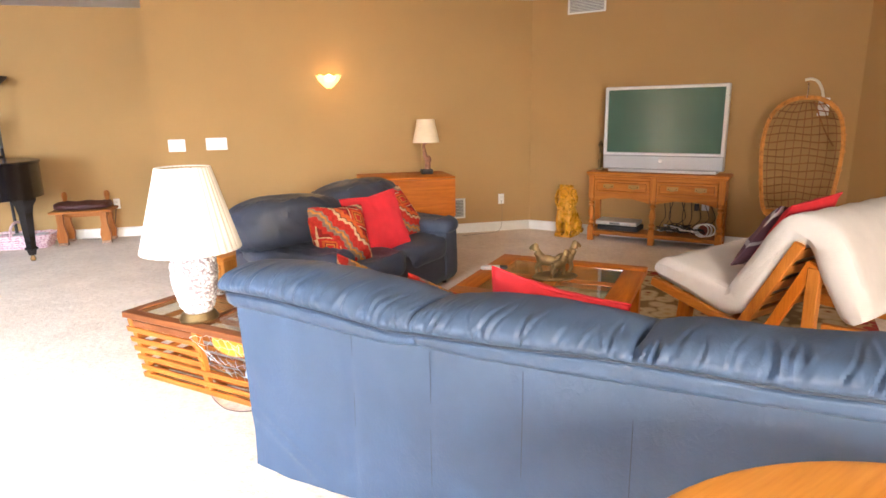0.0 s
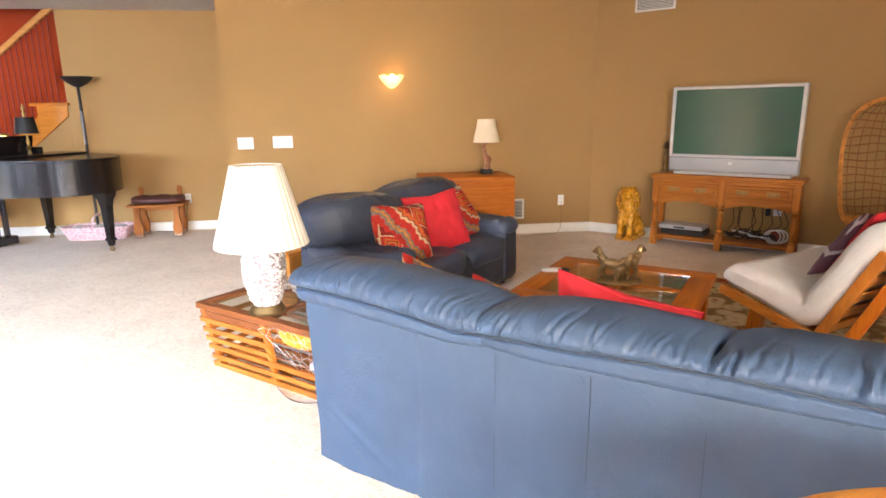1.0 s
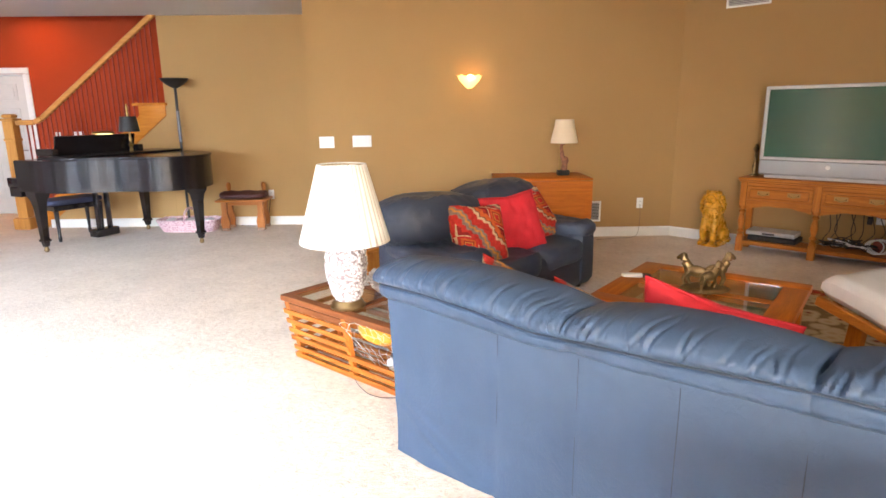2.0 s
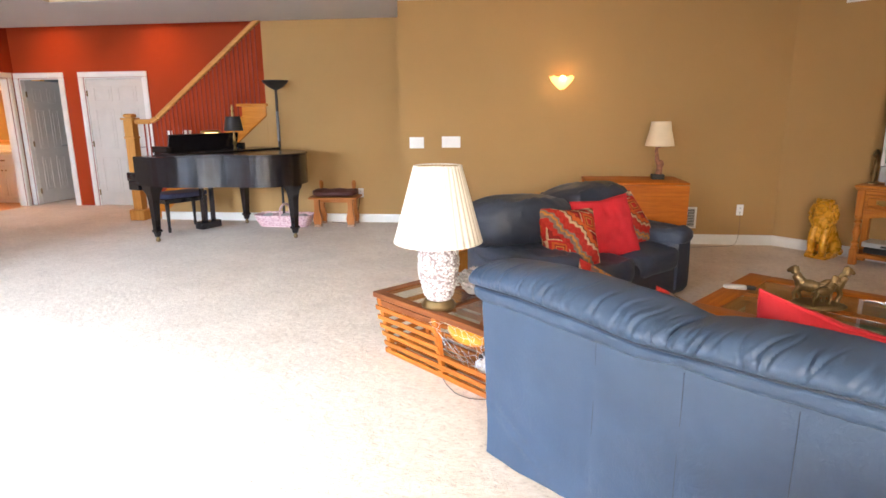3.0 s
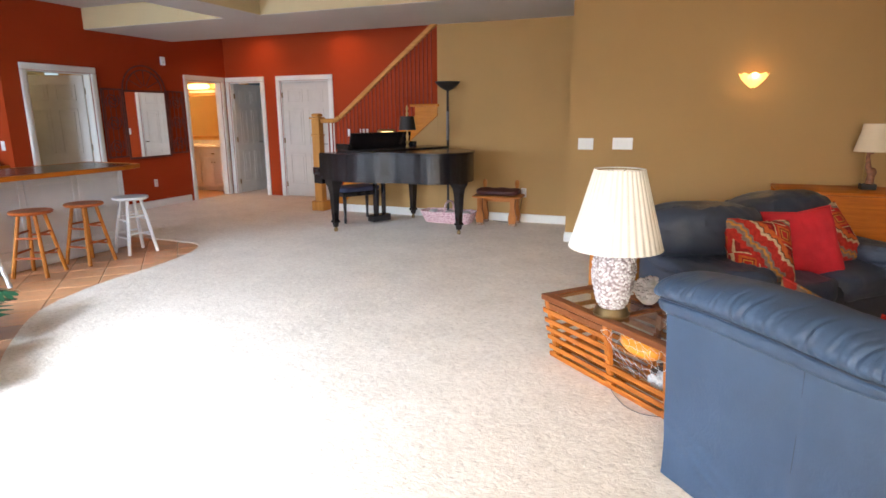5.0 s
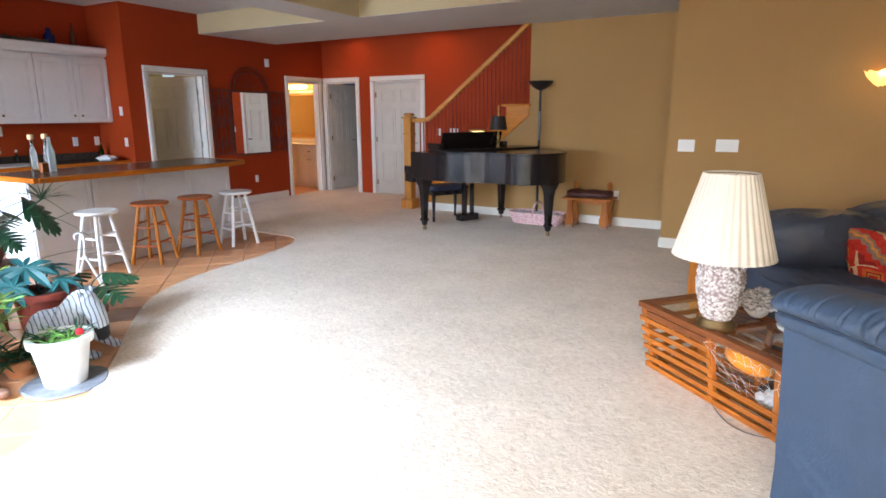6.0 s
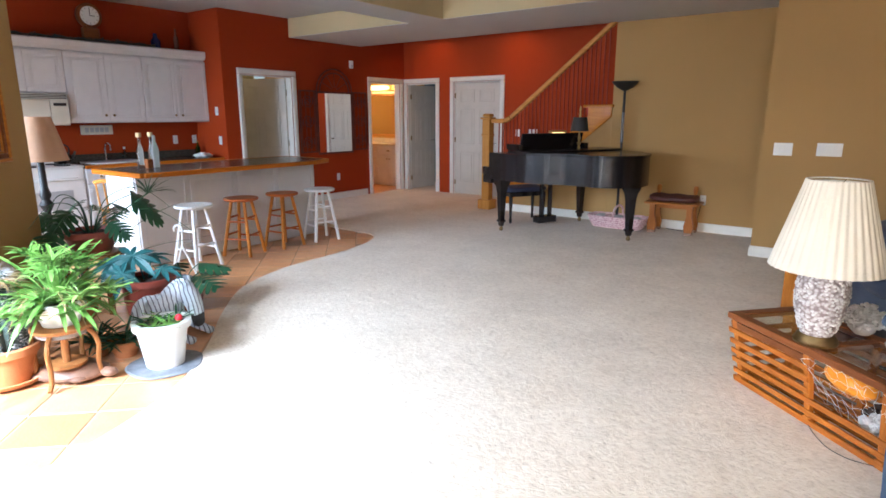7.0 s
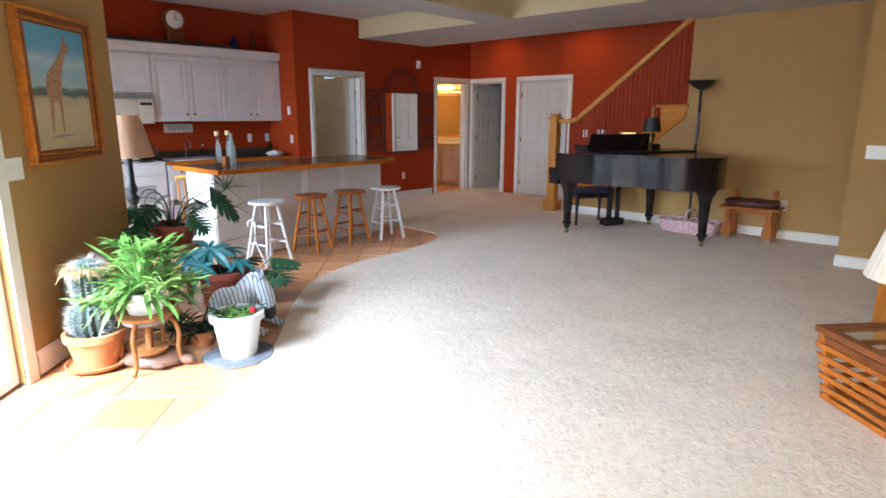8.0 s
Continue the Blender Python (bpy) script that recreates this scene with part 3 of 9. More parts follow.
def carpet():
    bm = bmesh.new()
    line = [(p.x, p.y) for p in TILE_EDGE]
    outer = [(-1.15, -2.47), (-1.02, -2.60), (EAST, -2.60), (EAST, 4.40), (2.72, 6.68), (-1.44, 6.68), (-1.44, YP), (-3.45, YP), (-3.45, YC), (XM, YC)]
    pts = line + outer
    vs = [bm.verts.new((x, y, 0.0)) for x, y in pts]
    f = bm.faces.new(vs)
    r = bmesh.ops.extrude_face_region(bm, geom=[f])
    for v in r["geom"]:
        if isinstance(v, bmesh.types.BMVert):
            v.co.z -= 0.018
    bmesh.ops.triangulate(bm, faces=[f for f in bm.faces if len(f.verts) > 4])
    return setting("carpet", bm, CARPET, "cream flecked shag carpet with a curved edge", "carpet")


carpet()

# walls
wall("wall_north", (2.72, YS), (-1.44, YS), 0, 3.1, 0.16, TAN, "tan painted wall with a lit sconce", side=-1)
wall("wall_north_return", (-1.44, YS + 0.16), (-1.44, YP), 0, 3.1, 0.16, TAN, "tan painted end of the sconce wall", side=-1)
wall("wall_piano", (-1.28, YP), (-3.45, YP), 0, 3.1, 0.14, TAN, "tan painted wall behind the grand piano", side=-1)
tv0, tv1 = (2.655, KINK - 2.655), (EAST, KINK - EAST)
wall("wall_television", tv0, tv1, 0, 3.1, 0.16, TAN, "tan painted angled wall behind the television", side=1)
wall("wall_east", (EAST, KINK - EAST), (EAST, -2.76), 0, 3.1, 0.16, TAN, "tan painted side wall of the living room", side=1)
wall("wall_south", (EAST, -2.60), (-1.02, -2.60), 0, 3.1, 0.16, TAN, "tan painted wall with wide windows", [(3.4, 5.8, 0.45, 2.25)], side=1)
wall("wall_picture", (-1.02, -2.60), (-5.07, 1.45), 0, 3.1, 0.14, TAN, "tan painted angled wall with a patio door", [(2.14, 4.41, 0.0, 2.08)], side=1)
wall("wall_west", (XM, YC), (XM, YJ), 0, 3.1, 0.12, RED, "brick red wall with white doorways", [(0.14, 0.94, 0, 2.03), (2.74, 3.64, 0, 2.03)], side=-1)
wall("wall_kitchen_return", (XM - 0.12, YJ), (XK, YJ), 0, 3.1, 0.12, RED, "brick red return beside the cabinets", side=-1)
wall("wall_kitchen", (XK, YJ), (XK, -0.5), 0, 3.1, 0.12, RED, "brick red kitchen wall behind white cabinets", side=-1)
wall("wall_kitchen_east", (-5.17, -0.5), (-5.17, 1.37), 0, 3.1, 0.12, TAN, "tan wall between kitchen and patio", side=1)
wall("wall_kitchen_south", (XK, -0.5), (-5.17, -0.5), 0, 3.1, 0.12, TAN, "tan wall closing the kitchen", [(1.37, 3.27, 0.9, 2.1)], side=-1)
wall("wall_closet", (-1.3, YC), (XM - 0.12, YC), 0, 3.1, 0.12, RED, "brick red wall with a white closet door", [(4.63, 5.62, 0, 2.03), (6.04, 6.74, 0, 2.03)], side=-1)

# rooms behind the doors
wall("wall_bath_back", (-10.3, 7.4), (-10.3, 9.6), 0, 2.6, 0.1, BATHWALL, "cream painted bathroom wall", side=1)
wall("wall_bath_north", (-10.3, 9.6), (XM - 0.12, 9.6), 0, 2.6, 0.1, BATHWALL, "cream painted side wall of the bathroom", side=1)
wall("wall_bath_south", (-10.3, 7.5), (XM - 0.12, 7.5), 0, 2.6, 0.1, BATHWALL, "cream painted wall between bathroom and bedroom", side=-1)
wall("wall_room_back", (-10.6, 4.4), (-10.6, 7.3), 0, 2.6, 0.1, CREAMWALL, "cream painted wall of the side room", side=1)
wall("wall_room_south", (-10.6, 5.1), (XM - 0.12, 5.1), 0, 2.6, 0.08, CREAMWALL, "cream painted end wall of the side room", side=-1)
wall("wall_dim_back", (-8.3, 11.2), (-6.0, 11.2), 0, 2.6, 0.1, BLUEWALL, "blue grey wall of the dim room", side=1)
wall("wall_dim_west", (-8.4, YC + 0.62), (-8.4, 11.2), 0, 2.6, 0.1, BLUEWALL, "blue grey side wall of the dim room", side=1)
wall("wall_dim_east", (-6.0, YC + 0.12), (-6.0, 11.2), 0, 2.6, 0.1, BLUEWALL, "blue grey far side wall of the dim room", side=-1)
setting("ceiling_side_rooms", bx(-10.8, XM - 0.12, 5.1, 9.7, 2.6, 2.7), CEIL, "white ceiling over the side rooms", "ceiling")
setting("ceiling_dim_room", bx(-8.5, -5.9, YC + 0.12, 11.3, 2.6, 2.7), CEIL, "white ceiling over the dim room", "ceiling")

# ceiling: low bands at LOW round two raised trays
def slab(name, x0, x1, y0, y1, z0, z1, material, label):
    return setting(name, bx(x0, x1, y0, y1, z0, z1), material, label, "ceiling")


TX, KX, TY = -5.13, -5.68, 6.20
slab("ceiling_band", XM, 2.75, TY, YP, LOW, 3.1, CEIL, "white lowered ceiling band along the room")
slab("ceiling_beam", KX, TX, -0.9, TY, LOW, 3.1, CEIL, "white ceiling beam between two raised trays")
slab("ceiling_tray_kitchen", XK - 0.1, KX, -0.6, TY, HIGH, 3.1, CEIL, "white raised ceiling over the kitchen")
tray = [(TX, TY), (TX, 1.26), (-0.97, -2.90), (EAST + 0.2, -2.90), (EAST + 0.2, TY)]
setting("ceiling_tray_living", rings(bmesh.new(), [[(x, y, 3.0) for x, y in tray], [(x, y, 3.1) for x, y in tray]]), CEIL, "white raised ceiling over the living room", "ceiling")
slab("ceiling_living_corner", 2.75, EAST + 0.2, TY, 6.9, 3.0, 3.1, CEIL, "white ceiling in the television corner")
slab("ceiling_hall", XM, -1.3, YP, YC + 0.1, 3.02, 3.1, CEIL, "white ceiling over hall and stair")
setting("trim_tray_living", bx(TX, 2.75, TY - 0.012, TY - 0.002, LOW + 0.004, 3.0), BEIGE, "beige painted face of the living room tray", "trim")
setting("trim_tray_beam", bx(TX + 0.002, TX + 0.012, -0.9, TY - 0.013, LOW + 0.004, 3.0), BEIGE, "beige painted side of the ceiling beam", "trim")
setting("trim_tray_kitchen", bx(XM + 0.002, KX, TY - 0.012, TY - 0.002, LOW + 0.004, HIGH), BEIGE, "beige painted face of the kitchen tray", "trim")
setting("trim_tray_kitchen_side", bx(KX - 0.012, KX - 0.002, -0.5, TY - 0.013, LOW + 0.004, HIGH), BEIGE, "beige painted kitchen side of the beam", "trim")

# baseboards
skirting((2.705, YS), (-1.44, YS), side=1)
skirting((-1.44, YS), (-1.44, YP), side=1)
skirting((-1.44, YP), (-5.1, YP), side=1)
skirting(tv0, tv1, side=-1)
skirting((EAST, KINK - EAST), (EAST, -2.6), side=-1)
skirting((XM, 7.84), (XM, 6.40), side=1)
skirting((XM, 5.10), (XM, YJ), side=1)
skirting((-5.72, YC), (-5.2, YC), side=1)
skirting((-7.2, YC), (-7.05, YC), side=1)
skirting((-4.215, 0.595), (-5.06, 1.44), side=-1, h=0.14)


# ---- doors, windows ----
def panel_leaf(w, h, parent, material=DOORPAINT, t=0.035):
    """A six panel door leaf in its x-z plane, hinge at x = 0."""
    leaf = part("leaf", bx(0, w, 0, t, 0.01, h, bevel=0.003), material, parent)
    rows = [(0.22, 0.78), (0.92, 1.55), (1.66, h - 0.12)]
    for lo, hi in rows:
        for x0, x1 in ((0.11, w / 2 - 0.05), (w / 2 + 0.05, w - 0.11)):
            for y0, d in ((-0.0085, 0.008), (t + 0.0005, 0.008)):
                bm = bmesh.new()
                box(bm, x0, x1, y0, y0 + d, lo, lo + 0.02, bevel=0.002)
                box(bm, x0, x1, y0, y0 + d, hi - 0.02, hi, bevel=0.002)
                box(bm, x0, x0 + 0.02, y0, y0 + d, lo + 0.02, hi - 0.02, bevel=0.002)
                box(bm, x1 - 0.02, x1, y0, y0 + d, lo + 0.02, hi - 0.02, bevel=0.002)
                box(bm, x0 + 0.05, x1 - 0.05, y0 + 0.002, y0 + 0.0065, lo + 0.05, hi - 0.05, bevel=0.004)
                part("panel", bm, material, leaf)
    bm = bmesh.new()
    for y0, s in ((0, -1), (t, 1)):
        tube(bm, [(w - 0.07, y0, 0.95), (w - 0.07, y0 + s * 0.05, 0.95), (w - 0.17, y0 + s * 0.055, 0.95)], 0.010, 8)
        lathe(bm, [(0.028, -0.004), (0.028, 0.004)], 14, (w - 0.07, y0 + s * 0.002, 0.95))
    part("door_handle", bm, CHROME, leaf, "small dark metal lever handle")
    bm = bmesh.new()
    for z in (0.22, 1.0, h - 0.22):
        box(bm, -0.012, 0.012, -0.012, 0.004, z - 0.045, z + 0.045, bevel=0.002)
    part("hinge", bm, BRONZE, leaf)
    return leaf


def casing(w, h, parent, thick, cw=0.085):
    """Casing and jamb round an opening w wide from x = 0, wall face at y = 0, wall going to +y."""
    for x0, x1 in ((-cw, -0.004), (w + 0.004, w + cw)):
        bm = bx(x0, x1, -0.02, -0.001, 0, h, bevel=0.004)
        box(bm, x0 + 0.012, x1 - 0.02, -0.027, -0.019, 0, h, bevel=0.003)
        part("casing", bm, TRIM, parent)
    bm = bx(-cw, w + cw, -0.02, -0.001, h + 0.004, h + cw, bevel=0.004)
    box(bm, -cw + 0.01, w + cw - 0.01, -0.027, -0.019, h + 0.02, h + cw - 0.012, bevel=0.003)
    part("head_casing", bm, TRIM, parent)
    for x0, x1 in ((0.001, 0.016), (w - 0.016, w - 0.001)):
        part("jamb", bx(x0, x1, 0.0, thick, 0, h - 0.001, bevel=0.002), TRIM, parent)
    part("head_jamb", bx(0.016, w - 0.016, 0.0, thick, h - 0.016, h - 0.001, bevel=0.002), TRIM, parent)


def door(name, origin, turn, w, h, label, swing=0.0, hinge_left=True, thick=0.12, inset=0.06):
    d = thing(name, label, "door", at(origin[0], origin[1], 0, turn), kind="structure")
    casing(w, h, d, thick)
    leaf = panel_leaf(w - 0.04, h - 0.02, d)
    if hinge_left:
        leaf.matrix_basis = at(0.02, inset, 0, swing)
    else:
        leaf.matrix_basis = at(w - 0.02, inset + 0.035, 0, 180 - swing)
    return d


# side room door in the red wall: opening y 6.19 .. 5.29, leaf swung in
door("door_1", (XM, 5.29), 90, 0.90, 2.03, "white doorway with its panelled door ajar", swing=62, hinge_left=False, inset=0.08)
door("door_2", (XM, 7.99), 90, 0.80, 2.03, "white bathroom doorway with the door folded inward", swing=96, hinge_left=True, inset=0.08)
door("door_3", (-8.04, YC), 0, 0.70, 2.03, "white doorway to a dim room, door ajar", swing=83, hinge_left=True, inset=0.08)
door("door_4", (-6.92, YC), 0, 0.99, 2.03, "closed white six panel closet door", swing=0, hinge_left=True, inset=0.012)


def window(name, origin, turn, w, h, z, label, cols=2):
    win = thing(name, label, "window", at(origin[0], origin[1], z, turn), kind="structure")
    fr = bmesh.new()
    for a in ((0.002, 0.06, 0.03, 0.12, 0.002, h - 0.002), (w - 0.06, w - 0.002, 0.03, 0.12, 0.002, h - 0.002), (0.06, w - 0.06, 0.03, 0.12, 0.002, 0.06), (0.06, w - 0.06, 0.03, 0.12, h - 0.06, h - 0.002)):
        box(fr, *a, bevel=0.004)
    for c in range(1, cols):
        x = w * c / cols
        box(fr, x - 0.03, x + 0.03, 0.03, 0.12, 0.06, h - 0.06, bevel=0.004)
    part("window_frame", fr, TRIM, win)
    for c in range(cols):
        p = part("pane", bx(w * c / cols + 0.03, w * (c + 1) / cols - 0.03, 0.07, 0.076, 0.06, h - 0.06), PANE, win)
        p.visible_shadow = False
    cs = bmesh.new()
    for a in ((-0.09, -0.003, -0.02, -0.001, -0.09, h + 0.09), (w + 0.003, w + 0.09, -0.02, -0.001, -0.09, h + 0.09), (-0.003, w + 0.003, -0.02, -0.001, h + 0.003, h + 0.09), (-0.003, w + 0.003, -0.02, -0.001, -0.09, -0.003)):
        box(cs, *a, bevel=0.004)
    part("window_casing", cs, TRIM, win)
    return win


window("window_1", (1.60, -2.60), 180, 2.4, 1.8, 0.45, "wide white framed window onto the garden")
window("window_2", (-5.60, -0.5), 180, 1.9, 1.2, 0.9, "white framed kitchen window over the lawn")
s2 = 2 ** -0.5
window("patio_door_1", (-1.02 - 2.14 * s2, -2.60 + 2.14 * s2), 135, 2.27, 2.08, 0.0, "white framed glass patio door, brightly lit", 2)


# ---- living room ----
UX = -43.0


def wrinkles(s, v, seed, k):
    """Folds of gathered leather: sharp creases across the roll, k from 0 (taut) to 1 (gathered)."""
    warp = noise.noise(Vector((s * 4 + seed, v * 5, 1.0)))
    a = noise.noise(Vector((s * 15 + v * 6 + warp * 2.0, v * 3.5 + seed, 2.0)))
    b = noise.noise(Vector((s * 36 - v * 14 + warp * 3.0, v * 6, 4.0 + seed)))
    ridge = max(0, 1 - abs(a) * 3.4) ** 1.6
    ridge2 = max(0, 1 - abs(b) * 3.0) ** 1.6
    where = 0.35 + 0.65 * max(0, min(1, 0.5 + 1.6 * noise.noise(Vector((s * 3.2, v * 3, seed + 9)))))
    return -(ridge * (0.009 + 0.011 * k) + ridge2 * (0.004 + 0.003 * k)) * where


def hem(s):
    """Height of the roll's lower hem along the sofa."""
    return float(np.interp(s, [-0.12, 0.14, 0.42, 0.66, 0.81, 0.99, 1.15, 1.45, 1.69, 1.99, 2.42], [0.682, 0.682, 0.671, 0.660, 0.677, 0.673, 0.681, 0.690, 0.702, 0.722, 0.742]))


def welt(s):
    """Height of the welted seam above the hem."""
    return float(np.interp(s, [-0.12, 0.18, 0.45, 0.68, 0.89, 1.07, 1.23, 1.46, 1.63, 1.80, 1.98, 2.42], [0.748, 0.752, 0.740, 0.720, 0.733, 0.739, 0.751, 0.765, 0.768, 0.770, 0.783, 0.803]))


def crest(s):
    """Height of the roll's top."""
    return float(np.interp(s, [-0.12, 0.10, 0.27, 0.57, 0.79, 1.0, 1.20, 1.45, 1.62, 1.75, 1.98, 2.42], [0.835, 0.858, 0.866, 0.850, 0.818, 0.846, 0.852, 0.836, 0.860, 0.858, 0.880, 0.895]))


SPLITS = (0.79, 1.45)


def gathers():
    """Folds that run up over the roll from its welt: (foot, slant, start, length, half width, depth)."""
    random.seed(17)
    out = []
    for k in range(104):
        foot = -0.08 + 2.45 * (k + random.uniform(0.1, 0.9)) / 104
        long_fold = random.random() < 0.55
        out.append((foot, random.uniform(-0.15, 0.75), random.uniform(0.0, 0.03), random.uniform(0.14, 0.30) if long_fold else random.uniform(0.05, 0.11), random.uniform(0.005, 0.009), random.uniform(0.004, 0.009) if long_fold else random.uniform(0.0025, 0.006)))
    for c in SPLITS:
        for k in range(14):
            off = random.uniform(-0.15, 0.15)
            out.append((c + off * 0.45, off * 4.0, random.uniform(0.0, 0.03), random.uniform(0.07, 0.16), random.uniform(0.006, 0.011), random.uniform(0.005, 0.010)))
    out.append((1.73, 0.25, 0.01, 0.20, 0.010, 0.016))
    return out


def sofa_roll(bm, s0, s1, seed):
    """The long gathered roll along the top of a sofa back, with its welt and hem band."""
    cy, cz = 0.09, 0.69
    folds = gathers()
    n = int((s1 - s0) / 0.0042) + 2
    loops = []
    for i in range(n):
        s = s0 + (s1 - s0) * i / (n - 1)
        h, q, t = hem(s), welt(s), crest(s)
        b = t - q
        prof = [(-0.001, h + 0.012), (-0.020, h), (-0.036, h + 0.006), (-0.050, h + 0.30 * (q - h)), (-0.058, h + 0.65 * (q - h)), (-0.060, q - 0.010), (-0.050, q), (-0.074, q + 0.012), (-0.096, q + 0.30 * b), (-0.097, q + 0.55 * b), (-0.068, q + 0.82 * b), (-0.02, t - 0.006), (0.05, t), (0.14, t - 0.006), (0.215, t - 0.036), (0.265, t - 0.095), (0.285, 0.66), (0.275, 0.55), (0.20, 0.50), (0.06, 0.52)]
        fine = curve_points(prof, 4)
        da, db = s - s0, s1 - s
        k = 1.0
        for d in (da, db):
            if d < 0.10:
                k *= 0.22 + 0.78 * math.sqrt(max(0, 1 - (1 - d / 0.10) ** 2))
        near = [f for f in folds if abs(f[0] - s) < 0.24]
        ring = []
        v = 0.0
        for j, p in enumerate(fine):
            y, z = p.x, p.y
            w = 0.0
            if j > 24:
                v += (p - fine[j - 1]).length
            if 26 <= j <= 64:
                soft = min(1.0, (j - 25) / 4, (65 - j) / 6)
                low = math.exp(-v / 0.10)
                w = noise.noise(Vector((s * 5 + seed, v * 5, seed))) * 0.010 + noise.noise(Vector((s * 22, v * 6 + s * 5, 3.0))) * 0.006 * (0.3 + low)
                for foot, slant, start, length, half, depth in near:
                    f = (v - start) / length
                    if 0 < f < 1:
                        d = (s - foot - slant * v * (1 - 0.4 * f) - 0.006 * math.sin(v * 30 + foot * 50)) / (half * (1.25 - 0.6 * f))
                        if abs(d) < 4:
                            taper = min(1.0, f * 6) * (1 - f) ** 0.6
                            w += 0.85 * depth * taper * (0.55 * math.exp(-((abs(d) - 1.9) / 0.9) ** 2) - math.exp(-d * d))
                for c in SPLITS:
                    d = s - c - 0.10 * (v - 0.06)
                    open_ = math.exp(-((v - 0.16) / 0.10) ** 2)
                    w -= 0.030 * open_ * math.exp(-(d / 0.007) ** 2) + 0.012 * math.exp(-abs(d) / 0.05)
                w *= soft
            elif 4 <= j <= 22:
                w = noise.noise(Vector((s * 8, v * 6 + j * 0.1, 8.0))) * 0.006 + noise.noise(Vector((s * 26, j * 0.12, 5.0))) * 0.003
                for c in SPLITS:
                    w -= 0.006 * math.exp(-((s - c) / 0.012) ** 2)
            dy, dz = y - cy, z - cz
            f = k * (1 + w / max(0.09, math.hypot(dy, dz)))
            ring.append((s, cy + dy * f, cz + dz * f))
        loops.append(ring)
    return rings(bm, loops)


def sofa():
    L = 2.28
    so = thing("sofa", "slate blue leather sofa seen from its back", "sofa", at(-0.24, 2.28, 0, UX))
    # back panel, flaring at the arm, with soft dents
    bm = bmesh.new()
    nx, nz = 120, 48
    def surf(i, j, y):
        x0 = -0.02 - 0.045 * (j / nz) ** 1.3
        s = x0 + (L + 0.1 - x0) * i / nx
        z = 0.004 + (hem(s) + 0.018) * j / nz
        d = 0.0
        for c in (0.48, 0.81, 1.13, 1.45, 1.75):
            d += 0.007 * math.exp(-((s - c) / 0.014) ** 2)
        d += noise.noise(Vector((s * 2.2, z * 3, 1.3))) * 0.010 + noise.noise(Vector((s * 6, z * 5 + s * 3, 5.0))) * 0.006 + noise.noise(Vector((s * 17, z * 12 + s * 8, 9.0))) * 0.0018
        d += -0.022 * max(0, 0.16 - z) / 0.16 * (0.7 + 0.3 * math.sin(s * 9))
        for c in (0.03, 0.12):
            d -= 0.013 * math.exp(-((z - 0.20 + (s - c) * 0.55) / 0.016) ** 2) * max(0.0, 1 - abs(s - 0.20) / 0.28)
        return Vector((s, y + d if y < 0.02 else y, z))
    ga = [[bm.verts.new(surf(i, j, 0.0)) for j in range(nz + 1)] for i in range(nx + 1)]
    gb = [[bm.verts.new(surf(i, j, 0.07)) for j in range(nz + 1)] for i in range(nx + 1)]
    for i in range(nx):
        for j in range(nz):
            bm.faces.new((ga[i][j], ga[i + 1][j], ga[i + 1][j + 1], ga[i][j + 1]))
            bm.faces.new((gb[i][j], gb[i][j + 1], gb[i + 1][j + 1], gb[i + 1][j]))
    for j in range(nz):
        bm.faces.new((ga[0][j], ga[0][j + 1], gb[0][j + 1], gb[0][j]))
        bm.faces.new((ga[nx][j], gb[nx][j], gb[nx][j + 1], ga[nx][j + 1]))
    for i in range(nx):
        bm.faces.new((ga[i][0], gb[i][0], gb[i + 1][0], ga[i + 1][0]))
        bm.faces.new((ga[i][nz], ga[i + 1][nz], gb[i + 1][nz], gb[i][nz]))
    back = part("back_panel", bm, NAVY, so)
    for c in (0.49, 0.81, 1.13, 1.45):
        bm = bmesh.new()
        tube(bm, [(c, 0.0050 + noise.noise(Vector((c * 2.2, z * 3, 1.3))) * 0.010, z) for z in (0.05, 0.15, 0.25, 0.35, 0.45, 0.55, 0.65)], 0.0011, 6)
        part("seam", bm, SEAM, back, "dark stitched seam")
    # one long gathered roll, pinched at the cushion seams
    part("back_roll", sofa_roll(bmesh.new(), -0.115, 2.42, 3.1), NAVY, so)
    bm = bmesh.new()
    tube(bm, [(s, -0.054, welt(s)) for s in [-0.05 + 0.05 * k for k in range(48)]], 0.0045, 6)
    part("piping", bm, SEAM, so, "leather welt under the cushions")
    # frame, arms, seat
    part("base", bx(0.02, L, 0.08, 0.90, 0.03, 0.28, bevel=0.02), NAVY, so)
    for a, b in ((0.26, 0.86), (0.87, 1.46), (1.47, 2.05)):
        part("seat_cushion", softbox(bmesh.new(), b - a, 0.62, 0.20, 8, 5, 0.006, a, pose((a + b) / 2, 0.60, 0.38)), NAVY, so)
    for x in (0.09, L - 0.07):
        part("arm", softbox(bmesh.new(), 0.27, 0.86, 0.56, 8, 4.5, 0.010, x, pose(x, 0.47, 0.33)), NAVY, so)
    for x in (0.08, L - 0.08):
        for y in (0.12, 0.84):
            part("foot", lathe(bmesh.new(), [(0.02, 0.0), (0.028, 0.03)], 12, (x, y, 0)), BLACK, so)
    return so


sofa()


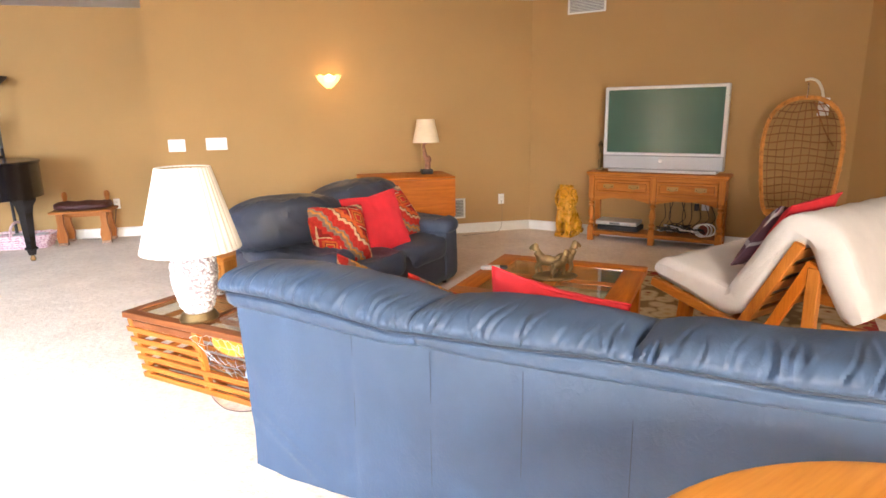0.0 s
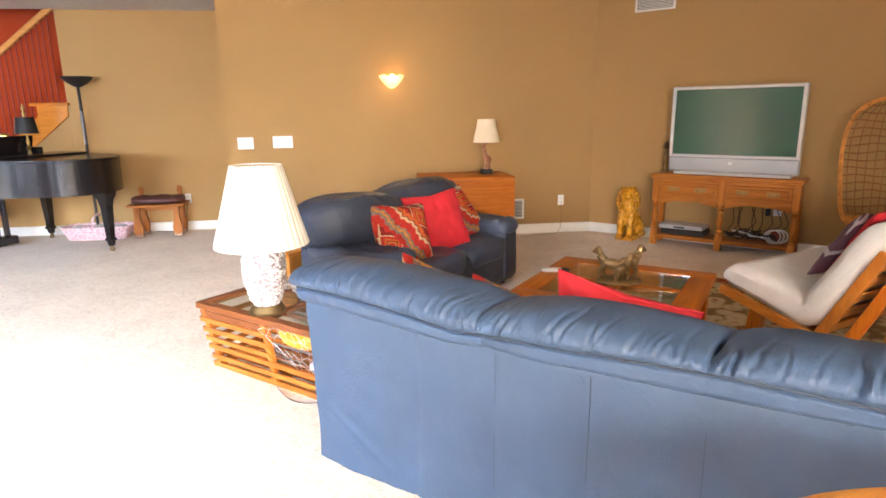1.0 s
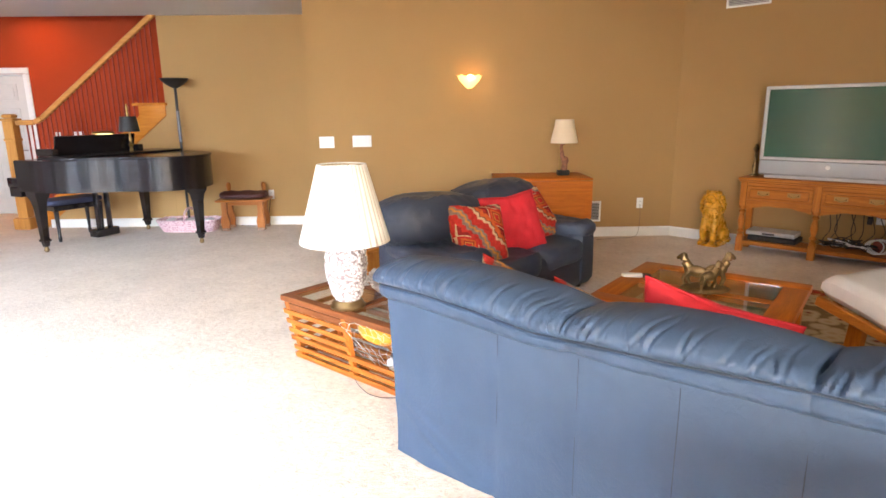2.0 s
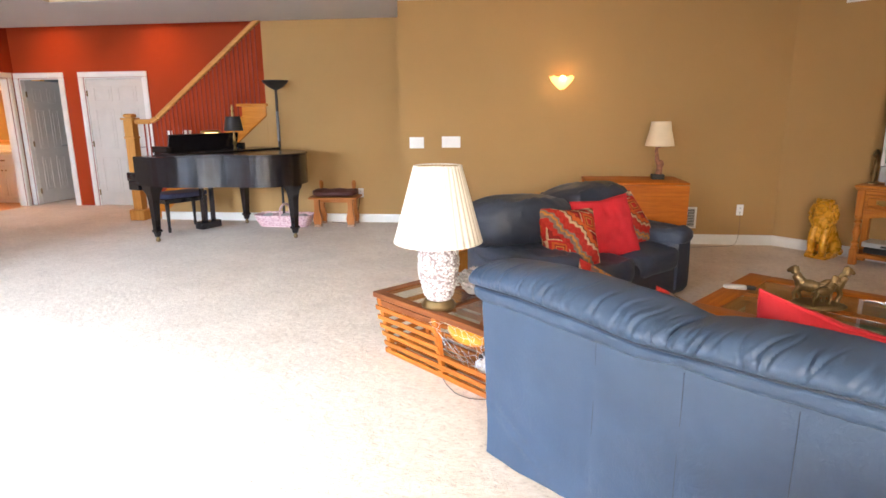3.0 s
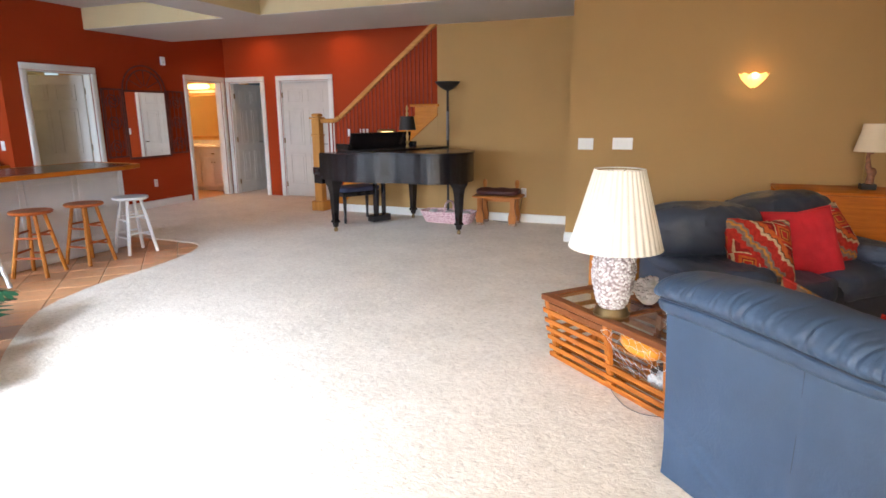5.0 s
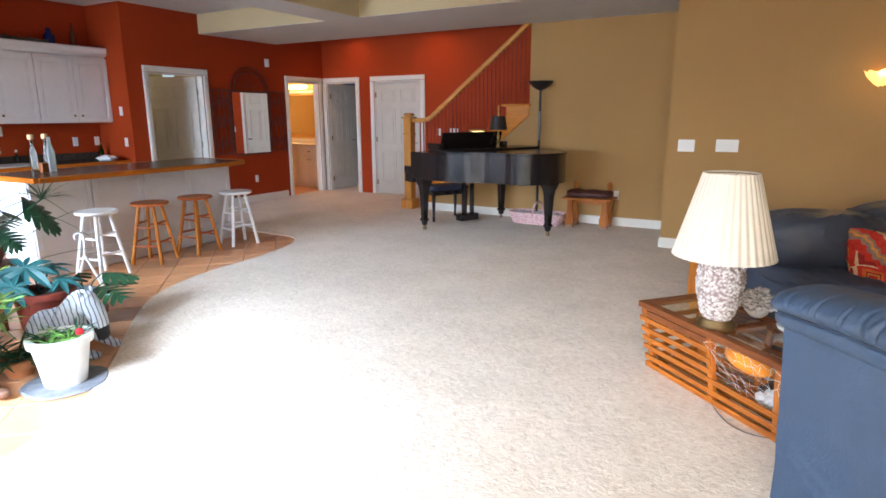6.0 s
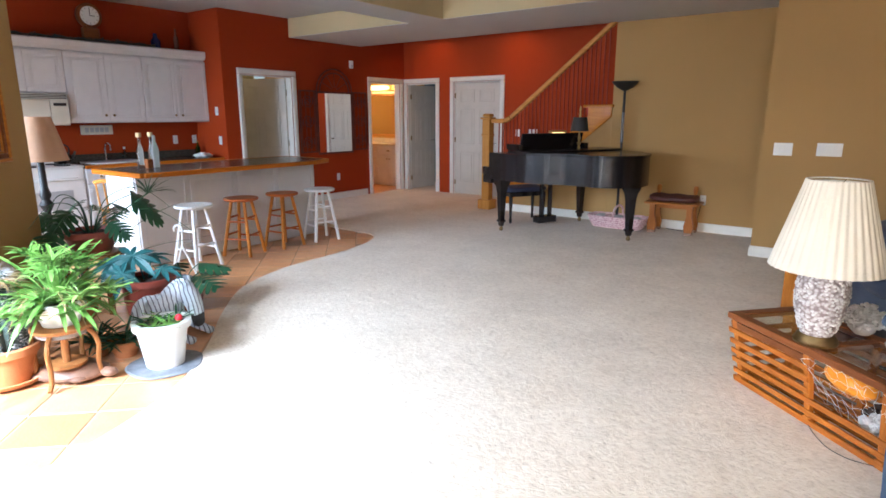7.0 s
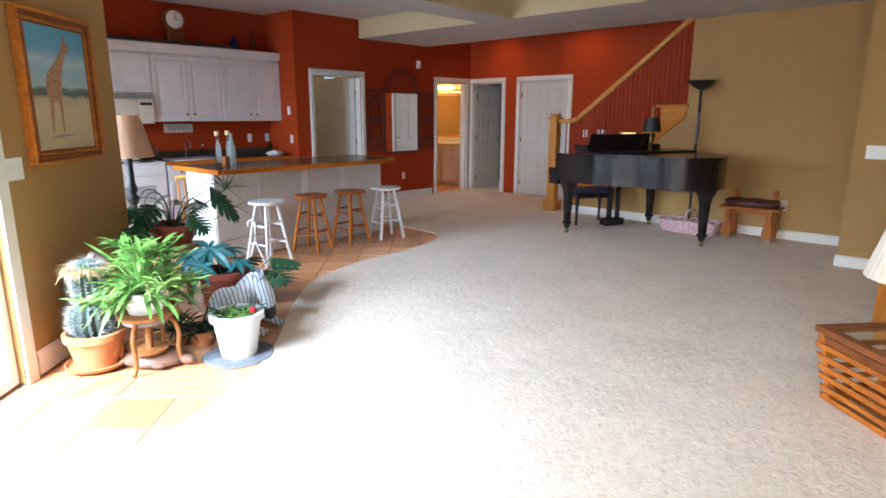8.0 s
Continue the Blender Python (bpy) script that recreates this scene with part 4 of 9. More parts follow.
def puff(bm, sx, sy, sz, power, seed, m, n=22, crease=1.0):
    """A stuffed leather cushion with gathered folds towards its edges."""
    softbox(bm, sx, sy, sz, n, power, 0.0, seed)
    bm.normal_update()
    for v in bm.verts:
        p = v.co
        e = max(abs(p.x) / sx, abs(p.y) / sy, abs(p.z) / sz) * 2
        low = noise.noise(p * 4 + Vector((seed, 0, 0))) * 0.014
        v.co = p + v.normal * (low + wrinkles(p.x * 0.8 + p.y * 0.6, p.z + p.y * 0.4, seed, crease * max(0, e - 0.55) * 1.6))
    bm.transform(m)
    return bm


def loveseat():
    W, D = 1.62, 0.94
    lo = thing("loveseat", "dark navy leather loveseat with puffed cushions", "sofa", at(0.15, 3.51, 0, 47))
    part("base", softbox(bmesh.new(), W - 0.20, D - 0.05, 0.34, 8, 14, 0.004, 2.0, pose(W / 2, D / 2, 0.20)), NAVYD, lo)
    part("seat_cushion", puff(bmesh.new(), 0.62, 0.72, 0.21, 4.0, 1.0, pose(0.55, 0.34, 0.365, 3, 0, 0), 14, 0.4), NAVYD, lo)
    part("seat_cushion", puff(bmesh.new(), 0.62, 0.72, 0.21, 4.0, 6.0, pose(1.15, 0.34, 0.355, 3, 0, 0), 14, 0.4), NAVYD, lo)
    part("back_rest", softbox(bmesh.new(), W - 0.06, 0.16, 0.66, 8, 7, 0.006, 4.0, pose(W / 2, 0.85, 0.37, 0, 0, 0)), NAVYD, lo)
    part("back_cushion", puff(bmesh.new(), 0.86, 0.58, 0.40, 2.7, 0.5, pose(0.29, 0.66, 0.675, -8, 3, 0)), NAVYD, lo)
    part("back_cushion", puff(bmesh.new(), 0.86, 0.54, 0.40, 2.7, 9.0, pose(1.08, 0.68, 0.695, -8, 0, 0)), NAVYD, lo)
    for x, sd in ((0.12, 1.0), (W - 0.12, 5.0)):
        part("arm", softbox(bmesh.new(), 0.24, D - 0.06, 0.50, 8, 9, 0.005, sd, pose(x, 0.455, 0.27)), NAVYD, lo)
        part("arm_pad", puff(bmesh.new(), 0.32, D - 0.10, 0.17, 3.0, sd + 2, pose(x, 0.42, 0.49), 16, 1.2), NAVYD, lo)
    # padded wing that tapers from the back down onto the arm
    loops = []
    for p in curve_points([(0.26, 0.80, 0.62, 0.10), (0.20, 0.74, 0.65, 0.165), (0.13, 0.65, 0.645, 0.165), (0.09, 0.56, 0.60, 0.12), (0.068, 0.49, 0.545, 0.055), (0.06, 0.465, 0.52, 0.012)], 7):
        x, y, z, r = p
        ring = []
        for k in range(40):
            a = 2 * math.pi * k / 40
            q = Vector((x + r * 1.05 * math.cos(a), y, z + r * math.sin(a) * 0.92))
            w = noise.noise(q * 7) * 0.010 + wrinkles(q.y * 1.4 + a * 0.10, a * 0.12, 4.0, 0.9) * 0.8
            ring.append((q.x + w * math.cos(a), q.y, q.z + w * math.sin(a)))
        loops.append(ring)
    part("arm_pillow", rings(bmesh.new(), loops), NAVYD, lo)
    for x in (0.12, W - 0.12):
        for y in (0.10, D - 0.10):
            part("foot", lathe(bmesh.new(), [(0.02, 0.0), (0.03, 0.04)], 12, (x, y, 0)), BLACK, lo)
    return lo


loveseat()


def cushion(label, m, size, thick, material, seed, pinch=0.05):
    c = finish("throw_pillow", pillow(bmesh.new(), size, size, thick, 24, 0.5, 0.018, seed, pinch=pinch), material)
    c.matrix_world = m
    tagged(c, label, "pillow", "throw pillows on the sofas")
    rim = [(u * size / 2 * (1 - pinch * (1 - abs(v)) * abs(u) ** 4), v * size / 2 * (1 - pinch * (1 - abs(u)) * abs(v) ** 4), 0)
           for u, v in [(-1 + 2 * k / 10, -1) for k in range(10)] + [(1, -1 + 2 * k / 10) for k in range(10)] + [(1 - 2 * k / 10, 1) for k in range(10)] + [(-1, 1 - 2 * k / 10) for k in range(10)]]
    part("piping", tube(bmesh.new(), rim, 0.005, 5, closed=True), material, c)
    return c


def lean(x, y, z, heading, tilt, spin=0.0):
    """A cushion that leans back: its face looks towards heading, tilt degrees from upright."""
    return Matrix.Translation((x, y, z)) @ pose(0, 0, 0, 0, 0, heading + 90) @ pose(0, 0, 0, 90 - tilt, 0, 0) @ pose(0, 0, 0, 0, 0, spin)


LV, SF = at(0.15, 3.51, 0, 47), at(-0.24, 2.28, 0, UX)


def on(m, x, y, z):
    return tuple(m @ Vector((x, y, z)))


# on the loveseat
cushion("woven kilim pillow in red and gold bands", lean(*on(LV, 0.36, 0.25, 0.60), -62, 26, -5), 0.44, 0.19, KILIM, 1.0, 0.12)
cushion("bright red velvet square throw pillow", lean(*on(LV, 0.86, 0.30, 0.595), -66, 24, 5), 0.48, 0.19, REDVEL, 2.0, 0.12)
cushion("woven kilim pillow behind the red one", lean(*on(LV, 1.22, 0.37, 0.57), -62, 24, 24), 0.42, 0.13, KILIM, 3.0)
# on the long sofa, tops showing over its back
cushion("small kilim pillow tilted in the sofa corner", lean(*on(SF, 0.27, 0.43, 0.575), 47, 8, 14), 0.40, 0.12, KILIM2, 5.0)
cushion("kilim pillow leaning inside the long sofa", lean(*on(SF, 0.62, 0.43, 0.545), 47, 8, 14), 0.38, 0.13, KILIM2, 4.0)
cushion("scarlet velvet pillow on the long sofa", lean(*on(SF, 1.06, 0.44, 0.565), 47, 10, 9), 0.50, 0.20, REDVEL, 6.0, 0.13)


def coffee_table():
    ct = thing("coffee_table", "square cherry wood coffee table with glass panels", "coffee table", at(1.39, 3.10, 0, 51))
    h, s = 0.44, 0.475
    for k in range(4):
        m = pose(0, 0, 0, 0, 0, 90 * k)
        bm = bx(-s, s - 0.13, -s, -s + 0.13, h - 0.045, h, bevel=0.006, seg=2)
        bm.transform(m)
        part("top_rail", bm, CHERRY_X if k % 2 == 0 else CHERRY_Y, ct)
        bm = bx(-s + 0.07, s - 0.07, -s + 0.06, -s + 0.085, h - 0.14, h - 0.045, bevel=0.003)
        bm.transform(m)
        part("apron", bm, CHERRY_X if k % 2 == 0 else CHERRY_Y, ct)
        bm = bx(-s + 0.03, -s + 0.12, -s + 0.03, -s + 0.12, 0, h - 0.046, bevel=0.006)
        bm.transform(m)
        part("leg", bm, CHERRY_Z, ct)
    part("cross_rail", bx(-s + 0.13, s - 0.13, -0.035, 0.035, h - 0.04, h - 0.002, bevel=0.004), CHERRY_X, ct)
    part("cross_rail", bx(-0.035, 0.035, -s + 0.13, s - 0.13, h - 0.041, h - 0.003, bevel=0.004), CHERRY_Y, ct)
    q = s - 0.13
    for x0, x1 in ((-q, -0.036), (0.036, q)):
        for y0, y1 in ((-q, -0.036), (0.036, q)):
            p = part("glass_panel", bx(x0 + 0.002, x1 - 0.002, y0 + 0.002, y1 - 0.002, h - 0.014, h - 0.006), GLASS, ct, "smoky bevelled glass panel")
            p.visible_shadow = False
    part("shelf", bx(-s + 0.08, s - 0.08, -s + 0.08, s - 0.08, 0.10, 0.125, bevel=0.004), CHERRY_X, ct)
    return ct


coffee_table()


def horse_sculpture():
    """Two plain rearing forms on an oval base, one mesh."""
    bm = bmesh.new()
    lathe(bm, [(0.15, 0), (0.165, 0.008), (0.15, 0.022), (0.13, 0.03)], 28, wobble=lambda a, z: 1 - 0.35 * abs(math.sin(a)))
    for dx, dy, turn, k in ((-0.055, 0.01, 155, 1.0), (0.06, 0.02, 12, 1.05), (0.01, -0.045, 30, 0.85)):
        b2 = bmesh.new()
        ball(b2, (0.0, 0, 0.125), 0.040, 12, (1.6, 0.8, 1.0))
        ball(b2, (0.045, 0, 0.135), 0.040, 10, (0.9, 0.75, 1.0))
        tube(b2, curve_points([(0.045, 0, 0.145), (0.075, 0, 0.180), (0.088, 0, 0.225)], 4), 0.033, 8, r2=0.020)
        tube(b2, [(0.080, 0, 0.226), (0.105, 0, 0.214), (0.125, 0, 0.196)], 0.020, 8, r2=0.011)
        for y in (-0.008, 0.008):
            tube(b2, [(0.083, y, 0.232), (0.084, y * 1.3, 0.248)], 0.005, 5, r2=0.001)
        tube(b2, curve_points([(0.035, 0, 0.165), (0.060, 0, 0.198), (0.076, 0, 0.238)], 4), 0.010, 6)
        tube(b2, curve_points([(-0.055, 0, 0.135), (-0.085, 0, 0.140), (-0.105, 0, 0.095)], 4), 0.008, 6, r2=0.004)
        for lx, kx, fx, y in ((0.05, 0.075, 0.065, 0.014), (0.04, 0.055, 0.035, -0.014), (-0.045, -0.06, -0.045, 0.014), (-0.05, -0.085, -0.08, -0.014)):
            tube(b2, [(lx, y, 0.115), (kx, y, 0.070), (fx, y, 0.025)], 0.017, 6, r2=0.009)
        b2.transform(pose(dx, dy, 0, 0, 0, turn) @ Matrix.Scale(k, 4))
        me = bpy.data.meshes.new("tmp")
        b2.to_mesh(me)
        b2.free()
        bm.from_mesh(me)
        bpy.data.meshes.remove(me)
    ob = cast(finish("sculpture", bm, BRONZE), 0.004)
    ob.matrix_world = pose(1.40, 3.10, 0.441, 0, 0, -10) @ Matrix.Scale(0.84, 4)
    tagged(ob, "dark bronze horse sculpture on the coffee table", "sculpture")


horse_sculpture()

rc = thing("remote_control", "white and black remote control on the table", "remote control", at(1.10, 3.39, 0.441, -12))
part("body", softbox(bmesh.new(), 0.13, 0.048, 0.024, 6, 4, 0, 0, pose(0, 0, 0.012)), WHITEPL, rc)
part("handle_grip", softbox(bmesh.new(), 0.06, 0.044, 0.022, 5, 4, 0, 0, pose(0.075, 0.0, 0.012)), BLACK, rc, "black grip")

rg = thing("rug", "flowered rug with a red border under the seating", "rug", at(2.35, 3.55, 0, 47))
part("border", bx(-1.05, 1.05, -1.35, 1.35, 0.001, 0.010, bevel=0.003), RUGRED, rg)
part("field", bx(-0.88, 0.88, -1.18, 1.18, 0.0105, 0.014), RUG, rg)


def futon():
    fu = thing("futon_chair", "wooden folding futon with a cream mattress", "futon", at(2.14, 3.21, 0, 20))
    W = 1.30
    for x in (0.0, W):
        part("seat_rail", obox(bmesh.new(), (x, 0.02, 0.330), (x, -0.60, 0.185), 0.035, 0.055, 0.005), OAK_Y, fu)
        part("back_rail", obox(bmesh.new(), (x, -0.575, 0.20), (x, -0.845, 0.72), 0.035, 0.055, 0.005), OAK_Z, fu)
        part("rear_leg", bx(x + 0.02, x + 0.06, -0.945, -0.88, 0.0, 0.60, bevel=0.005), OAK_Z, fu)
        part("brace", obox(bmesh.new(), (x + 0.045, -0.66, 0.10), (x + 0.045, -0.90, 0.62), 0.03, 0.06, 0.005), CHERRY_Z, fu)
        part("foot_rail", obox(bmesh.new(), (x + 0.04, -1.42, 0.06), (x + 0.04, -0.10, 0.06), 0.035, 0.08, 0.005), OAK_Y, fu)
        part("front_leg", obox(bmesh.new(), (x + 0.06, -0.17, 0.0), (x + 0.06, -0.20, 0.27), 0.06, 0.08, 0.005), CHERRY_Z, fu)
        part("arm_rail", obox(bmesh.new(), (x + 0.10, -0.95, 0.27), (x + 0.10, -1.46, 0.31), 0.035, 0.07, 0.005), OAK_Y, fu)
    for k in range(5):
        f = (k + 0.5) / 5
        part("slat", obox(bmesh.new(), (0.018, -0.592 - 0.25 * f, 0.215 + 0.48 * f), (W - 0.018, -0.592 - 0.25 * f, 0.215 + 0.48 * f), 0.07, 0.012, 0.003, up=(0, 0.88, 0.46)), OAK_X, fu)
    for k in range(4):
        f = (k + 0.5) / 4
        part("slat", obox(bmesh.new(), (0.018, 0.02 - 0.6 * f, 0.335 - 0.145 * f), (W - 0.018, 0.02 - 0.6 * f, 0.335 - 0.145 * f), 0.07, 0.012, 0.003), OAK_X, fu)
    # one long mattress: seat, back, folded over the ridge and hanging behind
    mid = curve_points([(0.0, 0.425), (-0.12, 0.405), (-0.26, 0.370), (-0.38, 0.332), (-0.465, 0.318), (-0.53, 0.352), (-0.585, 0.445), (-0.65, 0.56), (-0.725, 0.69), (-0.80, 0.775), (-0.89, 0.785), (-0.965, 0.71), (-1.02, 0.60), (-1.09, 0.47), (-1.15, 0.38)], 4)
    half = 0.080
    bm = bmesh.new()
    loops = []
    nx, n = 46, len(mid)
    for i in range(nx + 1):
        x = -0.01 + (W + 0.02) * i / nx
        e = min(i, nx - i) / nx * W
        k = 0.45 + 0.55 * math.sqrt(max(0, 1 - (1 - min(1, e / 0.06)) ** 2))
        k *= 1 + 0.05 * math.exp(-((e - 0.09) / 0.05) ** 2)
        sides = ([], [])
        for j, p in enumerate(mid):
            a, b = mid[max(0, j - 1)], mid[min(n - 1, j + 1)]
            t = (b - a).normalized()
            nn = Vector((t.y, -t.x))
            d = min(j, n - 1 - j)
            kk = k * (0.5, 0.8, 0.95, 1.0)[min(3, d)]
            for s, out in ((1, sides[0]), (-1, sides[1])):
                w = noise.noise(Vector((x * 3 + 9 * s, p.x * 4, p.y * 4))) * 0.010 + noise.noise(Vector((x * 8, p.x * 9 + s, p.y * 9))) * 0.006
                near_fold = math.exp(-((j - 20) / 4) ** 2) + math.exp(-((j - 39) / 5) ** 2)
                w += math.sin(x * 17 + j * 0.6 + 4 * noise.noise(Vector((x * 2, j * 0.1, s)))) * 0.004 * near_fold
                q = p + nn * s * half * kk * (1 + w / half)
                out.append((x, q.x, q.y))
        loops.append(sides[0] + sides[1][::-1])
    rings(bm, loops)
    part("mattress", bm, CANVAS, fu, "cream canvas mattress folded over the back")
    return fu


futon()
FM = at(2.14, 3.21, 0, 20)
BACKREST = Matrix(((1, 0, 0, 0), (0, -0.5, 0.866, 0), (0, 0.866, 0.5, 0), (0, 0, 0, 1)))
cushion("dusky purple patterned pillow on the futon", FM @ Matrix.Translation((0.33, -0.525, 0.660)) @ BACKREST @ pose(0, 0, 0, 0, 0, -10), 0.42, 0.11, stripes_mat("dusky_purple_cloth", (0.50, 0.46, 0.46), (0.12, 0.055, 0.08), 2.6, 9.0, (0, 0, 30), 0.85), 7.0)
cushion("red velvet pillow tucked on the futon", FM @ Matrix.Translation((0.36, -0.622, 0.690)) @ BACKREST @ pose(0, 0, 0, 0, 0, 4), 0.50, 0.12, REDVEL, 8.0)


# ---- lobster crate table with its lamp and shells ----
def crate_table():
    cr = thing("lobster_crate_table", "slatted lobster crate table with a glass top", "side table", at(-0.98, 3.28, 0, -41))
    L, W, H = 0.95, 0.46, 0.40
    M = 0.515                                    # divider between the slatted and the netted half
    # top frame with glass
    for y0, y1 in ((0, 0.055), (W - 0.055, W)):
        part("top_rail", bx(-0.01, L + 0.01, y0, y1, H - 0.035, H, bevel=0.004), WALNUT_X, cr)
    for x0, x1 in ((-0.01, 0.05), (M - 0.02, M + 0.02), (L - 0.04, L + 0.01)):
        part("cross_rail", bx(x0, x1, 0.055, W - 0.055, H - 0.034, H - 0.001, bevel=0.003), WALNUT_Y, cr)
    for x0, x1 in ((0.051, M - 0.021), (M + 0.021, L - 0.041)):
        p = part("glass_panel", bx(x0, x1, 0.056, W - 0.056, H - 0.012, H - 0.006), GLASS, cr)
        p.visible_shadow = False
    for y, x1 in ((0.025, M), (W - 0.025, L)):
        part("upper_rail", bx(0.0, x1, y - 0.012, y + 0.012, H - 0.085, H - 0.045, bevel=0.003), WALNUT_X, cr)
    # three hoops and the laths
    for x in (0.03, M, L - 0.03):
        for y in (0.03, W - 0.03):
            part("post", bx(x - 0.018, x + 0.018, y - 0.018, y + 0.018, 0.03, H - 0.036, bevel=0.004), CRATE_Z, cr)
        part("hoop_base", bx(x - 0.02, x + 0.02, 0.0, W, 0.012, 0.045, bevel=0.004), CRATE_Y, cr)
    for y, s in ((0.012, -1), (W - 0.012, 1)):
        for k in range(5):
            z = 0.055 + 0.056 * k
            z += 0.004 * math.sin(k * 2.3 + s)
            x1 = L if k in (0, 1) or s > 0 else M + 0.015
            part("lath", bx(-0.015, x1, y - 0.009, y + 0.009, z, z + 0.030, bevel=0.003), CRATE_X, cr)
        part("sill", bx(-0.02, L + 0.02, y - 0.014, y + 0.014, 0.0, 0.032, bevel=0.004), CRATE_X, cr)
    for k in range(5):
        z = 0.055 + 0.056 * k
        part("lath", bx(0.003, 0.018, 0.03, W - 0.03, z, z + 0.028, bevel=0.003), CRATE_Y, cr)
        part("lath", bx(L - 0.018, L - 0.003, 0.03, W - 0.03, z, z + 0.028, bevel=0.003), CRATE_Y, cr)
    for k in range(6):
        y = 0.05 + 0.07 * k
        part("floor_lath", bx(0.0, L, y - 0.02, y + 0.02, 0.046, 0.056, bevel=0.002), CRATE_X, cr)
    # net over the open half
    bm = bmesh.new()
    random.seed(5)
    x0, x1, z0, z1 = M + 0.02, L - 0.02, 0.125, 0.36
    def net(u, v):
        sag = 0.05 * math.sin(u * math.pi) * (1 - v) + 0.012 * math.sin(u * 19 + v * 7)
        return Vector((x0 + (x1 - x0) * (u + 0.05 * math.sin(v * 6 + u * 3)), -0.006 + 0.05 * (1 - v) + 0.012 * math.sin(u * 8 + v * 5), z0 + (z1 - z0) * v + 0.05 * (1 - v) * (1 - u) - sag * 0.6))
    for k in range(9):
        tube(bm, [net(k / 8 + 0.03 * math.sin(q * 1.7 + k), q / 8) for q in range(9)], 0.0009, 5)
    for q in range(6):
        tube(bm, [net(k / 14, q / 5 + 0.05 * math.sin(k * 2.6 + q)) for k in range(15)], 0.0009, 5)
    part("net", bm, NET, cr, "white knotted net across the opening")
    # the slatted body narrows towards the floor
    for ob in cr.children:
        if ob.name.split(".")[0] in ("post", "hoop_base", "lath", "sill", "floor_lath", "net", "upper_rail"):
            for v in ob.data.vertices:
                t = min(1.0, max(0.0, (H - 0.03 - v.co.z) / (H - 0.03)))
                v.co.x = L / 2 + (v.co.x - L / 2) * (1 - 0.06 * t)
                v.co.y = W / 2 + (v.co.y - W / 2) * (1 - 0.30 * t)
    return cr


crate_table()
CM = at(-0.98, 3.28, 0, -41)


def fluted(n, depth):
    return lambda a, z: 1 + depth * math.cos(n * a)


def pleated_shade(bm, r0, r1, z0, z1, n=36, depth=0.011):
    outer = [(r0 + (r1 - r0) * k / 6, z0 + (z1 - z0) * k / 6) for k in range(7)]
    w = fluted(n, depth)
    loops = []
    for r, z in outer + [(r - 0.004, z) for r, z in outer[::-1]]:
        loops.append([(r * w(2 * math.pi * k / (n * 6), z) * math.cos(2 * math.pi * k / (n * 6)), r * w(2 * math.pi * k / (n * 6), z) * math.sin(2 * math.pi * k / (n * 6)), z) for k in range(n * 6)])
    return rings(bm, loops, closed=True)


def shell_lamp():
    la = thing("table_lamp", "shell covered table lamp with a pleated cream shade", "lamp", CM @ at(0.47, 0.10, 0.40, 0))
    part("foot", lathe(bmesh.new(), [(0.092, 0.0), (0.096, 0.012), (0.088, 0.02), (0.083, 0.034), (0.072, 0.045)], 32), BRONZE, la, "dark brass foot")
    part("body", lathe(bmesh.new(), [(0.066, 0.045), (0.084, 0.09), (0.104, 0.17), (0.111, 0.24), (0.108, 0.30), (0.088, 0.345), (0.05, 0.365), (0.02, 0.37)], 40), SHELL, la)
    bm = bmesh.new()
    random.seed(11)
    for k in range(580):
        a = random.uniform(0, 2 * math.pi)
        z = random.uniform(0.055, 0.34)
        r = np.interp(z, [0.045, 0.09, 0.17, 0.24, 0.30, 0.345], [0.066, 0.084, 0.104, 0.111, 0.108, 0.088])
        s = random.uniform(0.0045, 0.0085)
        bmesh.ops.create_icosphere(bm, subdivisions=1, radius=s, matrix=pose(r * math.cos(a), r * math.sin(a), z, 0, 0, math.degrees(a)) @ Matrix.Diagonal((0.7, 1.25, 1, 1)))
    tagged(part("shell_crust", bm, CORAL, la, "small pale sea shells glued all round"), kind="stuff")
    part("neck", lathe(bmesh.new(), [(0.014, 0.36), (0.012, 0.50), (0.006, 0.73)], 12), BRASS, la)
    part("shade", pleated_shade(bmesh.new(), 0.235, 0.125, 0.362, 0.765), SHADE, la, "pleated cream cloth shade")
    bm = bmesh.new()
    tube(bm, [(0.121 * math.cos(k * math.pi / 12), 0.121 * math.sin(k * math.pi / 12), 0.755) for k in range(24)], 0.003, 6, closed=True)
    for k in range(3):
        tube(bm, [(0, 0, 0.73), (0.121 * math.cos(k * 2.094), 0.121 * math.sin(k * 2.094), 0.755)], 0.002, 5)
    part("spider", bm, BRASS, la)
    part("bulb", ball(bmesh.new(), (0, 0, 0.56), 0.03, 12, (1, 1, 1.4)), WHITEPL, la)
    return la


shell_lamp()


def coral(name, m, n, size, label, seed, material=CORAL, knob=1.0):
    random.seed(seed)
    bm = bmesh.new()
    ball(bm, (0, 0, size * 0.45), size * 0.45, 10)
    for k in range(n):
        v = Vector((random.gauss(0, 1), random.gauss(0, 1), abs(random.gauss(0.3, 0.8)))).normalized()
        p = Vector((0, 0, size * 0.4)) + v * size * random.uniform(0.35, 0.75)
        bmesh.ops.create_icosphere(bm, subdivisions=1, radius=size * knob * random.uniform(0.10, 0.2), matrix=Matrix.Translation(p) @ Matrix.Diagonal((1, 1, random.uniform(0.6, 1.2), 1)))
    low = min(v.co.z for v in bm.verts)
    bm.transform(Matrix.Translation((0, 0, -low)))
    ob = finish(name, bm, material)
    ob.matrix_world = m
    tagged(ob, label, "shell")
    return ob


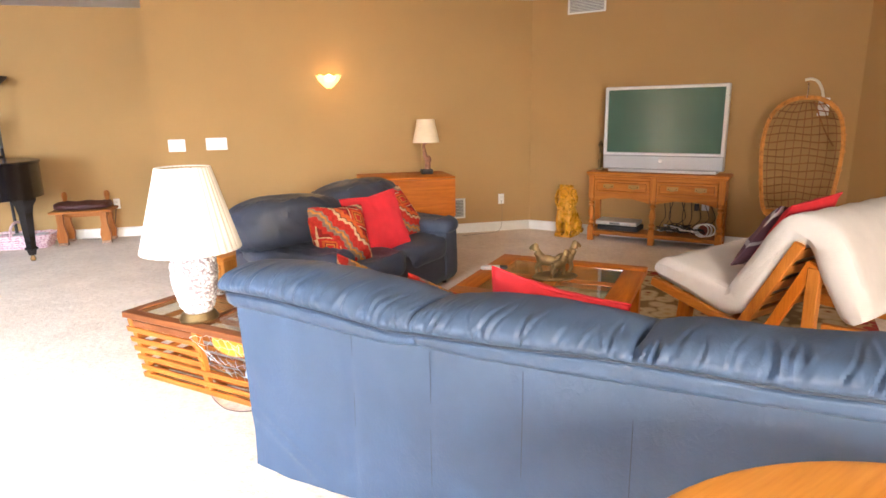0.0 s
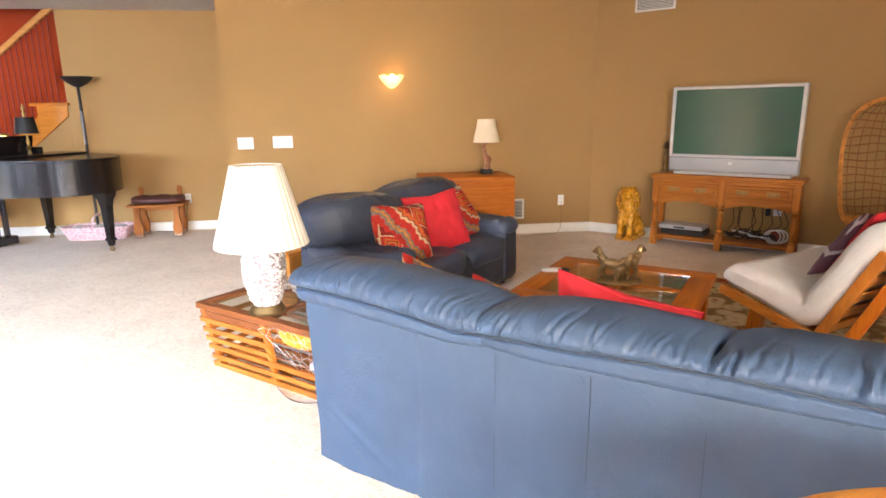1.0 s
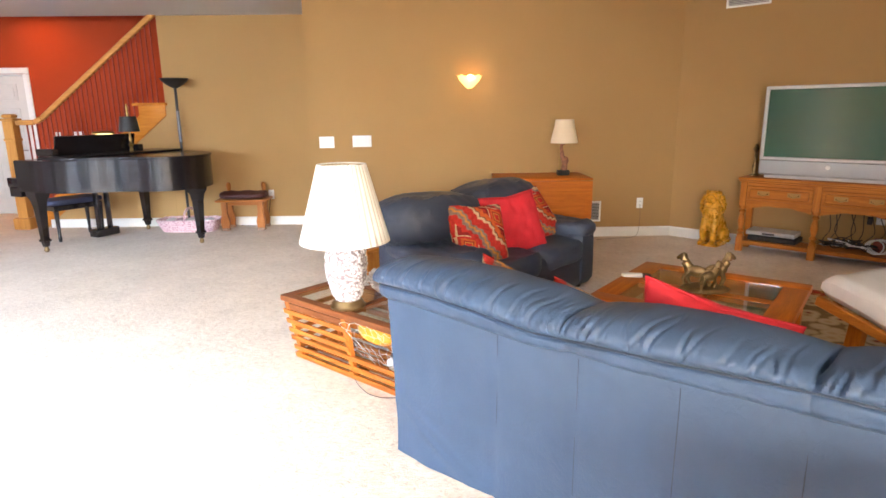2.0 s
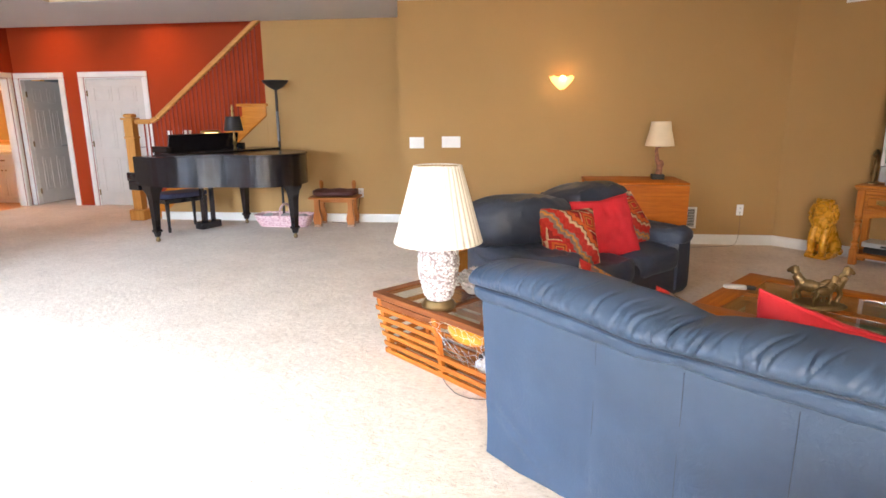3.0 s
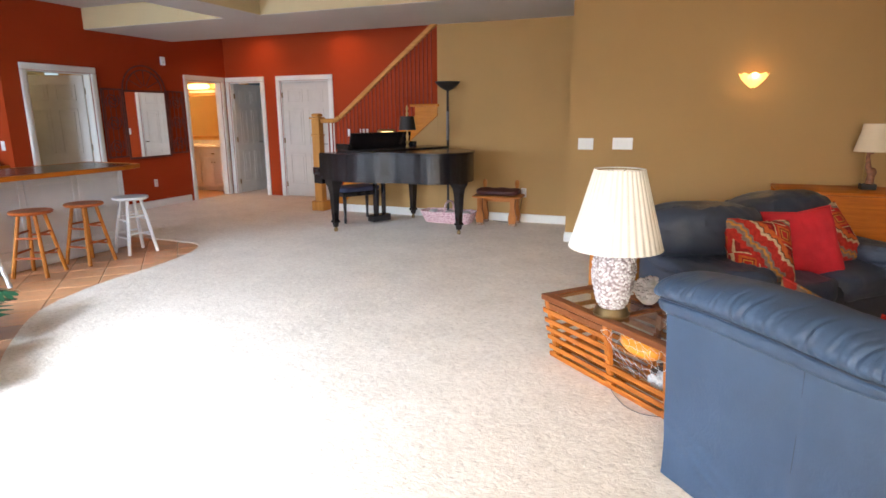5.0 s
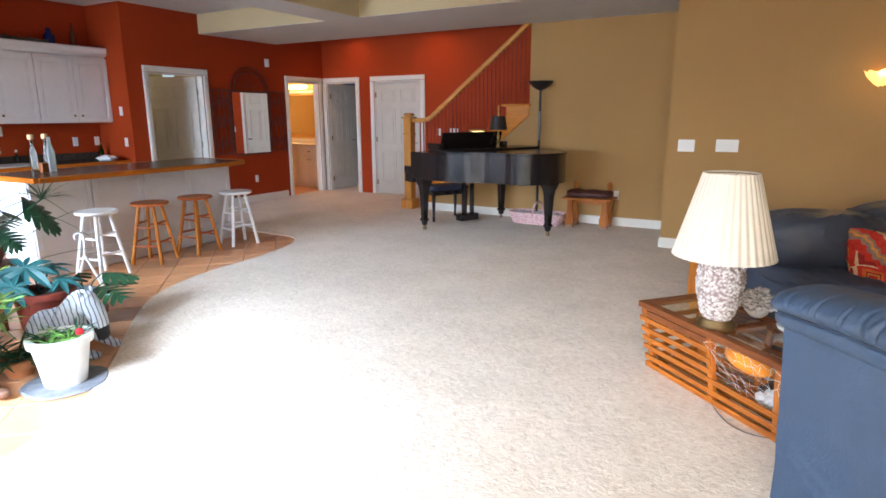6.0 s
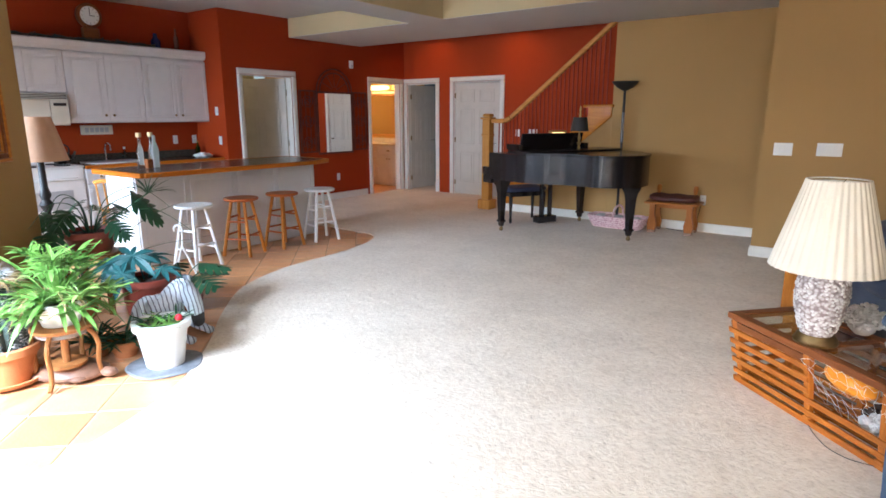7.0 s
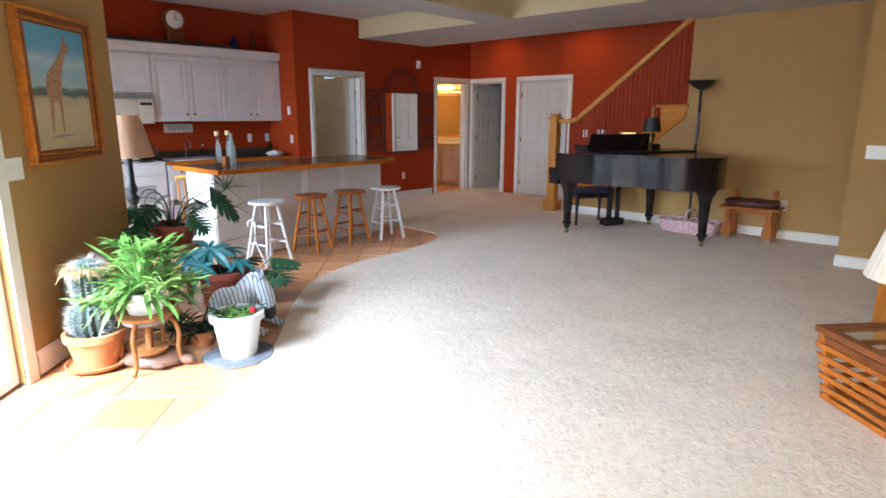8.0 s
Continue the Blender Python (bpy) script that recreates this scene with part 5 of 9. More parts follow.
coral("shell_bouquet", CM @ at(0.45, 0.385, 0.401), 260, 0.14, "cluster of white shells on the glass top", 3, CORAL, 0.6)
coral("coral_lump", CM @ at(0.79, 0.215, 0.056), 70, 0.125, "lump of white coral inside the crate", 8)
coral("shell_heap", CM @ at(0.30, 0.24, 0.056), 40, 0.06, "heap of brown and white shells in the crate", 9, plain("brown_shell", (0.25, 0.16, 0.11), 0.6, vary=0.8, scale=40))
coral("driftwood", CM @ at(0.68, 0.30, 0.056), 25, 0.09, "knot of dark driftwood inside the crate", 10, plain("dark_driftwood", (0.10, 0.06, 0.045), 0.8, vary=0.5))
fl_ = finish("net_float", ball(bmesh.new(), (0, 0, 0), 0.078, 24, (1.7, 0.9, 0.72)), ORANGE)
fl_.matrix_world = CM @ pose(0.66, 0.13, 0.285, 0, 6, 0)
tagged(fl_, "orange fishing float caught in the net", "float")
ash = thing("white_dish", "small white dish on the crate table", "dish", CM @ at(0.66, 0.37, 0.401))
part("bowl", lathe(bmesh.new(), [(0.03, 0), (0.05, 0.012), (0.06, 0.03), (0.055, 0.03), (0.045, 0.016), (0.0, 0.012)], 24), WHITEPL, ash)
cord = finish("power_cable", tube(bmesh.new(), curve_points([(-0.55, 3.05, 0.008), (-0.52, 2.94, 0.008), (-0.47, 2.84, 0.008), (-0.43, 2.79, 0.008), (-0.37, 2.755, 0.008), (-0.31, 2.75, 0.008), (-0.23, 2.76, 0.008)], 6), 0.0022, 6), plain("brown_flex", (0.10, 0.08, 0.07), 0.6))
tagged(cord, "thin dark power cable on the carpet", "cable")

# small wooden end table between the sofas
et = thing("end_table", "small honey oak end table beside the loveseat", "end table", at(-0.52, 4.15, 0, 47))
part("tabletop", bx(-0.02, 0.50, 0.06, 0.50, 0.42, 0.45, bevel=0.006), OAK_X, et)
part("body", bx(0.0, 0.48, 0.08, 0.48, 0.06, 0.419, bevel=0.005), OAK_Z, et)
part("door", bx(-0.012, -0.001, 0.11, 0.45, 0.10, 0.39, bevel=0.004), OAK_Z, et)
part("plinth", bx(0.02, 0.46, 0.10, 0.46, 0.0, 0.059), OAK_X, et)


# ---- drop leaf table and its lamp ----
def dropleaf():
    dl = thing("drop_leaf_table", "cherry drop leaf table with leaves hanging down", "table", at(0.57, 5.87, 0, 0))
    part("tabletop", bx(0.0, 0.96, 0.03, 0.66, 0.738, 0.76, bevel=0.006, seg=2), CHERRY_X, dl)
    pts = [(0.01, 0.735), (0.01, 0.36), (0.05, 0.31), (0.91, 0.31), (0.95, 0.36), (0.95, 0.735)]
    part("leaf", extrude_poly(bmesh.new(), pts, 0.022, Matrix.Translation((0, 0.004, 0))), CHERRY_X, dl)
    part("leaf", extrude_poly(bmesh.new(), pts, 0.022, Matrix.Translation((0, 0.664, 0))), CHERRY_X, dl)
    part("apron", bx(0.10, 0.86, 0.12, 0.56, 0.62, 0.737, bevel=0.003), CHERRY_X, dl)
    for x in (0.13, 0.83):
        for y in (0.15, 0.53):
            part("leg", lathe(bmesh.new(), [(0.018, 0.0), (0.022, 0.06), (0.016, 0.10), (0.026, 0.30), (0.02, 0.42), (0.032, 0.50), (0.032, 0.62)], 14, (x, y, 0)), CHERRY_Z, dl)
    return dl


dropleaf()
la = thing("small_lamp", "small lamp with a carved brown base and cream shade", "lamp", at(1.30, 6.25, 0.761))
part("plinth", bx(-0.06, 0.06, -0.05, 0.05, 0, 0.05, bevel=0.005), BLACK, la)
bm = bmesh.new()
tube(bm, [(0.01, 0, 0.05), (0.015, 0, 0.13), (-0.015, 0, 0.20), (-0.03, 0, 0.29), (-0.025, 0, 0.33)], 0.034, 10, r2=0.012)
ball(bm, (0.02, 0, 0.15), 0.035, 12, (1, 0.8, 1.3))
ball(bm, (-0.015, 0, 0.325), 0.018, 10, (1.6, 0.8, 0.8))
part("figure", bm, plain("carved_brown_wood", (0.25, 0.10, 0.045), 0.5, vary=0.6, scale=30), la, "plain carved brown form")
part("stem", lathe(bmesh.new(), [(0.006, 0.05), (0.006, 0.56)], 8, (-0.045, 0, 0)), BRASS, la)
lathe_shade = [(0.142, 0.335), (0.125, 0.42), (0.105, 0.50), (0.094, 0.575)]
bm = bmesh.new()
rings(bm, [[(r * math.cos(2 * math.pi * k / 32), r * math.sin(2 * math.pi * k / 32), z) for k in range(32)] for r, z in lathe_shade + [(r - 0.003, z) for r, z in lathe_shade[::-1]]], closed=True)
part("shade", bm, SHADE3, la, "plain cream cloth shade")


# ---- television corner ----
def tv_stand():
    st = thing("tv_stand", "honey oak console with two drawers and turned legs", "tv stand", at(3.01, 5.86, 0, -45))
    L, D, H = 1.365, 0.30, 0.757
    part("tabletop", bx(-0.02, L + 0.02, -0.02, D, H - 0.028, H, bevel=0.008, seg=2), OAK_X, st)
    part("moulding", bx(-0.01, L + 0.01, -0.01, D, H - 0.045, H - 0.029, bevel=0.004), OAK_X, st)
    part("carcass", bx(0.01, L - 0.01, 0.012, D, 0.50, H - 0.046), OAK_X, st)
    for x in (0.035, L / 2, L - 0.035):
        part("stile", bx(x - 0.03, x + 0.03, 0.0, 0.05, 0.47, H - 0.046, bevel=0.003), OAK_Z, st)
        part("leg", lathe(bmesh.new(), [(0.032, 0.15), (0.032, 0.17), (0.018, 0.185), (0.036, 0.21), (0.018, 0.235), (0.022, 0.25), (0.036, 0.31), (0.024, 0.37), (0.018, 0.385), (0.034, 0.41), (0.020, 0.43), (0.034, 0.445), (0.034, 0.47)], 16, (x, 0.03, 0)), OAK_Z, st)
        part("foot", bx(x - 0.032, x + 0.032, 0.0, 0.06, 0.0, 0.15, bevel=0.005), OAK_Z, st)
    for x in (0.035, L - 0.035):
        part("back_leg", bx(x - 0.028, x + 0.028, D - 0.055, D, 0.0, 0.50, bevel=0.004), OAK_Z, st)
    part("shelf", bx(0.01, L - 0.01, 0.01, D - 0.01, 0.075, 0.115, bevel=0.004), OAK_X, st)
    for a, b in ((0.07, L / 2 - 0.035), (L / 2 + 0.035, L - 0.07)):
        dr = part("drawer", bx(a, b, -0.008, 0.011, 0.535, 0.675, bevel=0.005), OAK_X, st)
        part("drawer_panel", bx(a + 0.03, b - 0.03, -0.024, -0.009, 0.56, 0.65, bevel=0.012, seg=2), OAK_X, dr)
        for f in (0.27, 0.73):
            x = a + (b - a) * f
            bm = bmesh.new()
            tube(bm, [(x - 0.04, -0.026, 0.61), (x - 0.038, -0.042, 0.603), (x, -0.046, 0.588), (x + 0.038, -0.042, 0.603), (x + 0.04, -0.026, 0.61)], 0.0055, 6)
            box(bm, x - 0.055, x + 0.055, -0.0275, -0.0245, 0.592, 0.632)
            part("pull", bm, BRASS, dr, "aged brass bail pull")
        part("top_band", bx(a, b, -0.004, 0.011, 0.685, 0.708, bevel=0.003), OAK_X, st)
        n = 14
        ap = [(a + (b - a) * k / n, 0.53) for k in range(n + 1)]
        bot = [(a + (b - a) * k / n, 0.435 + 0.055 * math.sin(math.pi * k / n) ** 0.5 - 0.012 * abs(math.sin(3 * math.pi * k / n))) for k in range(n, -1, -1)]
        part("scalloped_apron", extrude_poly(bmesh.new(), ap + bot, 0.018, Matrix.Translation((0, 0.008, 0))), OAK_X, st)
    return st


tv_stand()
TM = at(3.147, 5.823, 0.757, -45)


def television():
    tv = thing("television", "silver rear projection television, switched off", "television", TM)
    W = 1.19
    part("base", bx(0.06, W - 0.06, 0.01, 0.26, 0.0, 0.035, bevel=0.006), GREYPL, tv)
    part("cabinet", bx(0.0, W, 0.03, 0.10, 0.03, 0.875, bevel=0.012, seg=2), GREYPL, tv)
    bm = bmesh.new()
    lo, hi = [(0.03, 0.10), (W - 0.03, 0.10), (W - 0.03, 0.84), (0.03, 0.84)], [(0.28, 0.14), (W - 0.28, 0.14), (W - 0.28, 0.62), (0.28, 0.62)]
    rings(bm, [[(x, 0.101, z) for x, z in lo], [(x, 0.21, z) for x, z in hi]])
    part("rear_hood", bm, BLACK, tv)
    bm = bmesh.new()
    for a in ((0.004, 0.036, 0.0, 0.031, 0.178, 0.87), (W - 0.036, W - 0.004, 0.0, 0.031, 0.178, 0.87), (0.036, W - 0.036, 0.0, 0.031, 0.842, 0.87), (0.036, W - 0.036, 0.0, 0.031, 0.178, 0.205)):
        box(bm, *a, bevel=0.004)
    part("bezel", bm, plain("pale_silver_bezel", (0.62, 0.63, 0.64), 0.3, 0.2, vary=0.03, bump=0.01), tv)
    part("screen", bx(0.037, W - 0.037, 0.014, 0.028, 0.206, 0.841), SCREEN, tv, "dark screen tinted green for the garden reflection")
    part("speaker_grille", bx(0.004, W - 0.004, 0.004, 0.029, 0.036, 0.176, bevel=0.008), plain("silver_grille", (0.42, 0.43, 0.45), 0.5, 0.4, vary=0.05, bump=0.4, bscale=400), tv)
    part("power_button", ball(bmesh.new(), (W / 2, 0.004, 0.125), 0.022, 14, (1, 0.25, 1)), WHITEPL, tv, "round white power button")
    return tv


television()


def av_box(m, w, h, label, material):
    b = thing("video_player", label, "video player", m, "players on the shelf")
    part("body", bx(0, w, 0, 0.24, 0.006, h, bevel=0.004), material, b)
    part("front_panel", bx(0.004, w - 0.004, -0.006, -0.001, 0.010, h - 0.004, bevel=0.002), material, b)
    part("display", bx(w * 0.35, w * 0.6, -0.008, -0.0065, h * 0.35, h * 0.7), BLACK, b)
    part("foot", bx(0.02, w - 0.02, 0.02, 0.22, 0.0, 0.006), BLACK, b)


SM = at(3.01, 5.86, 0, -45)
av_box(SM @ at(0.10, 0.06, 0.115), 0.44, 0.055, "black video player on the console shelf", BLACK)
av_box(SM @ at(0.08, 0.06, 0.171), 0.44, 0.05, "silver disc player on top of another", GREYPL)


def cable_tangle():
    random.seed(21)
    cb = thing("cables", "tangle of black and white cables on the shelf", "cables", SM)
    for k in range(18):
        x, y = random.uniform(0.78, 1.08), random.uniform(0.06, 0.26)
        pts = []
        for q in range(10):
            a = q * random.uniform(0.6, 1.1) + k
            pts.append((min(1.25, max(0.72, x + 0.11 * math.cos(a))), y + 0.05 * math.sin(a * 1.3), 0.122 + 0.004 * k + 0.03 * abs(math.sin(q * 1.7 + k))))
        part("cable", tube(bmesh.new(), curve_points(pts, 4), random.uniform(0.003, 0.0055), 5), BLACK if k % 5 else NET, cb)
    for k in range(9):
        x = 0.74 + 0.055 * k
        sw = random.uniform(-0.08, 0.08)
        part("cable", tube(bmesh.new(), curve_points([(x, 0.27, 0.55), (x + sw * 0.4, 0.27, 0.42), (x + sw, 0.25, 0.28), (x - sw * 0.5, 0.24, 0.18), (x + 0.04, 0.20, 0.13)], 5), 0.004, 5), BLACK, cb)
    part("plug_block", bx(1.05, 1.09, 0.26, 0.29, 0.36, 0.43, bevel=0.004), BLACK, cb)
    for c in range(3):
        part("coil", tube(bmesh.new(), [(1.16 + 0.02 * c + (0.07 + 0.008 * c) * math.cos(k * 0.5), 0.06 + 0.025 * c + 0.02 * math.sin(k), 0.195 + 0.065 * math.sin(k * 0.5)) for k in range(26)], 0.006, 6), NET, cb, "coiled white cord")


cable_tangle()
rb = thing("red_box", "small red box among the cables", "box", SM @ at(1.13, 0.20, 0.1155))
part("body", bx(0, 0.09, 0, 0.05, 0, 0.13, bevel=0.004), REDPOT, rb)
fg = finish("figurine", lathe(bmesh.new(), [(0.035, 0), (0.035, 0.012), (0.012, 0.02), (0.018, 0.09), (0.010, 0.14), (0.022, 0.20), (0.008, 0.24), (0.03, 0.27), (0.006, 0.32)], 14, wobble=lambda a, z: 1 + 0.3 * math.sin(2 * a + z * 20)), BRONZE)
fg.matrix_world = SM @ at(0.055, 0.20, 0.757)
tagged(fg, "slender dark bronze figurine on the console", "figurine")


def lion():
    """A seated beast in one glazed casting, head turned to the room."""
    bm = bmesh.new()
    softbox(bm, 0.22, 0.30, 0.03, 4, 8, 0, 0, pose(0, 0.02, 0.015))
    # haunches, chest, back
    tube(bm, curve_points([(0, 0.11, 0.07), (0, 0.09, 0.17), (0, 0.02, 0.28), (0, -0.03, 0.36), (0, -0.04, 0.42)], 5), 0.115, 18, r2=0.085)
    ball(bm, (0, -0.055, 0.26), 0.075, 16, (0.95, 0.8, 1.5))
    for x in (-0.052, 0.052):
        tube(bm, curve_points([(x, -0.075, 0.30), (x * 1.05, -0.105, 0.17), (x, -0.10, 0.09), (x, -0.11, 0.04)], 4), 0.040, 12, r2=0.030)
        ball(bm, (x, -0.13, 0.046), 0.034, 12, (1.05, 1.45, 0.7))
        for q in (-1, 0, 1):
            ball(bm, (x + q * 0.017, -0.168, 0.042), 0.013, 8)
        ball(bm, (x * 1.75, 0.075, 0.115), 0.078, 14, (0.68, 1.25, 1.15))
        ball(bm, (x * 1.85, -0.02, 0.046), 0.033, 10, (0.9, 1.9, 0.7))
        ball(bm, (x * 1.15, -0.055, 0.575), 0.021, 10, (1, 0.6, 1))
    tube(bm, curve_points([(0.03, 0.19, 0.06), (0.11, 0.19, 0.06), (0.14, 0.08, 0.05)], 4), 0.018, 8)
    # curled mane in rows of locks, longer under the chin
    random.seed(4)
    for row in range(9):
        z = 0.56 - 0.038 * row
        r = 0.040 + 0.075 * math.sin(math.pi * min(1.0, (row + 0.8) / 8.2))
        for k in range(15):
            a = 2 * math.pi * (k + 0.5 * (row % 2)) / 15
            if row < 6 and math.sin(a) < -0.66:
                continue
            p = Vector((r * math.cos(a), -0.045 + r * 0.82 * math.sin(a), z))
            tube(bm, [p + Vector((0, 0, 0.018)), p + Vector((0.010 * math.cos(a), 0.010 * math.sin(a), 0)), p + Vector((random.uniform(-0.012, 0.012), 0, -0.030))], random.uniform(0.017, 0.024), 7, r2=0.008)
    ball(bm, (0, -0.04, 0.46), 0.10, 18, (0.9, 0.85, 1.2))
    # face
    ball(bm, (0, -0.115, 0.500), 0.055, 14, (1.0, 0.75, 1.0))
    ball(bm, (0, -0.150, 0.462), 0.038, 12, (1.1, 0.9, 0.75))
    ball(bm, (0, -0.185, 0.474), 0.013, 8, (1.4, 0.7, 0.8))
    for x in (-0.022, 0.022):
        ball(bm, (x, -0.155, 0.515), 0.016, 8, (1.2, 0.6, 0.6))
    ob = cast(finish("lion_statue", bm, GOLD), 0.005)
    ob.matrix_world = pose(2.90, 6.13, 0, 0, 0, -48)
    tagged(ob, "gold glazed seated lion statue by the baseboard", "statue")


lion()


def hanging_chair():
    hc = thing("hanging_chair", "golden rattan egg chair hung from a bracket", "hanging chair", at(4.40, 4.50, -0.025, -45))
    # outline in the local x-z plane, back bulging towards +y
    side = [(0.10, 1.492), (0.20, 1.435), (0.275, 1.32), (0.312, 1.13), (0.310, 0.93), (0.288, 0.70), (0.262, 0.53), (0.225, 0.462), (0.12, 0.448)]
    ctrl = [(0.0, 1.505)] + side + [(0.0, 0.446)] + [(-x, z) for x, z in side[::-1]] + [(0.0, 1.505)]
    loop = [(p.x, -0.02 * math.cos((p.y - 0.45) * 3), p.y) for p in curve_points(ctrl, 4)[:-1]]
    part("rim", tube(bmesh.new(), loop, 0.018, 8, closed=True), RATTAN, hc)
    loop2 = [(x * 0.965, y - 0.025, 0.97 + (z - 0.97) * 0.975) for x, y, z in loop]
    part("inner_rim", tube(bmesh.new(), loop2, 0.008, 8, closed=True), RATTAN, hc)
    for k in range(0, len(loop), 3):
        x, y, z = loop[k]
        part("binding", tube(bmesh.new(), [(x + 0.024 * math.cos(a), y + 0.024 * math.sin(a), z + 0.006 * math.sin(a * 2)) for a in [2 * math.pi * q / 10 for q in range(10)]], 0.003, 5, closed=True), RATTAN, hc) if abs(x) > 0.2 else None
    def half(z):
        return max(0.02, float(np.interp(z, [p[1] for p in side[::-1]] + [1.505], [p[0] for p in side[::-1]] + [0.0])))
    bm = bmesh.new()
    for k in range(15):
        z = 0.50 + 0.068 * k
        w = half(z)
        tube(bm, [(w * s, 0.16 * (1 - s * s) - 0.005, z + 0.01 * math.sin(5 * s + k)) for s in [-1 + q / 5 for q in range(11)]], 0.0055, 5)
    for k in range(-4, 5):
        xs = k / 4.7
        tube(bm, [(half(z) * xs, 0.16 * (1 - xs * xs) - 0.005, z) for z in [0.47 + q * 0.1 for q in range(11)] if abs(xs) < 1], 0.004, 5)
    part("weave", bm, SEAGRASS, hc, "open woven rattan back")
    bm = bmesh.new()
    softbox(bm, 0.50, 0.10, 0.075, 4, 5, 0, 0, pose(0, -0.01, 0.46))
    part("seat_front", bm, RATTAN, hc)
    bm = bmesh.new()
    for k in range(9):
        x = -0.22 + 0.055 * k
        tube(bm, [(x, -0.02, 0.43), (x * 0.7, 0.06, 0.37), (x * 0.35, 0.10, 0.355)], 0.007, 5)
    part("basket_bottom", bm, RATTAN, hc)
    part("chain", tube(bmesh.new(), [(0.0, 0.0, 1.49), (0.004, 0.0, 1.56), (0.0, 0.0, 1.63)], 0.006, 6), CHROME, hc)
    part("cord", tube(bmesh.new(), curve_points([(0.05, 0.0, 1.47), (0.10, -0.03, 1.36), (0.17, -0.03, 1.20), (0.24, -0.02, 1.08)], 6), 0.006, 6), SEAGRASS, hc, "dark cord hanging inside")
    part("bracket", tube(bmesh.new(), curve_points([(-0.03, 0.0, 1.655), (0.02, 0.0, 1.66), (0.07, 0.03, 1.635), (0.11, 0.10, 1.56), (0.13, 0.18, 1.46), (0.135, 0.285, 1.42)], 6), 0.012, 8), ALMOND, hc, "cream curved wall bracket")
    part("wall_plate", bx(0.09, 0.18, 0.283, 0.298, 1.34, 1.50, bevel=0.004), WHITEPL, hc)
    return hc


hanging_chair()


def round_table():
    rt = thing("round_table", "round honey oak pedestal table near the window", "table", at(0.775, 0.205, 0, 20))
    part("tabletop", lathe(bmesh.new(), [(0.583, 0.722), (0.606, 0.728), (0.613, 0.738), (0.606, 0.748), (0.588, 0.752)], 72), TABLEOAK, rt)
    part("apron", lathe(bmesh.new(), [(0.46, 0.66), (0.47, 0.721)], 48), OAK_X, rt)
    part("pedestal", lathe(bmesh.new(), [(0.10, 0.12), (0.12, 0.18), (0.07, 0.25), (0.09, 0.40), (0.06, 0.50), (0.10, 0.62), (0.14, 0.66)], 24), OAK_Z, rt)
    for k in range(4):
        bm = obox(bmesh.new(), (0.05, 0, 0.20), (0.38, 0, 0.035), 0.06, 0.07, 0.01)
        bm.transform(pose(0, 0, 0, 0, 0, 90 * k))
        part("leg", bm, OAK_X, rt)
    return rt


round_table()


# ---- on the living room walls ----
def sconce():
    sc = thing("wall_sconce", "lit scalloped glass wall sconce", "wall lamp", at(0.335, YS, 0))
    bm = bmesh.new()
    loops = []
    for r, z in ((0.014, 1.672), (0.044, 1.690), (0.076, 1.722), (0.106, 1.762), (0.130, 1.808)):
        ring = []
        for k in range(41):
            a = math.pi * k / 40
            w = 1 + (0.05 * math.cos(k * 8 * math.pi / 40) if z > 1.75 else 0)
            ring.append((r * w * math.cos(a), -0.004 - r * 0.75 * w * math.sin(a), z + (0.008 * math.cos(k * 8 * math.pi / 40) if z > 1.8 else 0)))
        loops.append(ring)
    vs = [[bm.verts.new(p) for p in ring] for ring in loops]
    for i in range(len(vs) - 1):
        for j in range(40):
            bm.faces.new((vs[i][j], vs[i][j + 1], vs[i + 1][j + 1], vs[i + 1][j]))
    part("shade", bm, GLOWSHADE, sc, "glowing amber glass shade")
    part("back_plate", bx(-0.045, 0.045, -0.012, -0.001, 1.68, 1.80, bevel=0.004), BRASS, sc)
    part("finial", ball(bmesh.new(), (0, -0.03, 1.668), 0.012, 10), BRASS, sc)


sconce()


def plate(name, label, category, m, w, h, rockers):
    pl = thing(name, label, category, m)
    part("cover", bx(-w / 2, w / 2, -0.007, -0.001, -h / 2, h / 2, bevel=0.003), WHITEPL, pl)
    for k in range(rockers):
        x = (k - (rockers - 1) / 2) * 0.046
        part("rocker", bx(x - 0.016, x + 0.016, -0.010, -0.0075, -0.033, 0.033, bevel=0.002), WHITEPL, pl)


def outlet(label, m):
    ou = thing("outlet", label, "outlet", m)
    part("cover", bx(-0.036, 0.036, -0.007, -0.001, -0.06, 0.06, bevel=0.003), WHITEPL, ou)
    for z in (-0.022, 0.022):
        so_ = part("socket", bx(-0.017, 0.017, -0.009, -0.0075, z - 0.015, z + 0.015, bevel=0.003), WHITEPL, ou)
        for x in (-0.006, 0.006):
            part("slot", bx(x - 0.0015, x + 0.0015, -0.0105, -0.0095, z - 0.006, z + 0.006), BLACK, so_)


plate("switch_plate", "white triple light switch plate on the wall", "switch", at(-1.252, YS, 1.113), 0.165, 0.125, 3)
plate("switch_plate", "white four gang light switch plate", "switch", at(-0.862, YS, 1.12), 0.21, 0.125, 4)
outlet("white outlet with a cord plugged in", at(2.29, YS, 0.385))
outlet("white outlet beside the leather bench", at(-2.20, YP, 0.40))
finish_cord = finish("power_cable", tube(bmesh.new(), curve_points([(2.29, YS - 0.012, 0.36), (2.295, YS - 0.025, 0.22), (2.28, YS - 0.03, 0.05), (2.20, YS - 0.10, 0.008), (2.0, YS - 0.16, 0.008), (1.75, YS - 0.22, 0.008)], 6), 0.0022, 6), plain("tan_flex", (0.16, 0.11, 0.06), 0.6))
tagged(finish_cord, "thin dark power cable from the outlet", "cable")
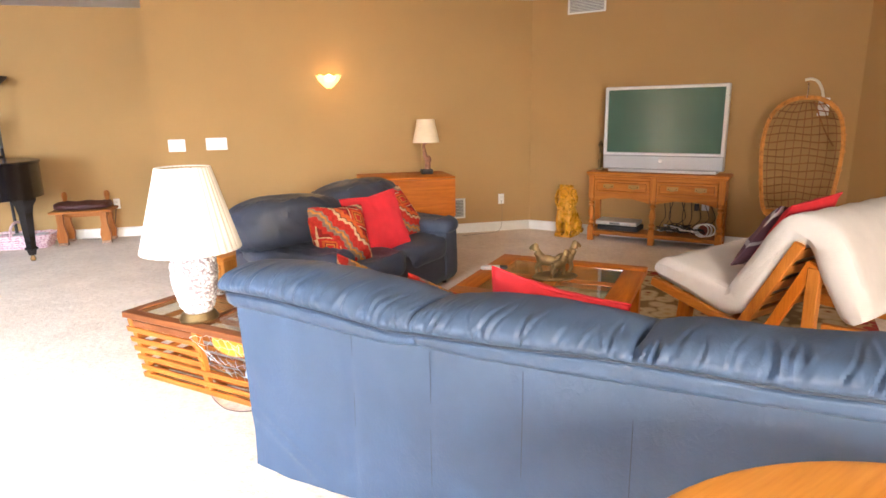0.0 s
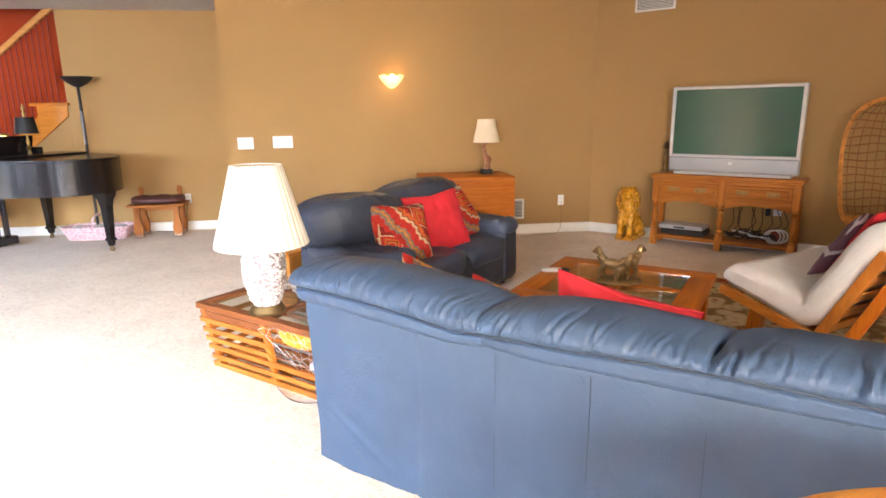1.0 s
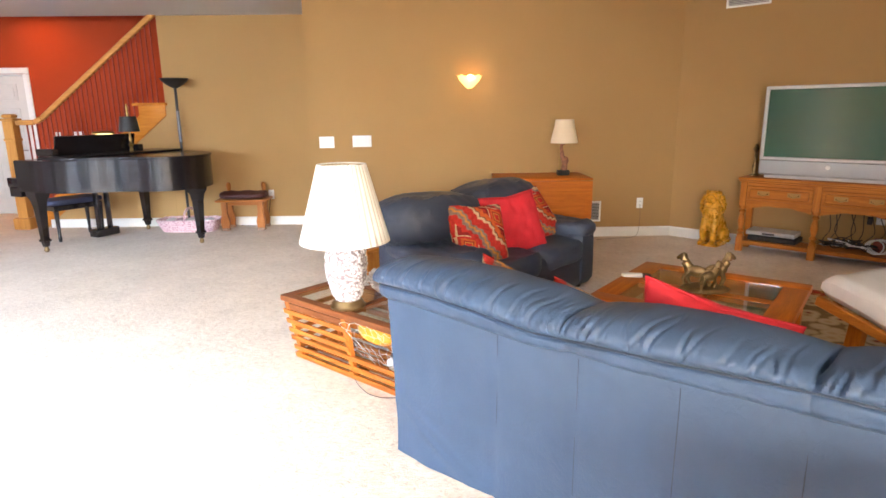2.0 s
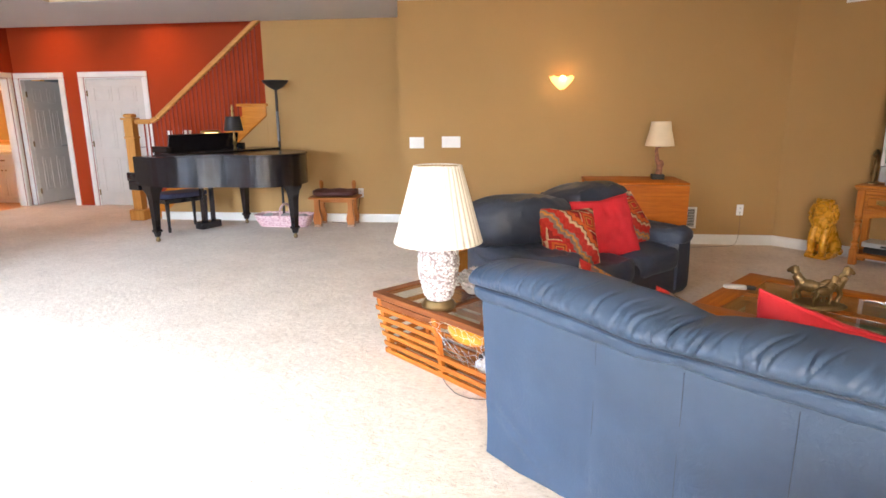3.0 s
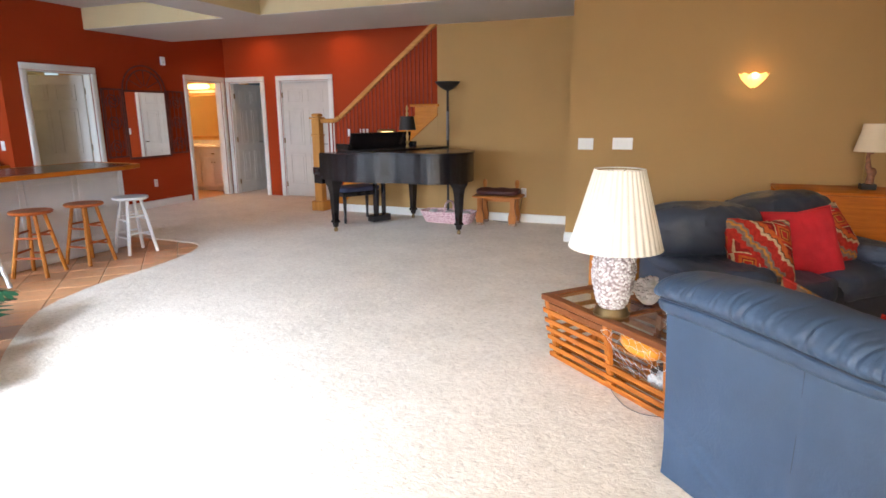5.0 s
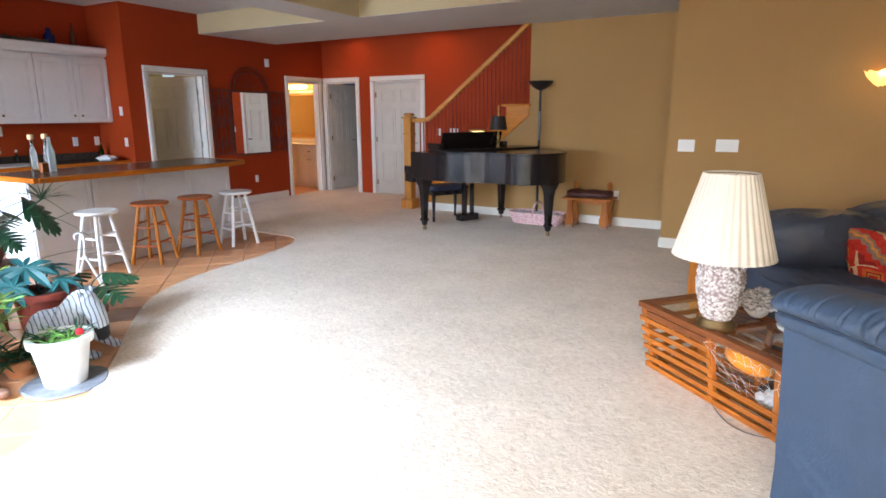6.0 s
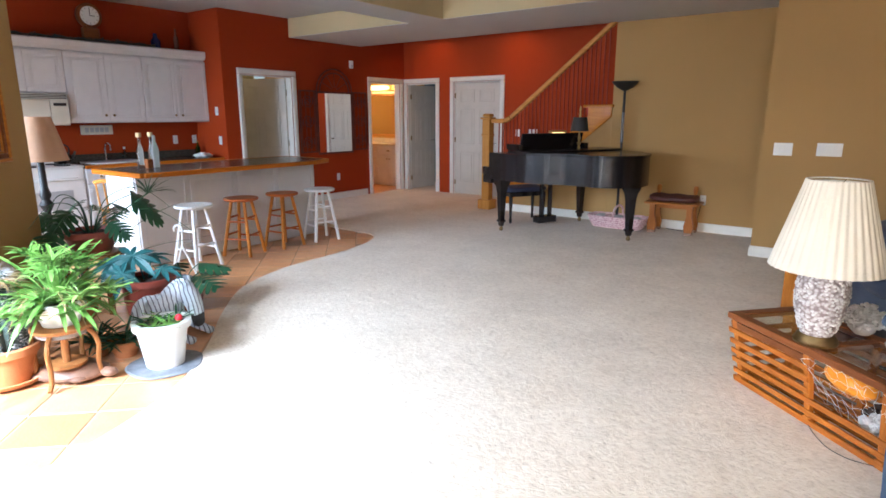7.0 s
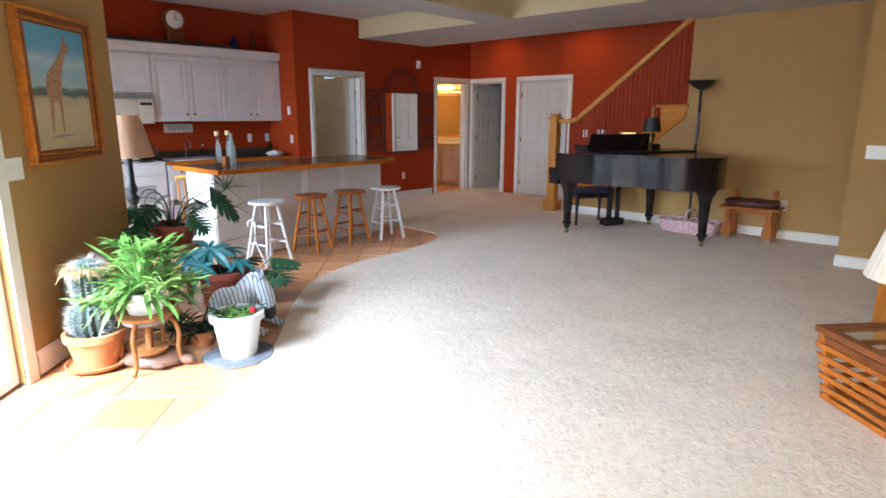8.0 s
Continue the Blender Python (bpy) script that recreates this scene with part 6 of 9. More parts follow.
po = at(4.05, KINK - 4.05, 0.42, -45)
outlet("white double outlet behind the console", po)


def vent(label, m, w, h, n):
    ve = thing("vent", label, "vent", m)
    bm = bmesh.new()
    for a in ((-w / 2, w / 2, -0.012, -0.001, h / 2 - 0.02, h / 2), (-w / 2, w / 2, -0.012, -0.001, -h / 2, -h / 2 + 0.02), (-w / 2, -w / 2 + 0.02, -0.012, -0.001, -h / 2 + 0.02, h / 2 - 0.02), (w / 2 - 0.02, w / 2, -0.012, -0.001, -h / 2 + 0.02, h / 2 - 0.02)):
        box(bm, *a, bevel=0.002)
    part("vent_frame", bm, TRIM, ve)
    part("backing", bx(-w / 2 + 0.02, w / 2 - 0.02, -0.003, -0.001, -h / 2 + 0.02, h / 2 - 0.02), BLACK, ve)
    for k in range(n):
        z = -h / 2 + 0.03 + (h - 0.06) * k / (n - 1)
        part("slat", obox(bmesh.new(), (-w / 2 + 0.02, -0.008, z), (w / 2 - 0.02, -0.008, z), 0.008, 0.003, 0, up=(0, 0.6, 0.8)), TRIM, ve)
    return ve


vent("white slotted floor register in the wall", at(1.765, YS, 0.295), 0.155, 0.235, 11)
vent("white return air grille high on the wall", at(3.10, KINK - 3.10, 2.515, -45), 0.42, 0.18, 9)


# ---- stair, piano corner ----
def stair():
    st = thing("stair", "maple stair with a rail climbing behind the piano", "stair", at(0, 0, 0), kind="structure")
    y0, y1 = YP + 0.06, YC - 0.005
    x, z = -5.18, 0.0
    for k in range(16):
        rise, run = 0.185, 0.228
        part("riser", bx(x, x + 0.02, y0, y1, z, z + rise - 0.026), TRIM, st)
        part("tread", bx(x - 0.025, x + run + 0.02, y0 - 0.01, y1, z + rise - 0.025, z + rise, bevel=0.006), MAPLE_X, st)
        x, z = x + run, z + rise
    # closed stringer with a plain tan wall under it
    def line(x):
        return 1.40 + 0.83 * (x + 3.487)
    pts = [(-5.20, 0.0), (-5.20, line(-5.20) + 0.28), (-3.79, line(-3.79) + 0.28), (-3.79, 1.545), (-3.455, 1.545), (-3.455, 1.426), (-5.17, 0.0)]
    part("stringer", extrude_poly(bmesh.new(), pts, 0.05, Matrix.Translation((0, YP - 0.005, 0))), STRINGER, st)
    part("landing_cap", bx(-3.85, -3.425, YP - 0.05, YP + 0.07, 1.546, 1.582, bevel=0.006), STRINGER, st)
    tri = [(-5.165, 0.0), (-3.452, 1.42), (-3.452, 0.0)]
    part("spandrel", extrude_poly(bmesh.new(), tri, 0.04, Matrix.Translation((0, YP + 0.002, 0))), TAN, st)
    # newel
    nw = part("newel", bx(-5.460, -5.330, YP - 0.10, YP + 0.03, 0.12, 1.38, bevel=0.006), MAPLE_Z, st)
    part("newel_base", bx(-5.505, -5.285, YP - 0.145, YP + 0.075, 0.0, 0.15, bevel=0.012), MAPLE_Z, nw)
    part("newel_cap", bx(-5.485, -5.305, YP - 0.125, YP + 0.055, 1.38, 1.41, bevel=0.008), MAPLE_Z, nw)
    part("newel_top", bx(-5.465, -5.325, YP - 0.105, YP + 0.035, 1.41, 1.465, bevel=0.03, seg=2), MAPLE_Z, nw)
    part("newel_collar", bx(-5.470, -5.320, YP - 0.11, YP + 0.04, 1.13, 1.16, bevel=0.006), MAPLE_Z, nw)
    yr = YP - 0.025
    pts = [(-5.335, yr, 1.355), (-5.10, yr, 1.358), (-5.00, yr, 1.405), (-3.455, yr, 2.645)]
    for a, b in zip(pts, pts[1:]):
        part("handrail", obox(bmesh.new(), a, b, 0.06, 0.065, 0.012), MAPLE_X, st)
    x = -5.20
    while x < -3.50:
        top = np.interp(x, [-5.27, -5.10, -5.0, -3.455], [1.33, 1.33, 1.375, 2.61])
        low = 0.30 if x < -5.15 else line(x) + 0.29
        if x > -3.80:
            low = 1.613
        part("baluster", bx(x - 0.008, x + 0.008, yr - 0.008, yr + 0.008, low - 0.03, top, bevel=0.002), BALUSTER, st)
        x += 0.062
    return st


stair()
plate("switch_plate", "white switch plate on the red wall", "switch", at(-5.565, YC, 1.145), 0.08, 0.12, 1)
plate("switch_plate", "white triple switch plate on the red wall", "switch", at(-5.27, YC, 1.15), 0.165, 0.12, 3)


def piano():
    A, B, C = Vector((-4.20, 6.27, 0)), Vector((-2.65, 6.61, 0)), Vector((-3.66, 7.50, 0))
    key = (C - A).normalized()
    ang = math.degrees(math.atan2(key.y, key.x))
    # local x along the keyboard from treble to bass, local y towards the player
    pn = thing("grand_piano", "satin black baby grand piano, lid closed", "piano", at(A.x, A.y, 0, ang))
    W = 1.44
    x0 = -0.10
    # outline of the case seen from above, tail at negative y
    def outline(k=0.0):
        pts = []
        ctrl = [(x0, 0.22), (x0, -0.12), (x0 + 0.03, -0.42), (x0 + 0.15, -0.66), (x0 + 0.32, -0.86), (x0 + 0.40, -1.06), (x0 + 0.46, -1.25), (x0 + 0.62, -1.40), (x0 + 0.86, -1.44), (x0 + 1.10, -1.36), (x0 + 1.28, -1.20), (x0 + W, -0.92)]
        for p in curve_points([(a, b) for a, b in ctrl], 5):
            pts.append((p.x, p.y))
        pts.append((x0 + W, 0.22))
        cx, cy = x0 + W / 2, -0.5
        return [(cx + (x - cx) * (1 + k), cy + (y - cy) * (1 + k)) for x, y in pts]
    o = outline()
    bm = bmesh.new()
    rings(bm, [[(x, y, 0.66) for x, y in o], [(x, y, 0.985) for x, y in o]])
    bmesh.ops.bevel(bm, geom=[e for e in bm.edges if len(e.link_faces) == 2 and abs(e.verts[0].co.z - e.verts[1].co.z) < 1e-4], offset=0.006, segments=2, affect="EDGES")
    part("case", bm, BLACKLAC, pn)
    o2 = outline(0.012)
    lid = [(x, y) for x, y in o2 if y < -0.18]
    lid = [(x0 - 0.012, -0.18)] + lid + [(x0 + W + 0.012, -0.18)]
    bm = bmesh.new()
    rings(bm, [[(x, y, 0.992) for x, y in lid], [(x, y, 1.012) for x, y in lid]])
    part("lid", bm, BLACKLAC, pn)
    part("front_lid", bx(x0 - 0.01, x0 + W + 0.01, -0.62, -0.19, 1.014, 1.036, bevel=0.006), BLACKLAC, pn, "folded front lid flap")
    # keybed, cheeks, fallboard
    part("keybed", bx(x0, x0 + W, 0.18, 0.36, 0.60, 0.70, bevel=0.005), BLACKLAC, pn)
    for x in (x0, x0 + W - 0.06):
        part("cheek", bx(x, x + 0.06, 0.16, 0.38, 0.70, 0.80, bevel=0.01, seg=2), BLACKLAC, pn)
    part("fallboard", bx(x0 + 0.06, x0 + W - 0.06, 0.21, 0.30, 0.72, 0.80, bevel=0.006), BLACKLAC, pn)
    part("music_desk", obox(bmesh.new(), (x0 + 0.14, -0.24, 1.125), (x0 + W - 0.34, -0.24, 1.125), 0.02, 0.21, 0.005, up=(0, -0.25, 1)), BLACKLAC, pn)
    for x in (x0 + 0.07, x0 + W - 0.34):
        part("desk_side", bx(x, x + 0.07, -0.30, -0.05, 1.03, 1.10, bevel=0.004), BLACKLAC, pn)
    inv = pn.matrix_world.inverted()
    for p in (A + Vector((-0.06, 0.02, 0)), B + Vector((-0.08, 0.03, 0)), C + Vector((-0.09, 0.04, 0))):
        q = inv @ p
        leg = bmesh.new()
        prof = [(0.022, 0.06), (0.030, 0.11), (0.042, 0.118), (0.042, 0.132), (0.030, 0.15), (0.036, 0.30), (0.043, 0.48), (0.054, 0.56), (0.075, 0.61), (0.078, 0.665)]
        loops = [[(q.x + r * sx, q.y + r * sy, z) for sx, sy in ((-1, -1), (1, -1), (1, 1), (-1, 1))] for r, z in prof]
        rings(leg, loops)
        lg = part("leg", leg, BLACKLAC, pn)
        part("caster", lathe(bmesh.new(), [(0.018, 0.0), (0.028, 0.02), (0.018, 0.05), (0.012, 0.07)], 12, (q.x, q.y, 0)), BRONZE, lg)
    lx = 0.77
    part("lyre_box", bx(lx - 0.15, lx + 0.15, 0.08, 0.22, 0.03, 0.12, bevel=0.008), BLACKLAC, pn)
    for x in (lx - 0.07, lx + 0.07):
        part("lyre_post", bx(x - 0.018, x + 0.018, 0.11, 0.17, 0.12, 0.60, bevel=0.004), BLACKLAC, pn)
    for k in (-1, 0, 1):
        part("pedal", softbox(bmesh.new(), 0.03, 0.12, 0.012, 3, 4, 0, 0, pose(lx + 0.06 * k, 0.26, 0.05)), BRASS, pn)
    return pn, ang


pno, PANG = piano()


def piano_bench():
    pb = thing("piano_bench", "black piano bench with a blue seat", "bench", at(-4.42, 7.10, 0, 59))
    part("seat", softbox(bmesh.new(), 0.62, 0.37, 0.07, 8, 6, 0.002, 0, pose(0, 0, 0.455)), plain("dark_blue_cloth", (0.03, 0.035, 0.07), 0.8), pb)
    part("apron", bx(-0.28, 0.28, -0.165, 0.165, 0.36, 0.42, bevel=0.004), BLACKLAC, pb)
    for x in (-0.255, 0.255):
        for y in (-0.145, 0.145):
            part("leg", lathe(bmesh.new(), [(0.016, 0.0), (0.022, 0.05), (0.016, 0.07), (0.028, 0.36)], 10, (x, y, 0)), BLACKLAC, pb)


piano_bench()


def piano_lamp():
    m = at(-3.56, 6.98, 1.013, 0)
    pl = thing("piano_lamp", "brass candlestick lamp with a black shade", "lamp", m)
    part("base", lathe(bmesh.new(), [(0.055, 0), (0.055, 0.012), (0.02, 0.025), (0.012, 0.06), (0.028, 0.085), (0.012, 0.11), (0.02, 0.15), (0.010, 0.19), (0.007, 0.40)], 20), BRASS, pl)
    prof = [(0.112, 0.235), (0.085, 0.405)]
    part("shade", rings(bmesh.new(), [[(r * math.cos(2 * math.pi * k / 32), r * math.sin(2 * math.pi * k / 32), z) for k in range(32)] for r, z in prof + [(r - 0.003, z) for r, z in prof[::-1]]], closed=True), BLACK, pl, "black cloth shade")
    part("finial", lathe(bmesh.new(), [(0.012, 0.40), (0.016, 0.44), (0.009, 0.47), (0.016, 0.50), (0.005, 0.545)], 12), BRASS, pl)
    return pl


piano_lamp()
ds = thing("desk_light", "small lit brass music light", "lamp", at(-3.86, 6.98, 1.13, 45))
part("stem", tube(bmesh.new(), [(0, 0.02, -0.115), (0, 0.03, 0.0), (0, 0.02, 0.09)], 0.006, 6), BRASS, ds)
part("shade", softbox(bmesh.new(), 0.24, 0.06, 0.05, 5, 4, 0, 0, pose(0, 0, 0.10)), BRASS, ds)
part("bulb", softbox(bmesh.new(), 0.18, 0.02, 0.035, 4, 4, 0, 0, pose(0, -0.036, 0.082)), BULB, ds, "glowing tube")


def torchiere():
    to = thing("floor_lamp", "black and chrome torchiere floor lamp", "lamp", at(-3.21, 7.52, 0))
    part("base", lathe(bmesh.new(), [(0.14, 0), (0.145, 0.01), (0.13, 0.025), (0.03, 0.035)], 32), BLACK, to)
    part("pole", lathe(bmesh.new(), [(0.016, 0.03), (0.016, 1.10)], 14), BLACK, to)
    part("chrome_pole", lathe(bmesh.new(), [(0.018, 1.10), (0.019, 1.11), (0.019, 1.47), (0.018, 1.48)], 16), plain("polished_steel", (0.17, 0.17, 0.18), 0.34, 1.0, bump=0.02), to, "bright chrome section")
    part("upper_pole", lathe(bmesh.new(), [(0.017, 1.48), (0.016, 1.76)], 14), BLACK, to)
    bowl = [(0.02, 1.745), (0.05, 1.76), (0.10, 1.79), (0.150, 1.835), (0.165, 1.862), (0.160, 1.862), (0.145, 1.838), (0.095, 1.795), (0.0, 1.77)]
    part("bowl", lathe(bmesh.new(), bowl, 36), BLACK, to, "shallow black bowl shade")


torchiere()


def saddle_bench():
    sb = thing("wooden_bench", "small camel saddle bench with a leather cushion", "bench", at(-2.48, 7.50, 0, 3))
    for x in (-0.22, 0.22):
        for y in (-0.13, 0.13):
            pts = [(-0.045, 0.0), (0.045, 0.0), (0.055, 0.08), (0.03, 0.20), (0.035, 0.36), (-0.035, 0.36), (-0.03, 0.20), (-0.055, 0.08)]
            lg = part("leg", extrude_poly(bmesh.new(), pts, 0.05, Matrix.Translation((x, y - 0.025, 0.03))), SADDLE_Z, sb)
            part("foot", bx(x - 0.05, x + 0.05, y - 0.035, y + 0.035, 0.0, 0.032, bevel=0.005), plain("worn_pale_foot", (0.34, 0.22, 0.15), 0.7, vary=0.5, scale=40), lg, "worn pale foot")
        for y in (0.13,):
            part("horn", lathe(bmesh.new(), [(0.026, 0.38), (0.022, 0.48), (0.031, 0.53), (0.027, 0.565), (0.014, 0.58)], 12, (x, y, 0)), SADDLE_Z, sb)
    part("seat_board", bx(-0.32, 0.32, -0.18, 0.18, 0.36, 0.39, bevel=0.008), SADDLE_X, sb)
    part("stretcher", bx(-0.24, 0.24, -0.02, 0.02, 0.30, 0.345, bevel=0.004), SADDLE_X, sb)
    bm = softbox(bmesh.new(), 0.58, 0.37, 0.085, 14, 3.2, 0.0, 4, pose(0, 0, 0.432))
    # rows of shallow tufts
    for v in bm.verts:
        if v.co.z > 0.432:
            v.co.z += 0.010 * math.sin(v.co.y * 62) + 0.014 * (abs(v.co.x) / 0.29) ** 2 - 0.008 + 0.006 * math.sin(v.co.x * 26 + 1.0)
    part("cushion", bm, DARKLEATH, sb, "dark tufted leather cushion")


saddle_bench()


def basket():
    bk = thing("wicker_basket", "pink painted wicker basket under the piano", "basket", at(-3.14, 7.38, 0, -2))
    bm = bmesh.new()
    outer = [(0.31, 0.125, 0.005), (0.34, 0.15, 0.08), (0.375, 0.17, 0.15)]
    loops = []
    for w, d, z in outer + [(w - 0.015, d - 0.015, z) for w, d, z in outer[::-1]]:
        loops.append([(w * math.copysign(abs(math.cos(a)) ** 0.4, math.cos(a)), d * math.copysign(abs(math.sin(a)) ** 0.4, math.sin(a)), z) for a in [2 * math.pi * k / 48 for k in range(48)]])
    rings(bm, loops, closed=True)
    part("body", bm, PINKW, bk)
    for z, w, d in ((0.025, 0.318, 0.135), (0.05, 0.33, 0.143), (0.075, 0.342, 0.152), (0.10, 0.354, 0.16), (0.13, 0.368, 0.168), (0.152, 0.377, 0.172)):
        part("weave_ring", tube(bmesh.new(), [(w * math.copysign(abs(math.cos(a)) ** 0.4, math.cos(a)), d * math.copysign(abs(math.sin(a)) ** 0.4, math.sin(a)), z + 0.004 * math.sin(a * 12)) for a in [2 * math.pi * k / 48 for k in range(48)]], 0.012, 6, closed=True), PINKW, bk)
    part("handle", tube(bmesh.new(), curve_points([(0.0, -0.16, 0.15), (0.0, -0.15, 0.23), (0.0, -0.06, 0.285), (0.0, 0.06, 0.285), (0.0, 0.15, 0.23), (0.0, 0.16, 0.15)], 6), 0.014, 7), PINKW, bk)
    part("floor", bx(-0.26, 0.26, -0.10, 0.10, 0.004, 0.012), PINKW, bk)
    for k in range(5):
        part("inner_roll", softbox(bmesh.new(), 0.11, 0.20, 0.10, 5, 3, 0.006, k, pose(-0.24 + 0.12 * k, 0, 0.115)), PINKW if k % 2 else CANVAS, bk)


basket()
cdx = finish("power_cable", tube(bmesh.new(), curve_points([(-2.21, YP - 0.02, 0.36), (-2.25, YP - 0.06, 0.12), (-2.35, YP - 0.10, 0.008), (-2.48, YP - 0.12, 0.008), (-2.60, YP - 0.08, 0.008)], 6), 0.004, 5), BLACK)
tagged(cdx, "thin black power cable behind the bench", "cable")


# ---- red wall and hall ----
def iron_mirror():
    mi = thing("wall_mirror", "arched iron mirror with two scrolled side panels", "mirror", at(XM, 0, 0, 90))
    # local x is world y, local -y faces the room
    def fx(x0, x1, z0, z1, nm, t=0.016, w=0.022):
        bm = bmesh.new()
        for a in ((x0, x1, z0, z0 + w), (x0, x1, z1 - w, z1)):
            box(bm, a[0], a[1], -t - 0.006, -0.006, a[2], a[3], bevel=0.003)
        for a in ((x0, x0 + w), (x1 - w, x1)):
            box(bm, a[0], a[1], -t - 0.006, -0.006, z0 + w, z1 - w, bevel=0.003)
        return part(nm, bm, IRON, mi)
    fx(6.68, 7.50, 0.79, 1.83, "mirror_frame", w=0.03)
    part("mirror_glass", bx(6.711, 7.469, -0.012, -0.006, 0.821, 1.799), MIRROR, mi, "clear mirror glass")
    for x0, x1 in ((6.31, 6.67), (7.51, 7.86)):
        pf = fx(x0, x1, 0.83, 1.84, "side_panel")
        bm = bmesh.new()
        cx = (x0 + x1) / 2
        for k in range(4):
            x = x0 + (x1 - x0) * (k + 0.5) / 4
            tube(bm, [(x, -0.014, 0.85), (x, -0.014, 1.82)], 0.006, 6)
        for z in (1.0, 1.34, 1.66):
            for s in (-1, 1):
                tube(bm, [(cx + s * (0.02 + 0.10 * (q / 14)) * math.cos(q * 0.5), -0.016, z + s * (0.02 + 0.10 * (q / 14)) * math.sin(q * 0.5)) for q in range(15)], 0.008, 6)
        part("scrollwork", bm, IRON, pf)
    r = 0.40
    cx = 7.09
    for rr, nm in ((r, "arch"), (0.33, "inner_arch")):
        part(nm, tube(bmesh.new(), [(cx + rr * math.cos(math.pi * k / 24), -0.014, 1.83 + rr * 0.92 * math.sin(math.pi * k / 24)) for k in range(25)], 0.011, 6), IRON, mi)
    bm = bmesh.new()
    for k in range(1, 6):
        a = math.pi * k / 6
        tube(bm, [(cx + 0.06 * math.cos(a), -0.014, 1.84 + 0.06 * math.sin(a)), (cx + 0.33 * math.cos(a), -0.014, 1.83 + 0.30 * math.sin(a))], 0.006, 6)
    part("fan_bars", bm, IRON, mi)


IRON = plain("rusty_dark_iron", (0.14, 0.038, 0.024), 0.6, 0.4, vary=0.4, scale=20, bump=0.4)
iron_mirror()
sn = thing("wall_sensor", "small white sensor box high on the wall", "sensor", at(XM, 7.50, 2.30, 90))
part("body", bx(-0.04, 0.04, -0.035, -0.001, -0.065, 0.065, bevel=0.008, seg=2), WHITEPL, sn)
part("lens", ball(bmesh.new(), (0, -0.034, -0.02), 0.016, 10, (1, 0.4, 1)), GREYPL, sn)
outlet("white outlet low on the red wall", at(XM, 7.12, 0.385, 90))
plate("switch_plate", "white switch plate on the kitchen return", "switch", at(-8.32, YJ, 1.50), 0.075, 0.12, 1)
plate("switch_plate", "white double switch plate over the counter", "switch", at(-8.28, YJ, 1.08), 0.075, 0.12, 1)

# bathroom seen through its door
MARBLE = plain("pale_marble", (0.75, 0.68, 0.55), 0.25, vary=0.1)
va = thing("bath_vanity", "white bathroom vanity with a pale top", "vanity", at(-10.2, 9.06, 0))
part("body", bx(0.0, 1.85, 0.0, 0.53, 0.08, 0.83, bevel=0.004), CABPAINT, va)
part("worktop", bx(-0.02, 1.87, -0.03, 0.53, 0.832, 0.87, bevel=0.006), MARBLE, va)
part("splash", bx(0.0, 1.85, 0.505, 0.53, 0.871, 0.96, bevel=0.003), MARBLE, va)
part("toe_kick", bx(0.02, 1.83, 0.06, 0.50, 0.0, 0.079), CABPAINT, va)
for c in range(3):
    x = 0.06 + 0.60 * c
    d = part("drawer", bx(x, x + 0.54, -0.016, -0.001, 0.665, 0.80, bevel=0.004), CABPAINT, va)
    part("cup_pull", bx(x + 0.23, x + 0.31, -0.034, -0.0165, 0.715, 0.735, bevel=0.006), BRONZE, d)
    for p, q, kx in ((x, x + 0.265, 0.235), (x + 0.275, x + 0.54, 0.305)):
        bm = bx(p, q, -0.014, -0.001, 0.12, 0.645, bevel=0.004)
        for u0, u1, w0, w1 in ((p, p + 0.045, 0.12, 0.645), (q - 0.045, q, 0.12, 0.645), (p + 0.045, q - 0.045, 0.12, 0.17), (p + 0.045, q - 0.045, 0.595, 0.645)):
            box(bm, u0 + 0.001, u1 - 0.001, -0.020, -0.0135, w0 + 0.001, w1 - 0.001, bevel=0.002)
        d = part("door", bm, CABPAINT, va)
        part("knob", ball(bmesh.new(), (x + kx, -0.030, 0.56), 0.013, 10), BRONZE, d)
bmn = thing("bath_mirror", "gilt framed bathroom mirror", "mirror", at(-10.1, 9.598, 0))
part("mirror_glass", bx(0.05, 1.55, -0.008, -0.002, 1.04, 1.84), MIRROR, bmn)
for a in ((0.0, 1.6, 0.99, 1.04), (0.0, 1.6, 1.84, 1.89)):
    part("gilt_moulding", bx(a[0], a[1], -0.03, -0.002, a[2], a[3], bevel=0.006), MAPLE_X, bmn)
for a in ((0.0, 0.05), (1.55, 1.6)):
    part("gilt_moulding", bx(a[0], a[1], -0.03, -0.002, 1.04, 1.84, bevel=0.006), MAPLE_Z, bmn)
vl = thing("vanity_light", "lit glass vanity light over the mirror", "lamp", at(-9.3, 9.598, 2.02))
part("bar", bx(-0.45, 0.45, -0.05, -0.002, -0.05, 0.05, bevel=0.006), BRASS, vl)
part("diffuser", softbox(bmesh.new(), 0.56, 0.11, 0.11, 8, 3.2, 0, 0, pose(0, -0.115, -0.01)), BULB, vl, "glowing rounded glass diffuser")
part("valance", bx(-0.47, 0.47, -0.06, -0.003, -0.13, -0.085, bevel=0.004), MARBLE, vl, "pale lit strip under the diffuser")
tw = thing("bath_towel", "folded gold towel on a ring", "towel", at(-8.42, 9.598, 1.2))
part("cloth", softbox(bmesh.new(), 0.26, 0.05, 0.62, 8, 6, 0.012, 2, pose(0, -0.05, 0)), plain("gold_towel_cloth", (0.50, 0.25, 0.06), 0.9, vary=0.2), tw)
part("ring", tube(bmesh.new(), [(0.09 * math.cos(k * 0.524), -0.05, 0.33 + 0.06 * math.sin(k * 0.524)) for k in range(12)], 0.006, 6, closed=True), BRASS, tw)
